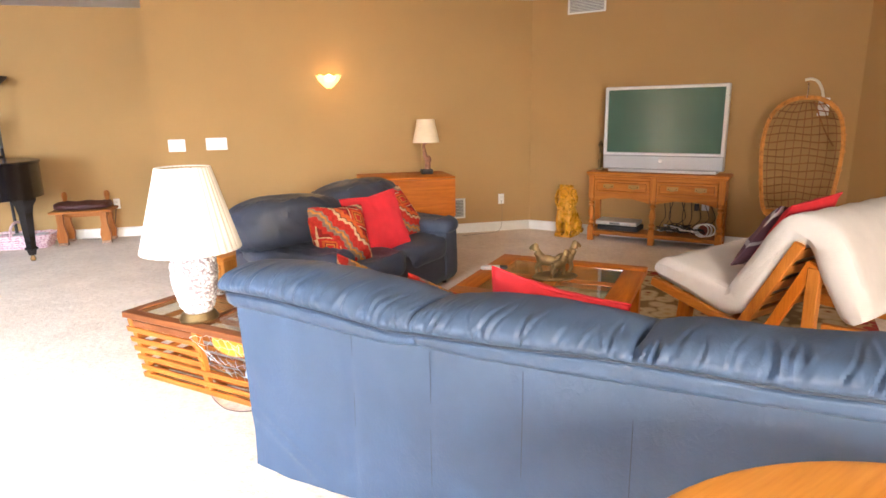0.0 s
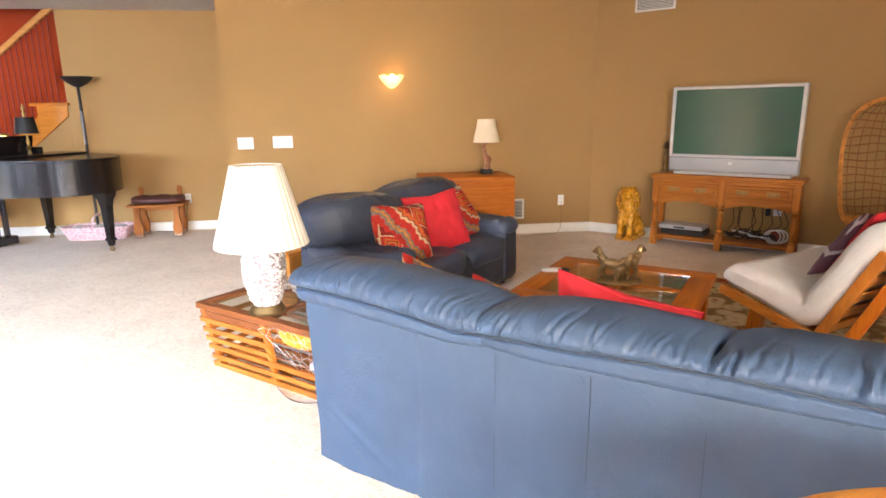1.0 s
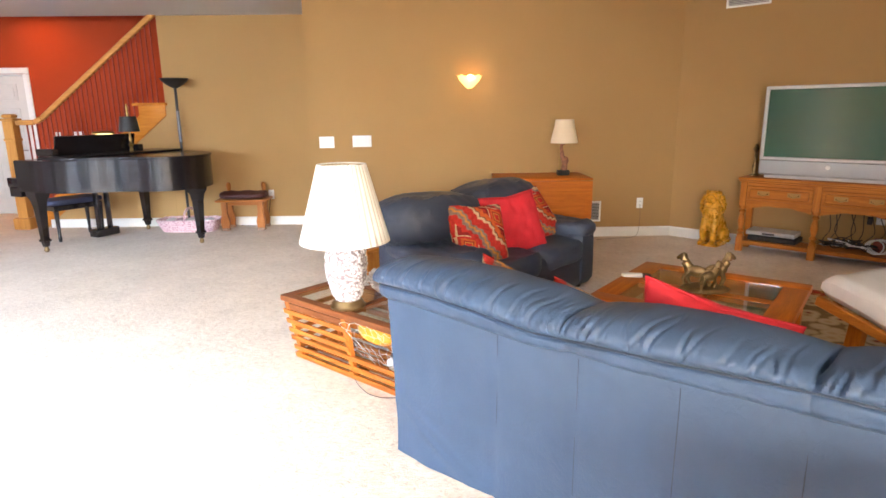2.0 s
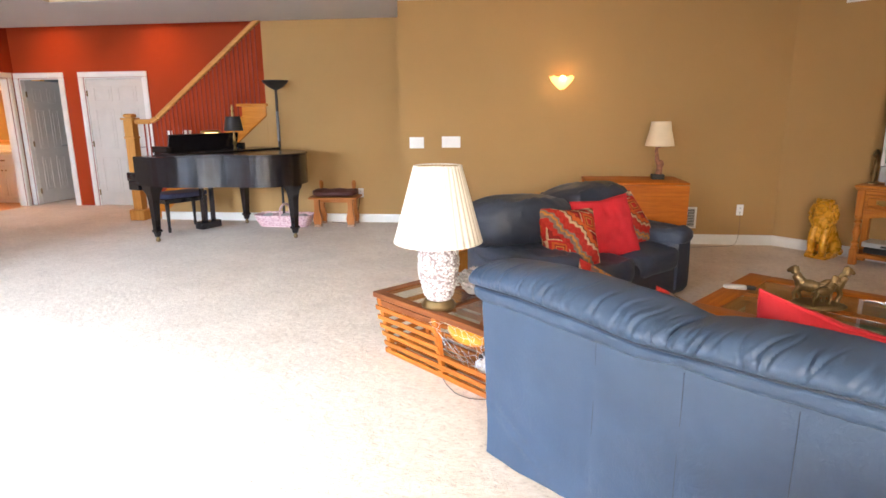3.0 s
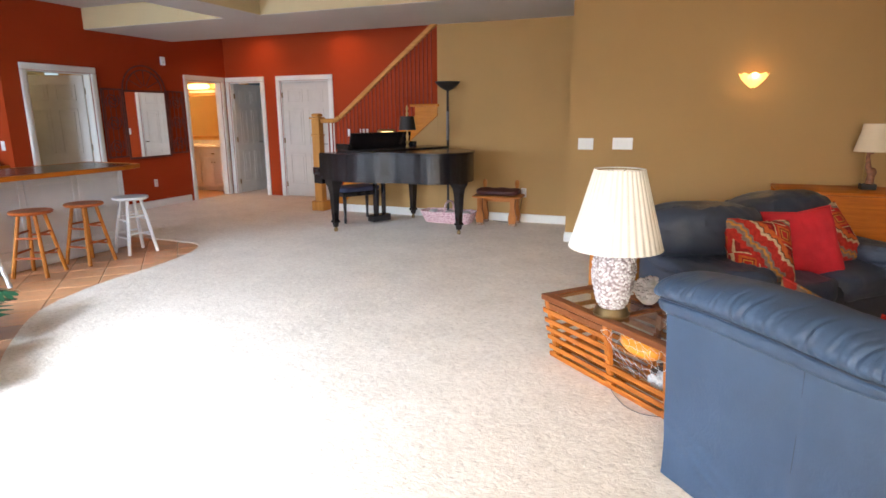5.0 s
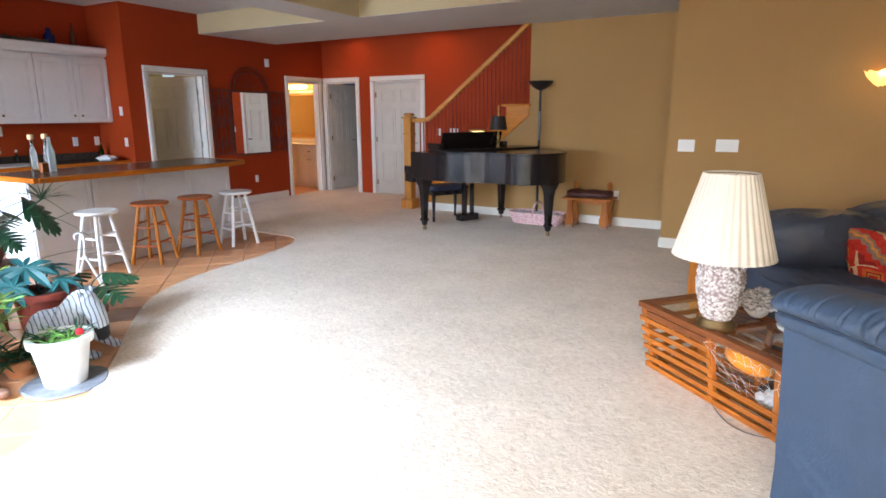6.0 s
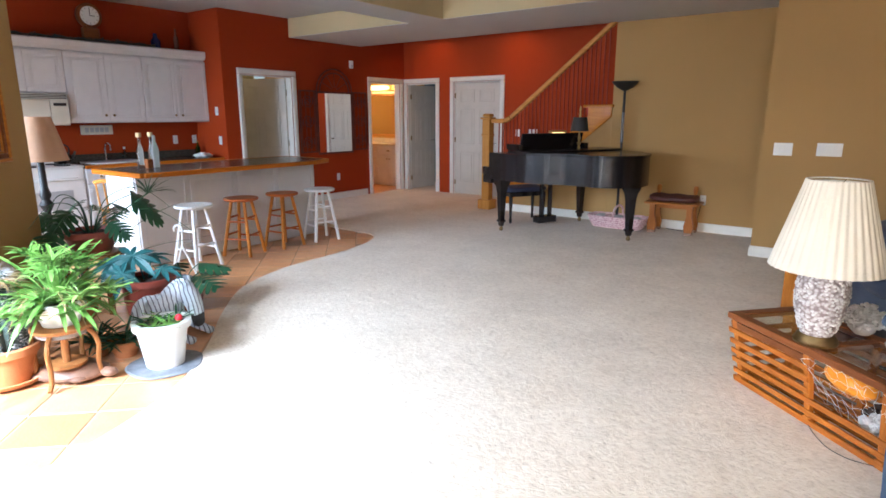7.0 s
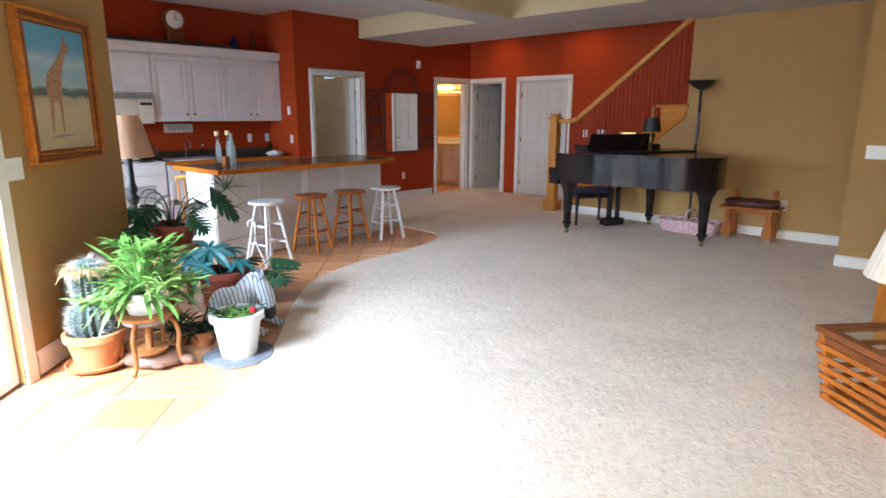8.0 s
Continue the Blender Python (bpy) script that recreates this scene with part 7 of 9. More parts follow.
btile = setting("floor_bath", bx(-10.3, XM, 7.5, 9.6, -0.02, -0.004), TILE, "terracotta coloured bathroom floor", "floor")
setting("floor_room", bx(-10.6, XM - 0.002, 5.1, 7.4, -0.02, -0.003), CARPET, "cream carpet in the side room", "floor")
setting("floor_dim", bx(-8.4, -6.0, YC + 0.001, 11.2, -0.02, -0.003), CARPET, "cream carpet in the dim room", "floor")

for x, y in ((-7.25, 8.62), (-5.55, 8.62)):
    dlt = thing("downlight", "lit round recessed downlight", "downlight", at(x, y, 3.02), "hall downlights")
    part("trim_ring", lathe(bmesh.new(), [(0.085, -0.008), (0.085, -0.001), (0.06, -0.001), (0.06, -0.008)], 28), WHITEPL, dlt)
    part("lens", lathe(bmesh.new(), [(0.059, -0.005), (0.059, -0.001)], 24), CANLIT, dlt)
dk = thing("downlight", "unlit round recessed downlight over the kitchen", "downlight", at(-7.3, 3.6, HIGH))
part("trim_ring", lathe(bmesh.new(), [(0.10, -0.010), (0.10, -0.001), (0.07, -0.001), (0.07, -0.010)], 28), WHITEPL, dk)
part("lens", lathe(bmesh.new(), [(0.069, -0.006), (0.069, -0.001)], 24), GREYPL, dk)


# ---- kitchen ----
def shaker_door(parent, y0, y1, z0, z1, x, knob=None):
    """A raised panel door whose face looks to +x."""
    d = part("door", bx(x, x + 0.018, y0 + 0.003, y1 - 0.003, z0, z1, bevel=0.003), CABPAINT, parent)
    w = 0.055
    for a in ((y0 + 0.003, y1 - 0.003, z0, z0 + w), (y0 + 0.003, y1 - 0.003, z1 - w, z1)):
        part("rail", bx(x + 0.0185, x + 0.031, a[0], a[1], a[2], a[3], bevel=0.004), CABPAINT, d)
    for a in ((y0 + 0.003, y0 + w), (y1 - w, y1 - 0.003)):
        part("stile", bx(x + 0.0185, x + 0.031, a[0], a[1], z0 + w, z1 - w, bevel=0.004), CABPAINT, d)
    part("raised_panel", bx(x + 0.0185, x + 0.029, y0 + 0.085, y1 - 0.085, z0 + 0.085, z1 - 0.085, bevel=0.009), CABPAINT, d)
    if knob is not None:
        part("knob", ball(bmesh.new(), (x + 0.042, knob[0], knob[1]), 0.016, 10), BRONZE, d, "dark bronze knob")
    return d


XF = -8.55
for k, (a, b) in enumerate(((3.09, 4.03), (4.035, 4.965))):
    cb = thing("wall_cabinet", "white two door kitchen wall cabinet", "cabinet", at(0, 0, 0), "wall cabinets")
    part("body", bx(XK + 0.002, XF, a, b, 1.345, 2.215, bevel=0.003), CABPAINT, cb)
    m = (a + b) / 2
    shaker_door(cb, a, m, 1.355, 2.19, XF + 0.001, (m - 0.05, 1.44))
    shaker_door(cb, m, b, 1.355, 2.19, XF + 0.001, (m + 0.05, 1.44))
cb = thing("wall_cabinet", "short white wall cabinet over the microwave", "cabinet", at(0, 0, 0), "wall cabinets")
part("body", bx(XK + 0.002, XF, 2.25, 3.085, 1.70, 2.215, bevel=0.003), CABPAINT, cb)
shaker_door(cb, 2.25, 2.665, 1.71, 2.19, XF + 0.001)
shaker_door(cb, 2.665, 3.085, 1.71, 2.19, XF + 0.001)
cr = setting("trim_cabinet_crown", rings(bmesh.new(), [[(XK + 0.002, y, 2.217), (XF + 0.03, y, 2.217), (XF + 0.055, y, 2.26), (XF + 0.06, y, 2.32), (XF + 0.03, y, 2.335), (XK + 0.002, y, 2.335)] for y in (2.25, 4.968)]), CABPAINT, "white crown board along the cabinet tops", "trim")
random.seed(23)
bm = tube(bmesh.new(), [(XF - 0.02 + 0.012 * math.sin(k * 2.1), 2.32 + 0.05 * k, 2.356 + 0.008 * math.sin(k * 1.3)) for k in range(40)], 0.020, 6)
for k in range(260):
    a, ln = random.uniform(0, 6.28), random.uniform(0.03, 0.06)
    p = Vector((XF - 0.02 + random.uniform(-0.03, 0.03), random.uniform(2.32, 4.27), 2.356 + random.uniform(-0.008, 0.022)))
    d = Vector((math.cos(a), math.sin(a), random.uniform(-0.15, 0.5))).normalized() * ln
    e = d.cross(Vector((0, 0, 1))).normalized() * ln * 0.25
    v = [bm.verts.new(q) for q in (p, p + d * 0.5 + e, p + d, p + d * 0.5 - e)]
    bm.faces.new(v)
gl = finish("garland", bm, plain("dark_dried_garland", (0.06, 0.06, 0.05), 0.9, vary=0.6, scale=40))
tagged(gl, "dark dried garland lying on the cabinets", "garland")

mw = thing("microwave", "almond over the range microwave", "microwave", at(0, 0, 0))
part("body", bx(XK + 0.002, XF + 0.06, 2.30, 3.07, 1.32, 1.695, bevel=0.006), ALMOND, mw)
part("door", bx(XF + 0.061, XF + 0.085, 2.31, 2.86, 1.34, 1.62, bevel=0.006), ALMOND, mw)
part("control_panel", bx(XF + 0.061, XF + 0.082, 2.87, 3.065, 1.34, 1.62, bevel=0.004), ALMOND, mw)
part("display", bx(XF + 0.0825, XF + 0.085, 2.90, 3.04, 1.55, 1.585), BLACK, mw)
for k in range(3):
    part("vent_slot", bx(XF + 0.061, XF + 0.066, 2.32, 3.06, 1.635 + 0.018 * k, 1.643 + 0.018 * k), BLACK, mw)

XB = -8.25
rg_ = thing("range", "white enamel kitchen range", "range", at(0, 0, 0))
part("body", bx(XK + 0.002, XB, 2.32, 3.05, 0.03, 0.82, bevel=0.005), WHITEPL, rg_)
part("cooktop", bx(XK + 0.002, XB + 0.02, 2.315, 3.055, 0.821, 0.845, bevel=0.006), WHITEPL, rg_)
part("backguard", bx(XK + 0.003, XK + 0.09, 2.32, 3.05, 0.846, 1.02, bevel=0.01), WHITEPL, rg_)
part("oven_door", bx(XB + 0.001, XB + 0.03, 2.34, 3.03, 0.20, 0.68, bevel=0.006), WHITEPL, rg_)
part("oven_window", bx(XB + 0.031, XB + 0.034, 2.48, 2.89, 0.34, 0.56, bevel=0.001), GREYPL, rg_, "grey oven window")
part("oven_handle", tube(bmesh.new(), [(XB + 0.03, 2.42, 0.70), (XB + 0.065, 2.43, 0.70), (XB + 0.065, 2.94, 0.70), (XB + 0.03, 2.95, 0.70)], 0.011, 8), WHITEPL, rg_)
part("drawer", bx(XB + 0.001, XB + 0.025, 2.34, 3.03, 0.05, 0.18, bevel=0.005), WHITEPL, rg_)
for k in range(4):
    part("burner", lathe(bmesh.new(), [(0.085, 0.0), (0.085, 0.012), (0.04, 0.014)], 20, (XK + 0.25 + 0.26 * (k % 2), 2.5 + 0.36 * (k // 2), 0.846)), BLACK, rg_)

kt = thing("kettle", "round dark steel kettle on the range", "kettle", at(XK + 0.38, 2.92, 0.861))
part("body", lathe(bmesh.new(), [(0.075, 0.0), (0.098, 0.03), (0.105, 0.07), (0.092, 0.115), (0.05, 0.145), (0.03, 0.15)], 28), plain("dark_steel", (0.10, 0.085, 0.07), 0.25, 0.9), kt)
part("lid", lathe(bmesh.new(), [(0.034, 0.151), (0.028, 0.162), (0.010, 0.166), (0.014, 0.185), (0.006, 0.192)], 18), BLACK, kt)
part("handle", tube(bmesh.new(), curve_points([(0, -0.085, 0.12), (0, -0.08, 0.20), (0, 0.0, 0.235), (0, 0.08, 0.20), (0, 0.085, 0.12)], 6), 0.009, 8), BLACK, kt)
part("spout", tube(bmesh.new(), curve_points([(0, 0.09, 0.06), (0, 0.135, 0.10), (0, 0.155, 0.145)], 5), 0.020, 10, r2=0.011), plain("dull_steel", (0.14, 0.12, 0.10), 0.3, 0.9), kt)
for a, b, nm in ((3.065, 3.72, "white base cabinet beside the range"), (3.725, 4.36, "white sink base cabinet"), (4.365, 4.965, "white base cabinet in the corner")):
    bc = thing("base_cabinet", nm, "cabinet", at(0, 0, 0), "base cabinets")
    part("body", bx(XK + 0.002, XB, a, b, 0.09, 0.80, bevel=0.003), CABPAINT, bc)
    part("toe_kick", bx(XK + 0.002, XB - 0.06, a, b, 0.0, 0.089), CABPAINT, bc)
    m = (a + b) / 2
    for p, q in ((a, m), (m, b)):
        shaker_door(bc, p, q, 0.12, 0.60, XB + 0.001, (m + (0.04 if p == m else -0.04), 0.55))
        dr = part("drawer", bx(XB + 0.001, XB + 0.02, p + 0.004, q - 0.004, 0.62, 0.78, bevel=0.004), CABPAINT, bc)
        part("knob", ball(bmesh.new(), (XB + 0.034, (p + q) / 2, 0.70), 0.015, 10), BRONZE, dr)
wt = thing("worktop", "dark worktop with a honey oak edge", "worktop", at(0, 0, 0))
part("slab", bx(XK + 0.002, XB + 0.015, 3.062, 4.966, 0.802, 0.838, bevel=0.003), COUNTER, wt)
part("wood_edge", bx(XB + 0.016, XB + 0.042, 3.062, 4.966, 0.798, 0.840, bevel=0.006), CHERRY_Y, wt)
part("backsplash", bx(XK + 0.002, XK + 0.022, 3.062, 4.966, 0.839, 0.94, bevel=0.003), COUNTER, wt)
sk = thing("sink", "white enamel sink with a curved faucet", "sink", at(0, 0, 0.839))
part("rim", bx(XK + 0.10, XB - 0.04, 3.22, 3.87, 0.0005, 0.014, bevel=0.005), WHITEPL, sk)
part("bowl", bx(XK + 0.14, XB - 0.08, 3.27, 3.82, 0.015, 0.017), GREYPL, sk)
part("faucet", tube(bmesh.new(), curve_points([(XK + 0.13, 3.54, 0.014), (XK + 0.13, 3.54, 0.17), (XK + 0.18, 3.54, 0.24), (XK + 0.27, 3.54, 0.22), (XK + 0.29, 3.54, 0.15)], 5), 0.012, 8), CHROME, sk)


def bottle(label, m, prof, material, cap=None, group=""):
    b = thing("bottle", label, "bottle", m, group)
    part("body", lathe(bmesh.new(), prof, 18), material, b)
    if cap:
        r, z0, z1, cm = cap
        part("cap", lathe(bmesh.new(), [(r, z0), (r, z1)], 14), cm, b)
    return b


GLASSG = glass("green_bottle_glass", (0.10, 0.55, 0.12))
GLASSC = glass("pale_bottle_glass", (0.70, 0.82, 0.82))
bottle("clear soap bottle beside the sink", at(XK + 0.062, 3.82, 0.839), [(0.03, 0), (0.033, 0.09), (0.012, 0.12), (0.012, 0.15)], GLASSC, (0.014, 0.151, 0.18, WHITEPL))
bottle("green glass bottle on the worktop", at(XK + 0.18, 4.84, 0.839), [(0.035, 0), (0.035, 0.13), (0.012, 0.18), (0.012, 0.21)], GLASSG, (0.013, 0.211, 0.225, BRASS))
dc = finish("dish_cloth", pillow(bmesh.new(), 0.24, 0.16, 0.07, 10, 0.5, 0.03, 3.0), WHITEPL)
dc.matrix_world = pose(XB - 0.12, 4.72, 0.872, 0, 0, 20)
tagged(dc, "crumpled white dish cloth on the worktop", "cloth")
sg = thing("wall_sign", "small white lettered wall sign", "sign", at(XK, 3.52, 1.25, 90))
part("board", bx(-0.20, 0.20, -0.02, -0.002, -0.06, 0.06, bevel=0.004), ALMOND, sg)
for k in range(5):
    part("bar", bx(-0.15 + 0.062 * k, -0.105 + 0.062 * k, -0.023, -0.0205, -0.03, 0.03), GREYPL, sg)
outlet("white outlet above the worktop", at(XK, 4.60, 1.09, 90))
outlet("white outlet near the corner", at(XK, 4.90, 1.09, 90))

# on top of the cabinets
ck = thing("mantel_clock", "small wooden clock with a white dial", "clock", at(XF - 0.12, 3.51, 2.336, 90))
case = part("case", lathe(bmesh.new(), [(0.135, -0.04), (0.150, -0.02), (0.152, 0.015), (0.140, 0.032), (0.118, 0.034)], 36), WALNUT_X, ck)
case.matrix_basis = pose(0, 0, 0.32, 90, 0, 0)
dial = part("dial", lathe(bmesh.new(), [(0.112, 0.0345), (0.112, 0.038)], 36), WHITEPL, ck, "white dial with dark marks")
dial.matrix_basis = pose(0, 0, 0.32, 90, 0, 0)
for k in range(12):
    a = math.pi * k / 6
    bm = obox(bmesh.new(), (0.082 * math.sin(a), -0.0395, 0.32 + 0.082 * math.cos(a)), (0.102 * math.sin(a), -0.0395, 0.32 + 0.102 * math.cos(a)), 0.002, 0.010, up=(0, 1, 0))
    part("hour_mark", bm, BLACK, dial).matrix_parent_inverse = pose(0, 0, 0.32, 90, 0, 0).inverted()
part("hand", bx(-0.004, 0.004, -0.0425, -0.0405, 0.32, 0.405), BLACK, ck)
part("hand", bx(0.0, 0.055, -0.0425, -0.0405, 0.316, 0.324), BLACK, ck)
part("plinth", bx(-0.13, 0.13, -0.06, 0.06, 0.0, 0.04, bevel=0.008), WALNUT_X, ck)
part("shoulder", bx(-0.095, 0.095, -0.045, 0.045, 0.041, 0.18, bevel=0.012), WALNUT_X, ck)
vs_ = thing("blue_bottle", "cobalt blue bottle on the cabinets", "bottle", at(XF - 0.15, 4.36, 2.336))
part("body", lathe(bmesh.new(), [(0.06, 0), (0.065, 0.10), (0.03, 0.15), (0.025, 0.20)], 20), plain("cobalt_glaze", (0.02, 0.025, 0.12), 0.2), vs_)
vs_ = thing("tall_bottle", "tall dark bottle on the cabinets", "bottle", at(XF - 0.15, 4.66, 2.336))
part("body", lathe(bmesh.new(), [(0.035, 0), (0.035, 0.16), (0.013, 0.22), (0.013, 0.29)], 18), plain("amber_glaze", (0.12, 0.04, 0.02), 0.2), vs_)


def island():
    isl = thing("kitchen_island", "white panelled kitchen island", "kitchen island", at(0, 0, 0))
    x0, x1, y0, y1, H = -6.62, -6.06, 2.60, 4.78, 0.88
    part("body", bx(x0, x1, y0, y1, 0.02, H, bevel=0.004), CABPAINT, isl)
    n = 4
    for k in range(n):
        a, b = y0 + (y1 - y0) * k / n, y0 + (y1 - y0) * (k + 1) / n
        bm = bmesh.new()
        for q in ((a + 0.002, a + 0.06), (b - 0.06, b - 0.002)):
            box(bm, x1 + 0.001, x1 + 0.014, q[0], q[1], 0.12, H - 0.002, bevel=0.003)
        for q in ((0.12, 0.20), (H - 0.09, H - 0.002)):
            box(bm, x1 + 0.001, x1 + 0.014, a + 0.06, b - 0.06, q[0], q[1], bevel=0.003)
        part("panel", bm, CABPAINT, isl)
    part("skirting_board", bx(x1 + 0.001, x1 + 0.018, y0, y1, 0.0, 0.118, bevel=0.004), CABPAINT, isl)
    for k in range(5):
        a = x0 + (x1 - x0) * k / 5
        part("end_board", bx(a + 0.003, a + (x1 - x0) / 5 - 0.003, y0 - 0.012, y0 - 0.001, 0.02, H - 0.002, bevel=0.004), WHITEPL, isl)
    return isl


island()


def island_top():
    it = thing("island_worktop", "dark island worktop with a wide oak edge", "worktop", at(0, 0, 0))
    core = [(-6.66, 2.52), (-5.80, 2.56), (-5.78, 4.55), (-5.90, 4.84), (-6.66, 4.86)]
    bm = bmesh.new()
    rings(bm, [[(x, y, 0.884) for x, y in core], [(x, y, 0.924) for x, y in core]])
    part("slab", bm, COUNTER, it)
    n = len(core)
    for i in range(n):
        a, b = Vector((*core[i], 0.903)), Vector((*core[(i + 1) % n], 0.903))
        d = (b - a).normalized()
        o = Vector((d.y, -d.x, 0)) * 0.021
        part("wood_edge", obox(bmesh.new(), a + o, b + o + d * 0.02, 0.04, 0.046, 0.006), CHERRY_Y if abs(d.y) > 0.5 else CHERRY_X, it)


island_top()
BM_ = [(0.034, 0), (0.036, 0.17), (0.015, 0.24), (0.014, 0.30)]
CORK = plain("pale_cork", (0.60, 0.42, 0.20), 0.8)
bottle("tall glass bottle with a cork stopper", at(-6.42, 2.86, 0.925), BM_, GLASSC, (0.026, 0.301, 0.345, CORK), "bottles on the island")
bottle("pale glass bottle with a wooden stopper", at(-6.50, 3.02, 0.925), BM_, GLASSC, (0.026, 0.301, 0.345, CORK), "bottles on the island")
bottle("frosted green tinted bottle on the island", at(-6.36, 2.98, 0.925), [(0.036, 0), (0.038, 0.18), (0.016, 0.26), (0.015, 0.32)], glass("frosted_glass", (0.6, 0.75, 0.72), 0.35), None, "bottles on the island")
bk_ = thing("wooden_block", "small dark wooden block on the island", "block", at(-6.30, 2.88, 0.925))
part("body", bx(-0.03, 0.03, -0.03, 0.03, 0, 0.09, bevel=0.006), WALNUT_X, bk_)


def stool(m, material_z, label, group):
    st = thing("bar_stool", label, "stool", m, group)
    seat_m = rung_m = material_z
    if material_z == OAK_Z:
        seat_m = rung_m = STOOLSEAT
    H = 0.605
    part("seat", lathe(bmesh.new(), [(0.155, H - 0.032), (0.172, H - 0.024), (0.178, H - 0.012), (0.17, H), (0.10, H - 0.004)], 32), seat_m, st)
    for k in range(4):
        a = math.pi / 4 + k * math.pi / 2
        c, s = math.cos(a), math.sin(a)
        part("leg", tube(bmesh.new(), [(0.10 * c, 0.10 * s, H - 0.025), (0.215 * c, 0.215 * s, 0.0)], 0.017, 10, r2=0.019), material_z, st)
    for z, k in ((0.18, 0), (0.22, 1), (0.18, 2), (0.22, 3), (0.36, 0), (0.40, 1), (0.36, 2), (0.40, 3)):
        r = 0.10 + 0.115 * (H - z) / H
        a0, a1 = math.pi / 4 + k * math.pi / 2, math.pi / 4 + (k + 1) * math.pi / 2
        part("rung", tube(bmesh.new(), [(r * math.cos(a0), r * math.sin(a0), z), (r * math.cos(a1), r * math.sin(a1), z)], 0.011, 8), rung_m, st)
    return st


s1 = stool(at(-5.68, 2.95, 0, 10), WHITEPL, "white painted wooden bar stool", "stools at the island")
copy_thing(s1, at(-5.70, 4.55, 0, -14))
s2_ = stool(at(-5.76, 3.53, 0, 25), OAK_Z, "honey oak bar stool at the island", "stools at the island")
copy_thing(s2_, at(-5.74, 4.04, 0, 4))
ch = thing("kitchen_chair", "pale wooden chair behind the island", "chair", at(-6.95, 2.75, 0, 15))
part("top_rail", tube(bmesh.new(), curve_points([(-0.2, 0.0, 0.74), (0.0, -0.04, 0.77), (0.2, 0.0, 0.74)], 5), 0.022, 8), MAPLE_X, ch)
part("seat", softbox(bmesh.new(), 0.42, 0.40, 0.04, 5, 5, 0, 0, pose(0, 0.2, 0.43)), MAPLE_X, ch)
for x in (-0.18, -0.06, 0.06, 0.18):
    part("spindle", tube(bmesh.new(), [(x, 0.02, 0.44), (x, -0.01, 0.74)], 0.010, 6), MAPLE_Z, ch)
for x in (-0.17, 0.17):
    for y in (0.04, 0.36):
        part("leg", tube(bmesh.new(), [(x, y, 0.42), (x * 1.15, y, 0.0)], 0.018, 8), MAPLE_Z, ch)


def floor_lamp_tan():
    fl = thing("standing_lamp", "dark turned standing lamp with a tan shade", "lamp", at(-5.92, 1.80, 0))
    part("pole", lathe(bmesh.new(), [(0.15, 0), (0.15, 0.02), (0.04, 0.05), (0.025, 0.12), (0.025, 0.66), (0.055, 0.72), (0.03, 0.76), (0.045, 0.80), (0.028, 0.86), (0.024, 1.14), (0.012, 1.20), (0.008, 1.40)], 18), BLACK, fl)
    prof = [(0.205, 1.08), (0.165, 1.24), (0.115, 1.43)]
    part("shade", rings(bmesh.new(), [[(r * math.cos(2 * math.pi * k / 32), r * math.sin(2 * math.pi * k / 32), z) for k in range(32)] for r, z in prof + [(r - 0.003, z) for r, z in prof[::-1]]], closed=True), SHADE2, fl, "tan cloth shade")


floor_lamp_tan()

# ---- picture and switch on the angled wall ----


def picture():
    # wall local: +x along (-1, 1), room side is -y
    pc = thing("framed_painting", "painting of a dry plain in a wide wooden moulding", "painting", at(-4.355, PIC + 4.355, 0, 135))
    pc.matrix_world = Matrix.Translation((-4.355, PIC + 4.355, 0)) @ pose(0, 0, 0, 0, 0, 135)
    W, z0, z1 = 0.725, 1.157, 2.012
    for k, (w, y0, y1) in enumerate(((0.0, -0.052, -0.002), (0.022, -0.046, -0.002), (0.052, -0.038, -0.002), (0.068, -0.033, -0.002))):
        e = (0.022, 0.030, 0.016, 0.014)[k]
        bm = bmesh.new()
        a, b, c, d = w - 0.012, W - 0.012 - w, z0 + w, z1 - w
        for q in ((a, b, c, c + e), (a, b, d - e, d)):
            box(bm, q[0], q[1], y0, y1, q[2], q[3], bevel=0.005)
        for q in ((a, a + e), (b - e, b)):
            box(bm, q[0], q[1], y0, y1, c + e, d - e, bevel=0.005)
        part("moulding", bm, OAK_X if k % 2 == 0 else WALNUT_X, pc)
    c0, c1, d0, d1 = 0.070, W - 0.094, z0 + 0.082, z1 - 0.082
    part("canvas", bx(c0, c1, -0.030, -0.003, d0, d1), PAINTED, pc)
    # plain leaning shape in brown paint
    pts = [(0.205, 1.33), (0.212, 1.50), (0.195, 1.60), (0.22, 1.67), (0.30, 1.73), (0.37, 1.80), (0.41, 1.865), (0.43, 1.90), (0.44, 1.86), (0.475, 1.83), (0.465, 1.805), (0.43, 1.80), (0.39, 1.73), (0.355, 1.65), (0.335, 1.55), (0.325, 1.33), (0.312, 1.33), (0.30, 1.51), (0.25, 1.51), (0.222, 1.33)]
    part("painted_shape", extrude_poly(bmesh.new(), pts, 0.001, Matrix.Translation((0, -0.0316, 0))), plain("brown_paint_daub", (0.40, 0.22, 0.12), 0.7, vary=0.6, scale=60), pc)
    shadow = [(0.17, 1.300), (0.25, 1.306), (0.36, 1.310), (0.42, 1.318), (0.34, 1.324), (0.24, 1.316)]
    part("painted_stroke", extrude_poly(bmesh.new(), shadow, 0.001, Matrix.Translation((0, -0.0316, 0))), plain("grey_paint_stroke", (0.27, 0.24, 0.17), 0.7, vary=0.4, scale=40), pc)


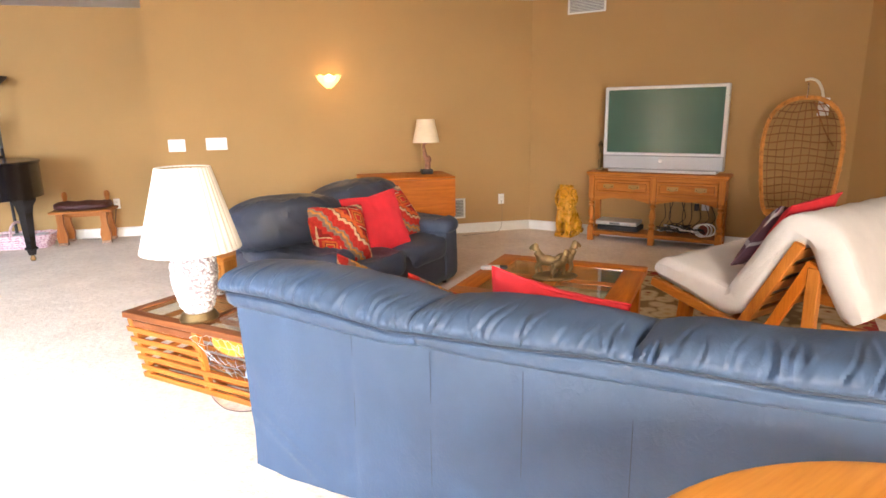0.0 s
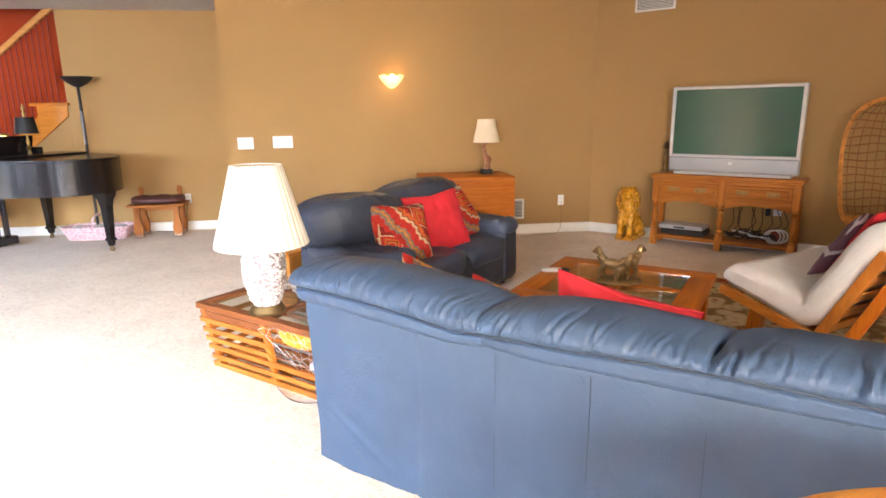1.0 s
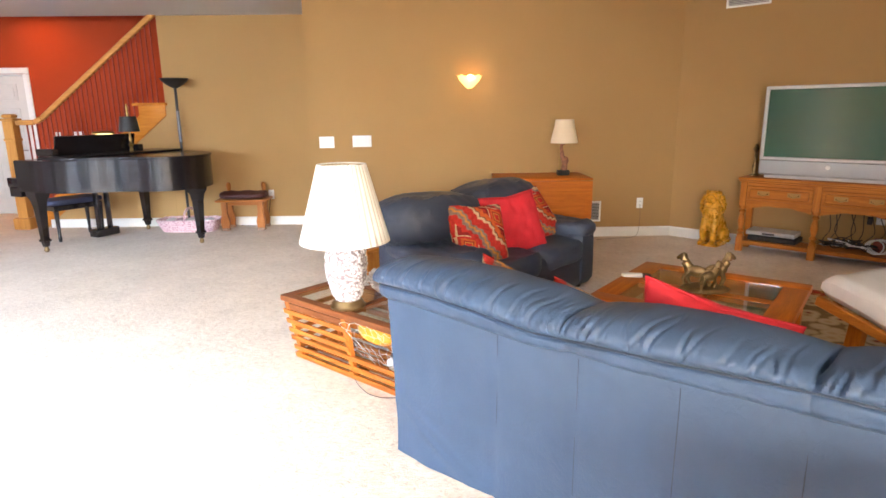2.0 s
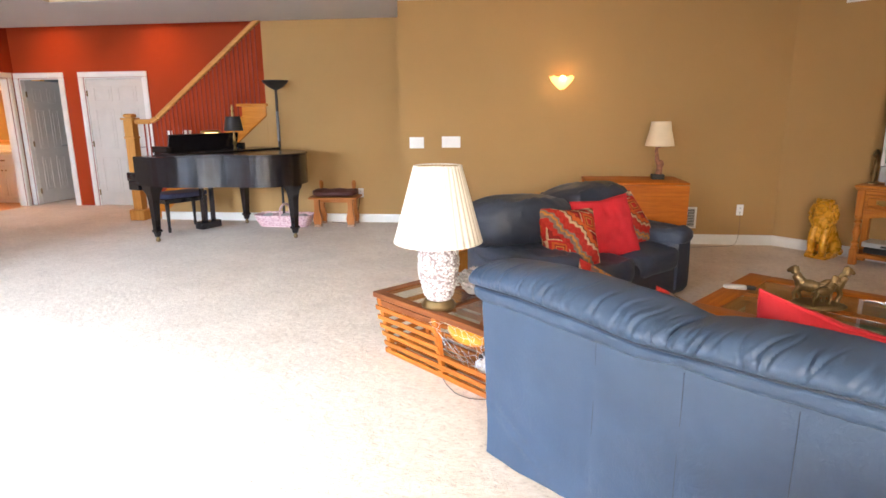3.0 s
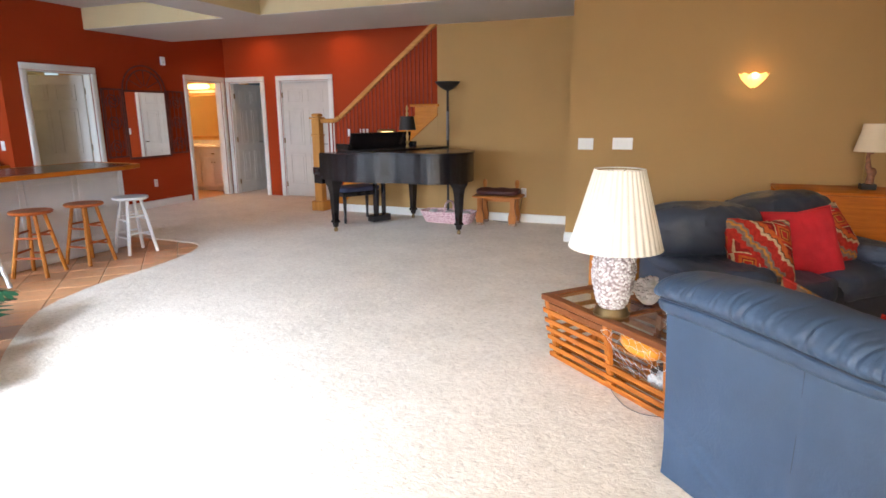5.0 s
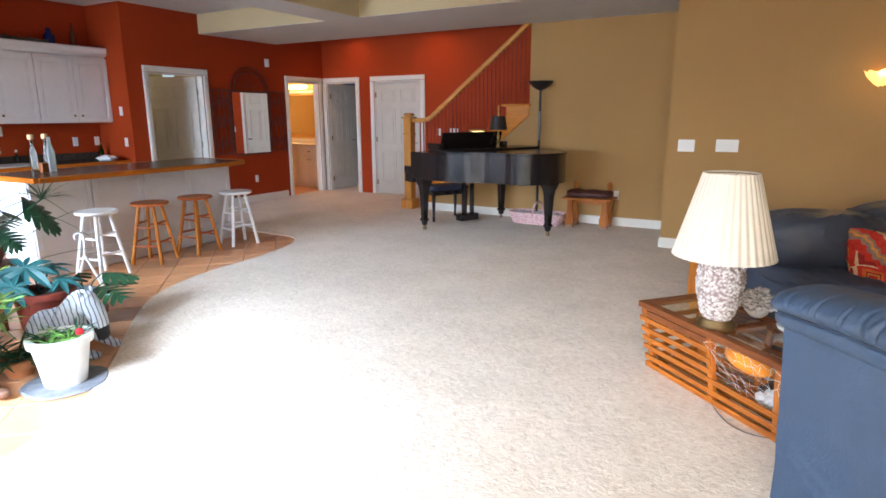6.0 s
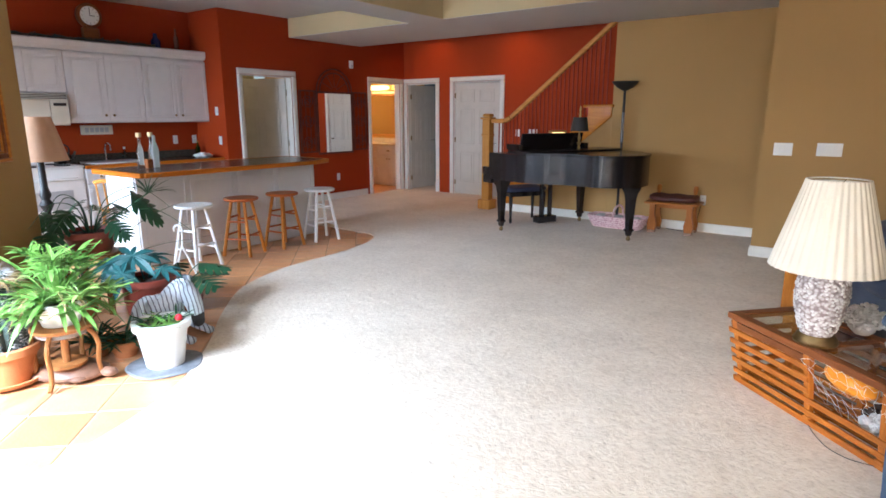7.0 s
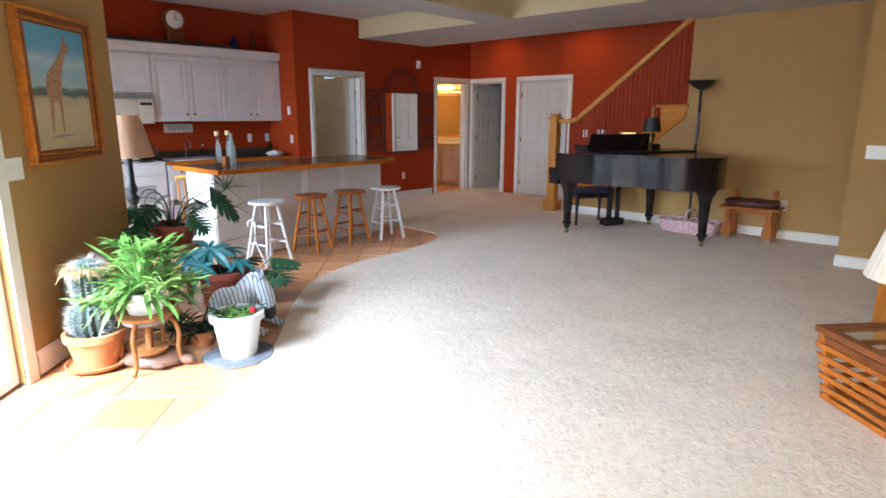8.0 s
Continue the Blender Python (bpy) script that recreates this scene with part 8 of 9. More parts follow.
def painted_canvas():
    m, nt, b = base_mat("painted_plain", 0.55)
    vec = coords(nt)
    sep = nt.nodes.new("ShaderNodeSeparateXYZ")
    nt.links.new(vec, sep.inputs[0])
    nz = noise_of(nt, vec, 6, 5)
    h = math_node(nt, "ADD", sep.outputs[2], math_node(nt, "MULTIPLY", math_node(nt, "SUBTRACT", nz, 0.5), 0.10))
    mr = nt.nodes.new("ShaderNodeMapRange")
    mr.inputs["From Min"].default_value = 1.24
    mr.inputs["From Max"].default_value = 1.97
    nt.links.new(h, mr.inputs[0])
    r = ramp(nt, [(0.0, (0.50, 0.40, 0.22)), (0.34, (0.58, 0.47, 0.27)), (0.41, (0.42, 0.38, 0.22)), (0.43, (0.09, 0.13, 0.11)), (0.47, (0.12, 0.18, 0.15)), (0.49, (0.40, 0.52, 0.54)), (0.60, (0.30, 0.48, 0.56)), (0.68, (0.44, 0.56, 0.60)), (0.78, (0.14, 0.36, 0.52)), (1.0, (0.10, 0.36, 0.52))])
    nt.links.new(mr.outputs[0], r.inputs[0])
    nt.links.new(r.outputs[0], b.inputs["Base Color"])
    bump_of(nt, b, noise_of(nt, vec, 60, 4), 0.3, 0.003)
    return m


PAINTED = painted_canvas()
picture()
plate("switch_plate", "white four gang switch plate by the patio door", "switch", Matrix.Translation((-4.24, PIC + 4.24, 1.155)) @ pose(0, 0, 0, 0, 0, 135), 0.19, 0.12, 4)


# ---- plants by the patio door ----
LEAFP = plain("pale_green_leaf", (0.27, 0.42, 0.10), 0.45, vary=0.4, scale=12, bump=0.1)
STANDWOOD = wood("brown_stand_wood", (0.20, 0.07, 0.02), (0.40, 0.17, 0.05), axis=2)
def strap_leaves(bm, n, length, width, up, droop, seed, base=(0, 0, 0), spread=0.03, seg=6, fold=0.25):
    """Arching narrow leaves from one crown."""
    random.seed(seed)
    for k in range(n):
        a = random.uniform(0, 2 * math.pi)
        ln = length * random.uniform(0.6, 1.1)
        el = up * random.uniform(0.35, 1.2)
        dr = droop * random.uniform(0.5, 1.3)
        d = Vector((math.cos(a), math.sin(a), 0))
        s = Vector((-math.sin(a), math.cos(a), 0))
        p = Vector(base) + d * random.uniform(0, spread)
        w0 = width * random.uniform(0.7, 1.15)
        tw = random.uniform(-0.4, 0.4)
        rows = []
        for q in range(seg + 1):
            f = q / seg
            c = p + d * ln * f * math.cos(el * (1 - f * 0.6)) + Vector((0, 0, ln * (math.sin(el) * f - dr * f * f)))
            w = w0 * (0.35 + 1.3 * f) * (1 - f) ** 0.55 + 0.0008
            ss = s * math.cos(tw * f) + Vector((0, 0, math.sin(tw * f)))
            rows.append((bm.verts.new(c - ss * w), bm.verts.new(c - Vector((0, 0, w * fold * 2))), bm.verts.new(c + ss * w)))
        for r0, r1 in zip(rows, rows[1:]):
            bm.faces.new((r0[0], r0[1], r1[1], r1[0]))
            bm.faces.new((r0[1], r0[2], r1[2], r1[1]))
    return bm


def lobed_leaf(size, lobes=7, depth=0.55, curl=0.25, seed=0):
    """A broad split leaf in its x-y plane, stalk at the origin, tip towards +y."""
    random.seed(seed)
    bm = bmesh.new()
    mid = [bm.verts.new((0, size * f, -curl * size * f * f)) for f in [q / lobes for q in range(lobes + 1)]]
    for side in (-1, 1):
        for k in range(lobes):
            f = (k + 0.5) / lobes
            w = size * 0.78 * math.sin(math.pi * (0.18 + 0.80 * f)) ** 0.7
            sag = curl * size
            root0, root1 = mid[k], mid[k + 1]
            ang = 0.25 + 0.75 * f
            tip = Vector((side * w * math.cos(ang * 0.9), size * f + w * math.sin(ang) * 0.75, -sag * f * f - 0.30 * w))
            g = size / lobes
            m0 = root0.co.lerp(tip, 0.50) + Vector((0, -g * 0.46, 0.02 * size))
            m1 = root1.co.lerp(tip, 0.50) + Vector((0, g * 0.24, 0.02 * size))
            e0 = root0.co.lerp(tip, 0.86) + Vector((side * g * 0.10, -g * 0.46, 0))
            e1 = root1.co.lerp(tip, 0.86) + Vector((0, g * 0.24, 0))
            v = [bm.verts.new(p) for p in (m0, m1, e0, e1, tip)]
            q = [(root0, v[0], v[1], root1), (v[0], v[2], v[3], v[1]), (v[2], v[4], v[3])]
            for f_ in q:
                bm.faces.new(f_ if side > 0 else f_[::-1])
    return bm


def pot(parent, r0, r1, h, material, rim=0.02, z=0.0, name="pot"):
    prof = [(r0, z), (r1 * 0.97, z + h - 0.045), (r1 + rim * 0.5, z + h - 0.043), (r1 + rim * 0.6, z + h - 0.004), (r1 + rim * 0.3, z + h), (r1 - 0.012, z + h), (r1 - 0.02, z + h - 0.03)]
    part(name, lathe(bmesh.new(), prof, 36, caps=True), material, parent)
    part("soil", lathe(bmesh.new(), [(r1 - 0.015, z + h - 0.034), (r1 - 0.02, z + h - 0.026), (r1 * 0.4, z + h - 0.02)], 24), SOIL, parent)


def cactus():
    ca = thing("cactus", "spiny grey cactus in a terracotta pot", "cactus", at(-4.13, 0.88, 0))
    part("saucer", lathe(bmesh.new(), [(0.14, 0.0), (0.165, 0.012), (0.175, 0.032), (0.165, 0.032), (0.15, 0.016)], 32), TERRA, ca)
    pot(ca, 0.115, 0.155, 0.20, TERRA, z=0.017)
    prof = [(0.08, 0.19), (0.105, 0.23), (0.112, 0.29), (0.10, 0.345), (0.07, 0.385), (0.068, 0.43), (0.075, 0.49), (0.074, 0.56), (0.058, 0.615), (0.025, 0.64)]
    part("stem", lathe(bmesh.new(), prof, 64, wobble=lambda a, z: 1 + 0.09 * math.cos(16 * a)), CACTUS, ca)
    random.seed(2)
    bm = bmesh.new()
    rs, zs = [p[0] for p in prof], [p[1] for p in prof]
    for k in range(16):
        a = 2 * math.pi * k / 16
        for q in range(22):
            z = 0.21 + 0.41 * q / 21
            r = float(np.interp(z, zs, rs)) * 1.08
            c = Vector((r * math.cos(a), r * math.sin(a), z))
            for w in range(6):
                d = Vector((math.cos(a + random.uniform(-0.9, 0.9)), math.sin(a + random.uniform(-0.9, 0.9)), random.uniform(-0.5, 0.8)))
                t = c + d * random.uniform(0.02, 0.05)
                s = Vector((0, 0, 0.0013))
                o = Vector((-math.sin(a), math.cos(a), 0)) * 0.0012
                v = [bm.verts.new(p) for p in (c + s, c - s + o, c - s - o, t)]
                bm.faces.new((v[0], v[1], v[3]))
                bm.faces.new((v[1], v[2], v[3]))
                bm.faces.new((v[2], v[0], v[3]))
    for q in range(420):
        a, r = random.uniform(0, 6.283), random.uniform(0, 0.075)
        c = Vector((r * math.cos(a), r * math.sin(a), 0.64 - r * 1.2))
        t = c + Vector((math.cos(a) * random.uniform(0.02, 0.09), math.sin(a) * random.uniform(0.02, 0.09), random.uniform(0.01, 0.06)))
        v = [bm.verts.new(p) for p in (c + Vector((0.0015, 0, 0)), c - Vector((0.0015, 0, 0)), t)]
        bm.faces.new(v)
    tagged(part("spine_cover", bm, SPINE, ca, "dense pale spines"), kind="stuff")
    bm = bmesh.new()
    strap_leaves(bm, 420, 0.10, 0.003, 0.75, 0.75, 8, (0, 0, 0.585), 0.085, 4)
    part("dry_crown", bm, LEAFY, ca, "dry tan tuft on the crown")


cactus()


def spider_plant():
    # stand
    stn = thing("plant_stand", "round wooden plant stand with curved legs", "plant stand", at(-3.92, 1.10, 0, 20))
    part("top", lathe(bmesh.new(), [(0.142, 0.295), (0.154, 0.302), (0.154, 0.318), (0.142, 0.325)], 36), STANDWOOD, stn)
    part("inner_disc", lathe(bmesh.new(), [(0.12, 0.265), (0.13, 0.272), (0.13, 0.294)], 32), plain("grey_stand_disc", (0.25, 0.22, 0.20), 0.6), stn)
    for k in range(4):
        a = math.pi / 2 * k + 0.4
        c, s = math.cos(a), math.sin(a)
        pts = curve_points([(0.12 * c, 0.12 * s, 0.30), (0.158 * c, 0.158 * s, 0.26), (0.178 * c, 0.178 * s, 0.20), (0.168 * c, 0.168 * s, 0.11), (0.178 * c, 0.178 * s, 0.04), (0.205 * c, 0.205 * s, 0.008)], 6)
        part("leg", tube(bmesh.new(), pts, 0.013, 8), STANDWOOD, stn)
    part("column", lathe(bmesh.new(), [(0.018, 0.03), (0.022, 0.15), (0.018, 0.27)], 12), STANDWOOD, stn)
    part("stretcher_disc", lathe(bmesh.new(), [(0.10, 0.085), (0.10, 0.10)], 24), STANDWOOD, stn)
    sp = thing("spider_plant", "lush bright green spider plant in a white pot", "plant", at(-3.92, 1.10, 0.326))
    pot(sp, 0.09, 0.12, 0.13, WHITEPL)
    for k, (n, ln, w, up, dr, z) in enumerate(((46, 0.28, 0.0165, 1.0, 0.55, 0.14), (36, 0.30, 0.0165, 0.6, 0.9, 0.12), (36, 0.28, 0.017, 1.3, 0.25, 0.16))):
        bm = bmesh.new()
        strap_leaves(bm, n, ln, w, up, dr, 30 + k, (0, 0, z), 0.09, 6, 0.15)
        part("foliage", bm, LEAF, sp)
    random.seed(77)
    for k in range(30):
        a = 2 * math.pi * k * 0.382 + random.uniform(-0.2, 0.2)
        z = random.uniform(0.06, 0.40)
        r = random.uniform(0.18, 0.30) if z < 0.27 else random.uniform(0.04, 0.17)
        bm = bmesh.new()
        strap_leaves(bm, 13, 0.145, 0.014, 0.8, 0.45, 100 + k, (r * math.cos(a), r * math.sin(a), z), 0.012, 5, 0.15)
        tube(bm, curve_points([(0.02 * math.cos(a), 0.02 * math.sin(a), 0.12), (r * 0.6 * math.cos(a), r * 0.6 * math.sin(a), max(0.2, z + 0.06)), (r * math.cos(a), r * math.sin(a), z)], 4), 0.003, 5)
        part("plantlet", bm, LEAF if k % 4 else LEAFP, sp)
    bm = bmesh.new()
    strap_leaves(bm, 40, 0.16, 0.005, 0.2, 1.2, 55, (0.02, -0.02, 0.2), 0.10)
    part("dry_leaves", bm, LEAFY, sp, "dry tan leaves among the green")


spider_plant()

tu = finish("carved_turtle", ball(bmesh.new(), (0, 0, 0.0), 0.15, 20, (1.25, 0.85, 0.42)), plain("carved_dark_wood", (0.20, 0.10, 0.06), 0.5, vary=0.4, scale=14))
bm = bmesh.new()
lathe(bm, [(0.17, 0.012), (0.16, 0.035), (0.12, 0.065), (0.05, 0.085)], 28, wobble=lambda a, z: 1 + 0.18 * math.cos(2 * a))
for a in (0.7, 2.4, 3.9, 5.5):
    ball(bm, (0.15 * math.cos(a), 0.13 * math.sin(a), 0.02), 0.045, 10, (1.2, 1, 0.45))
ball(bm, (0.23, 0, 0.03), 0.04, 10, (1.3, 0.9, 0.7))
old = tu.data
bm.to_mesh(tu.data)
bm.free()
tu.data.shade_smooth()
tu.matrix_world = at(-3.96, 1.13, 0.0, 30)
tagged(tu, "carved wooden turtle under the plant stand", "carving")


def white_pot_plant():
    sl = finish("slate_disc", lathe(bmesh.new(), [(0.205, 0.0), (0.215, 0.006), (0.205, 0.014)], 36, wobble=lambda a, z: 1 + 0.03 * math.sin(5 * a)), SLATE)
    sl.matrix_world = at(-3.68, 1.53, -0.010)
    tagged(sl, "round grey slate disc on the tiles", "slate")
    wp = thing("potted_succulent", "succulents with a red bloom in a white pot", "plant", at(-3.68, 1.53, 0.004))
    pot(wp, 0.105, 0.145, 0.27, WHITEPL, rim=0.03)
    for k in range(5):
        bm = bmesh.new()
        strap_leaves(bm, 18, 0.11, 0.010, 0.9, 0.4, 200 + k, (0.08 * math.cos(k * 1.3), 0.08 * math.sin(k * 1.3), 0.245), 0.02, 5)
        part("foliage", bm, LEAFD if k % 2 else LEAF, wp)
    part("bloom", ball(bmesh.new(), (0.09, 0.06, 0.285), 0.022, 10), REDVEL, wp, "small red bloom")
    bm = bmesh.new()
    strap_leaves(bm, 14, 0.10, 0.004, 0.6, 0.6, 240, (-0.09, -0.03, 0.25), 0.03, 4)
    part("dry_leaves", bm, LEAFY, wp)


white_pot_plant()


def zebra():
    """A resting striped beast with an arched neck and bowed head, one glazed casting."""
    bm = bmesh.new()
    ball(bm, (0, 0, 0.20), 0.15, 26, (1.35, 0.75, 1.0))
    ball(bm, (-0.15, 0, 0.17), 0.14, 20, (1.0, 0.88, 1.1))
    tube(bm, curve_points([(0.06, 0, 0.24), (0.15, 0, 0.34), (0.23, 0, 0.385), (0.28, 0, 0.375)], 5), 0.115, 18, r2=0.078)
    tube(bm, curve_points([(0.26, 0, 0.385), (0.325, 0, 0.32), (0.36, 0, 0.22), (0.372, 0, 0.16)], 5), 0.078, 16, r2=0.044)
    ball(bm, (0.375, 0, 0.15), 0.046, 14, (1.0, 1.0, 1.0))
    for y in (-0.05, 0.05):
        ball(bm, (0.25, y, 0.455), 0.024, 10, (0.7, 0.6, 1.9))
        ball(bm, (0.330, y * 1.05, 0.335), 0.014, 8)
        tube(bm, curve_points([(0.10, y * 1.6, 0.15), (0.24, y * 2.0, 0.07), (0.36, y * 1.9, 0.035)], 4), 0.042, 12, r2=0.028)
        ball(bm, (0.38, y * 1.9, 0.03), 0.034, 10, (1.3, 1, 0.85))
        ball(bm, (-0.10, y * 2.0, 0.07), 0.075, 12, (1.5, 0.7, 0.95))
    # upright mane in tufts
    for k in range(12):
        f = k / 11
        ball(bm, (0.02 + 0.23 * f, 0, 0.345 + 0.115 * math.sin(f * 1.7)), 0.024, 8, (0.9, 0.45, 1.25))
    tube(bm, curve_points([(-0.27, 0, 0.22), (-0.33, 0.02, 0.14), (-0.30, 0.05, 0.05)], 4), 0.016, 8, r2=0.022)
    ob = finish("zebra_statue", bm, ZEBRA, mats=(BLACK,))
    for p in ob.data.polygons:
        if p.center.x > 0.345 and p.center.z < 0.215 and abs(p.center.y) < 0.06 and p.center.z > 0.09:
            p.material_index = 1
    low = min(v.co.z for v in ob.data.vertices)
    ob.matrix_world = Matrix.Translation((-4.14, 1.775, -0.010 - low * 0.84)) @ pose(0, 0, 0, 0, 0, 26) @ Matrix.Diagonal((0.70, 1.08, 0.84, 1))
    tagged(ob, "striped lying zebra statue among the pots", "statue")


zebra()


def leafy(label, category, m, pot_args, leaves, stalk_h, size, material, seed, name, spread=0.35, lobes=5):
    pl = thing(name, label, category, m)
    r0, r1, h, pm = pot_args
    pot(pl, r0, r1, h, pm)
    random.seed(seed)
    for k in range(leaves):
        a = 2 * math.pi * k / leaves + random.uniform(-0.3, 0.3)
        r = spread * random.uniform(0.45, 1.0)
        z = h + stalk_h * random.uniform(0.45, 1.0)
        tip = Vector((r * math.cos(a), r * math.sin(a), z))
        s = size * random.uniform(0.75, 1.15)
        lf = part("leaf", lobed_leaf(s, lobes, 0.6, random.uniform(0.15, 0.45), seed + k), material, pl)
        lf.matrix_basis = Matrix.Translation(tip) @ pose(0, 0, 0, random.uniform(-35, 5), random.uniform(-20, 20), math.degrees(a) - 90 + random.uniform(-30, 30))
        part("stalk", tube(bmesh.new(), curve_points([(0.02 * math.cos(a), 0.02 * math.sin(a), h - 0.03), (r * 0.35 * math.cos(a), r * 0.35 * math.sin(a), h + (z - h) * 0.65), tuple(tip)], 5), 0.006, 6, r2=0.004), material, pl)
    return pl


TBX, TBY = -5.05, 1.76
tb = thing("plant_table", "low dark table holding potted plants", "table", at(TBX, TBY, 0, 45))
part("tabletop", bx(-0.17, 0.17, -0.17, 0.17, 0.42, 0.445, bevel=0.005), WALNUT_X, tb)
for x in (-0.14, 0.14):
    for y in (-0.14, 0.14):
        part("leg", bx(x - 0.018, x + 0.018, y - 0.018, y + 0.018, 0.0, 0.419, bevel=0.003), WALNUT_Y, tb)
ph = thing("philodendron", "split leaf philodendron in a brown clay pot", "plant", at(TBX, TBY, 0.446))
pot(ph, 0.12, 0.18, 0.17, REDPOT)
# leaf base, size, heading and pitch of each leaf
for k, (x, y, z, size, head, pitch) in enumerate(((0.16, -0.30, 0.20, 0.27, 215, -28), (0.02, -0.14, 0.33, 0.25, 200, -35), (-0.02, 0.05, 0.35, 0.17, 60, -10), (0.10, 0.12, 0.36, 0.16, 20, -6), (0.17, 0.24, 0.42, 0.34, -25, -34), (-0.20, 0.02, 0.36, 0.24, 120, -25), (-0.10, -0.22, 0.30, 0.22, 170, -20), (0.20, 0.05, 0.24, 0.20, -60, -30), (-0.12, 0.24, 0.30, 0.22, 70, -25))):
    lf = part("leaf", lobed_leaf(size * 0.82, 6, 0.6, 0.30, 300 + k), LEAFD, ph)
    lf.matrix_basis = Matrix.Translation((x, y, z)) @ pose(0, 0, 0, pitch, 26 * math.cos(radians(head + 23)), head)
    part("stalk", tube(bmesh.new(), curve_points([(x * 0.1, y * 0.1, 0.14), (x * 0.45, y * 0.45, z * 0.8), (x, y, z)], 5), 0.006, 6, r2=0.004), LEAFD, ph)
# long thin grassy fronds in the same pot
random.seed(41)
for k in range(7):
    a = math.radians((-52 if k < 5 else 62) + random.uniform(-16, 16))
    ln, top = random.uniform(0.50, 0.80), random.uniform(0.30, 0.52)
    c, q = math.cos(a), math.sin(a)
    pts = curve_points([(0.03 * c, 0.03 * q, 0.17), (0.22 * ln * c, 0.22 * ln * q, top * 0.85), (0.62 * ln * c, 0.62 * ln * q, top), (ln * c, ln * q, top - random.uniform(0.05, 0.22))], 6)
    part("frond", tube(bmesh.new(), pts, 0.005, 5, r2=0.0015), LEAFD, ph)
bm = bmesh.new()
strap_leaves(bm, 34, 0.20, 0.006, 0.9, 0.3, 61, (0.27, 0.32, 0.43), 0.02, 5, 0.15)
tube(bm, [(0.02, 0.02, 0.16), (0.27, 0.32, 0.43)], 0.006, 6)
part("spiky_crown", bm, LEAFD, ph)


def star_leaf(size, n, seed):
    """A hand-shaped leaf: long pointed fingers round the stalk in the x-y plane, drooping at their tips."""
    random.seed(seed)
    bm = bmesh.new()
    for k in range(n):
        a = radians(-150 + 300 * k / (n - 1) + random.uniform(-6, 6))
        d, e = Vector((math.sin(a), math.cos(a), 0)), Vector((math.cos(a), -math.sin(a), 0))
        ln = size * (0.62 + 0.38 * math.cos(a * 0.6)) * random.uniform(0.85, 1.1)
        rows = []
        for f, w in ((0.0, 0.03), (0.22, 0.10), (0.45, 0.155), (0.68, 0.13), (0.88, 0.06), (1.0, 0.004)):
            c = d * ln * f + Vector((0, 0, -0.30 * ln * f * f))
            up = Vector((0, 0, 0.06 * ln * w / 0.15))
            rows.append([bm.verts.new(c - e * ln * w + up), bm.verts.new(c), bm.verts.new(c + e * ln * w + up)])
        for r0, r1 in zip(rows, rows[1:]):
            bm.faces.new((r0[0], r0[1], r1[1], r1[0]))
            bm.faces.new((r0[1], r0[2], r1[2], r1[1]))
    return bm


bl = thing("broadleaf_plant", "blue green hand-leaved plant in a red pot", "plant", at(-4.48, 1.86, -0.010))
pot(bl, 0.13, 0.175, 0.34, REDPOT)
for k, (x, y, z, size, head, pitch) in enumerate(((-0.05, -0.06, 0.49, 0.24, 205, 38), (-0.20, -0.14, 0.43, 0.19, 200, 25), (-0.10, 0.10, 0.45, 0.18, 60, 10), (0.03, -0.18, 0.40, 0.17, 190, 55), (0.10, 0.06, 0.40, 0.15, -40, 15))):
    lf = part("leaf", star_leaf(size, 8, 330 + k), LEAFB, bl)
    lf.matrix_basis = Matrix.Translation((x, y, z)) @ pose(0, 0, 0, 0, 0, 0) @ Matrix.Rotation(radians(pitch), 4, Vector((0.66, 0.75, 0))) @ pose(0, 0, 0, 0, 0, head)
    part("stalk", tube(bmesh.new(), curve_points([(x * 0.2, y * 0.2, 0.30), (x * 0.6, y * 0.6, z * 0.9), (x, y, z)], 5), 0.007, 6, r2=0.004), LEAFB, bl)
leafy("dark glossy split leaves beside the zebra", "plant", at(-4.50, 2.13, -0.010), (0.09, 0.12, 0.13, REDPOT), 7, 0.24, 0.20, LEAFD, 350, "monstera_plant", 0.15)


def aloe(m, seed, label, n=34, ln=0.22):
    al = thing("aloe", label, "plant", m)
    pot(al, 0.06, 0.085, 0.10, TERRA)
    bm = bmesh.new()
    strap_leaves(bm, n, ln, 0.011, 0.9, 0.5, seed, (0, 0, 0.08), 0.04, 6, 0.5)
    part("foliage", bm, LEAFD, al)


aloe(at(-4.02, 1.46, -0.010), 400, "spiky green aloe in a small clay pot")
aloe(at(-4.16, 1.36, -0.010), 410, "trailing green plant in a small clay pot", 40, 0.26)


def grassy_plant():
    g2 = thing("grassy_plant", "wispy long leaved plant near the wall", "plant", at(-5.0, 1.62, -0.010))
    pot(g2, 0.08, 0.11, 0.14, TERRA)
    bm = bmesh.new()
    strap_leaves(bm, 30, 1.0, 0.008, 1.15, 0.62, 520, (0, 0, 0.12), 0.04, 9)
    part("foliage", bm, LEAFD, g2)


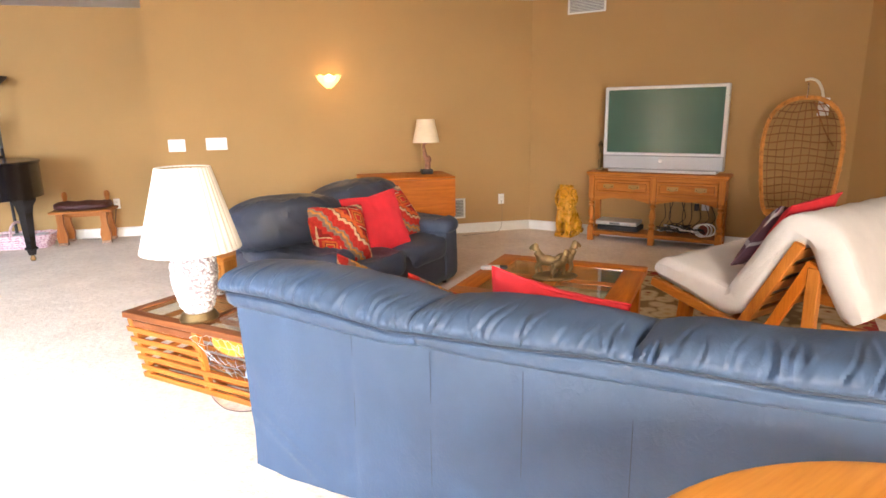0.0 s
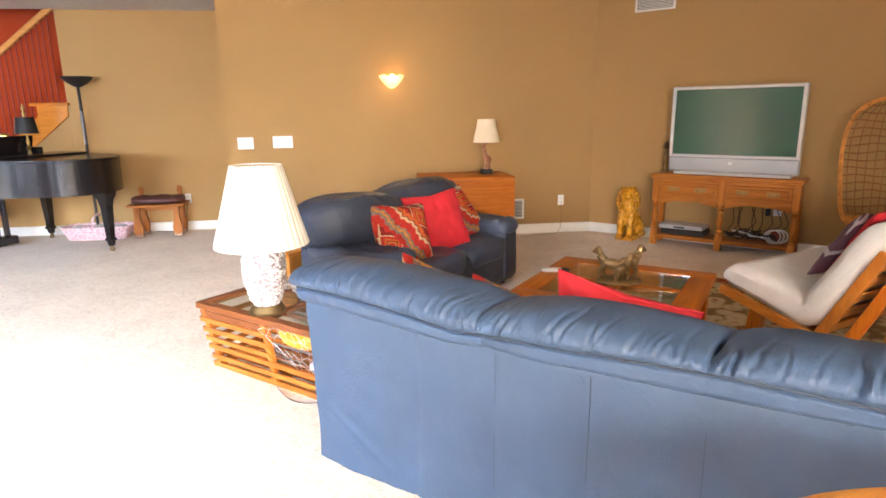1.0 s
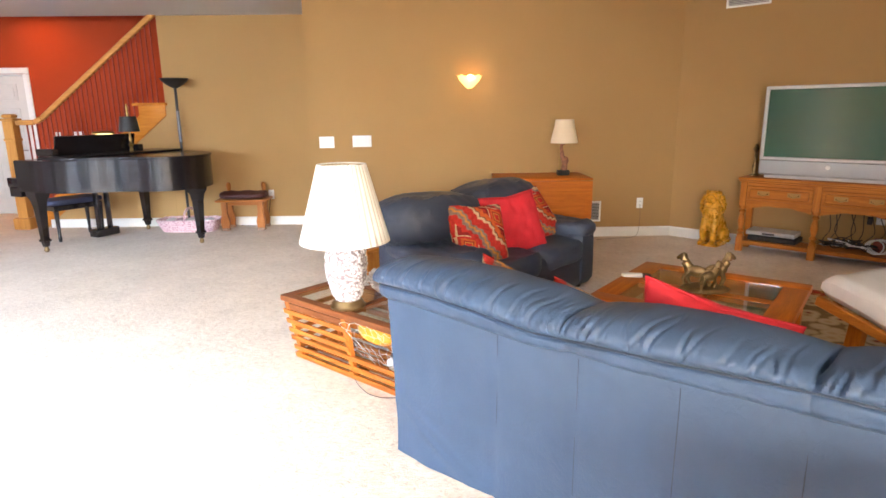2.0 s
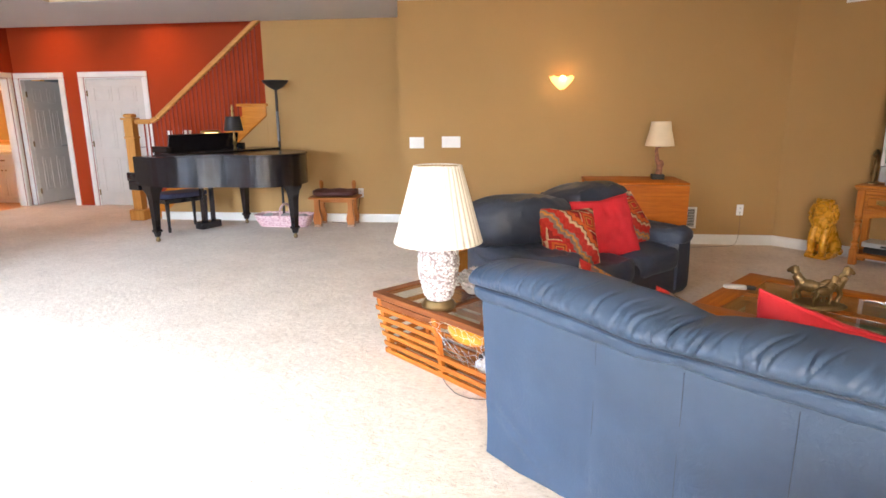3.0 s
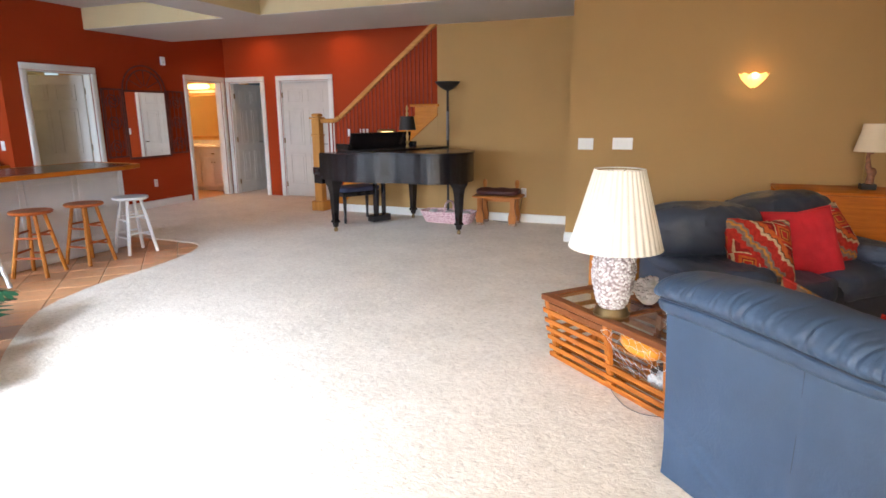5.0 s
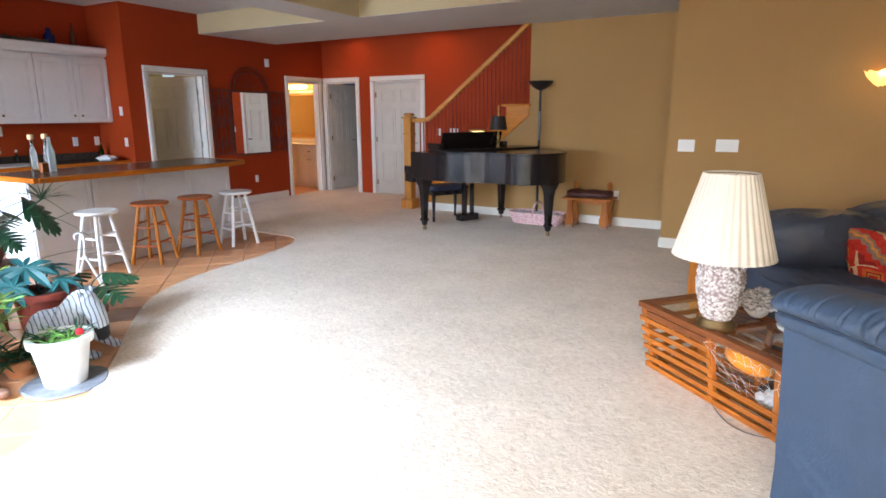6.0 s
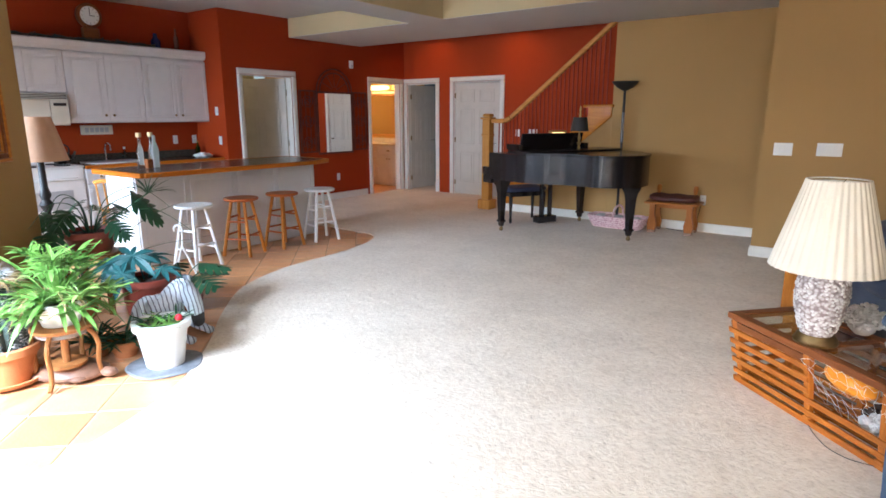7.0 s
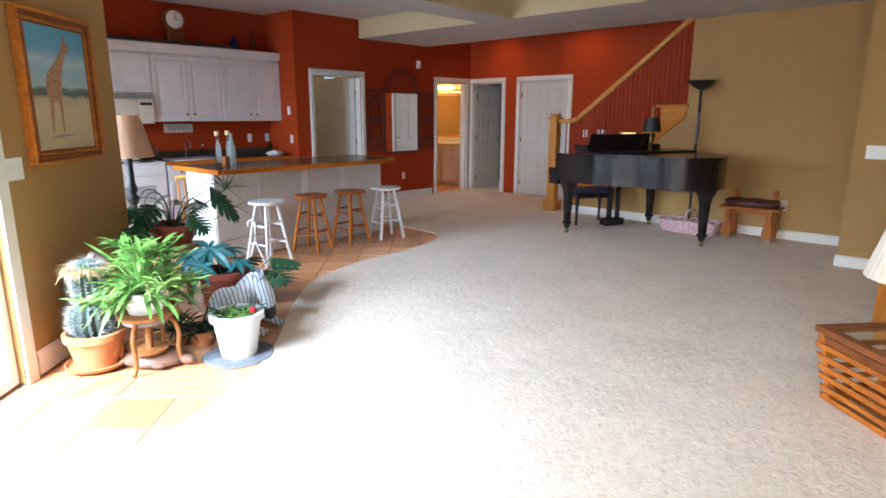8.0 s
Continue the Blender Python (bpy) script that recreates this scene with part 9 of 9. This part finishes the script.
grassy_plant()
hk = thing("white_hook_stand", "white bent hook stand beside the plants", "plant hook", at(-5.50, 2.70, -0.010, 45) @ Matrix.Scale(0.88, 4))
part("hook", tube(bmesh.new(), curve_points([(-0.06, 0, 0.47), (-0.065, 0, 0.51), (-0.025, 0, 0.535), (0.012, 0, 0.51), (0.012, 0, 0.44), (0.0, 0, 0.28)], 6), 0.013, 8), WHITEPL, hk)
part("leg", tube(bmesh.new(), [(0.0, 0, 0.32), (-0.10, 0.02, 0.0)], 0.013, 8), WHITEPL, hk)
part("leg", tube(bmesh.new(), [(0.0, 0, 0.32), (0.13, -0.03, 0.0)], 0.013, 8), WHITEPL, hk)
wb = thing("grey_planter", "low grey planter behind the pots", "planter", at(-5.02, 2.28, -0.010))
part("bowl", lathe(bmesh.new(), [(0.16, 0), (0.20, 0.10), (0.21, 0.12), (0.195, 0.12), (0.18, 0.09)], 32), SLATE, wb)
bm = bmesh.new()
strap_leaves(bm, 26, 0.18, 0.006, 1.1, 0.3, 540, (0, 0, 0.08), 0.12)
part("foliage", bm, LEAFD, wb)


# ---- floor tiles ----
def tiles():
    bm = bmesh.new()
    s = 0.311
    box(bm, -s / 2, s / 2, -s / 2, s / 2, -0.012, 0.0, bevel=0.004)
    me = bpy.data.meshes.new("tile")
    bmesh.ops.recalc_face_normals(bm, faces=bm.faces[:])
    bm.to_mesh(me)
    bm.free()
    me.materials.append(TILE)
    edge = [(p.x, p.y) for p in TILE_EDGE]
    random.seed(9)

    def near(x, y):
        """inside the tiled area, or a little under the carpet's edge"""
        if y > 5.35 or x < -8.6 or y < -0.4:
            return False
        if x + y < PIC - 0.15:
            return x < -5.2 and y > 1.3
        if x < -8.3 and y > 5.0:
            return False
        lim = np.interp(y, [q[1] for q in edge[::-1]], [q[0] for q in edge[::-1]])
        return x < lim + 0.10
    pitch = 0.318
    count = 0
    for i in range(-40, 40):
        for j in range(-40, 40):
            u, v = i * pitch, j * pitch
            x, y = -5.2 + (u - v) * 2 ** -0.5, 2.6 + (u + v) * 2 ** -0.5
            if not near(x, y):
                continue
            if -8.9 < x < -6.7 and y < 4.9 and x < -8.3:
                continue
            t = new("tile", me)
            t.parent = sub
            t.matrix_basis = Matrix.Translation((x, y, -0.010 + random.uniform(-0.0012, 0.0008))) @ pose(0, 0, 0, 0, 0, 45 + random.uniform(-0.4, 0.4))
            count += 1
    return count


tiles()
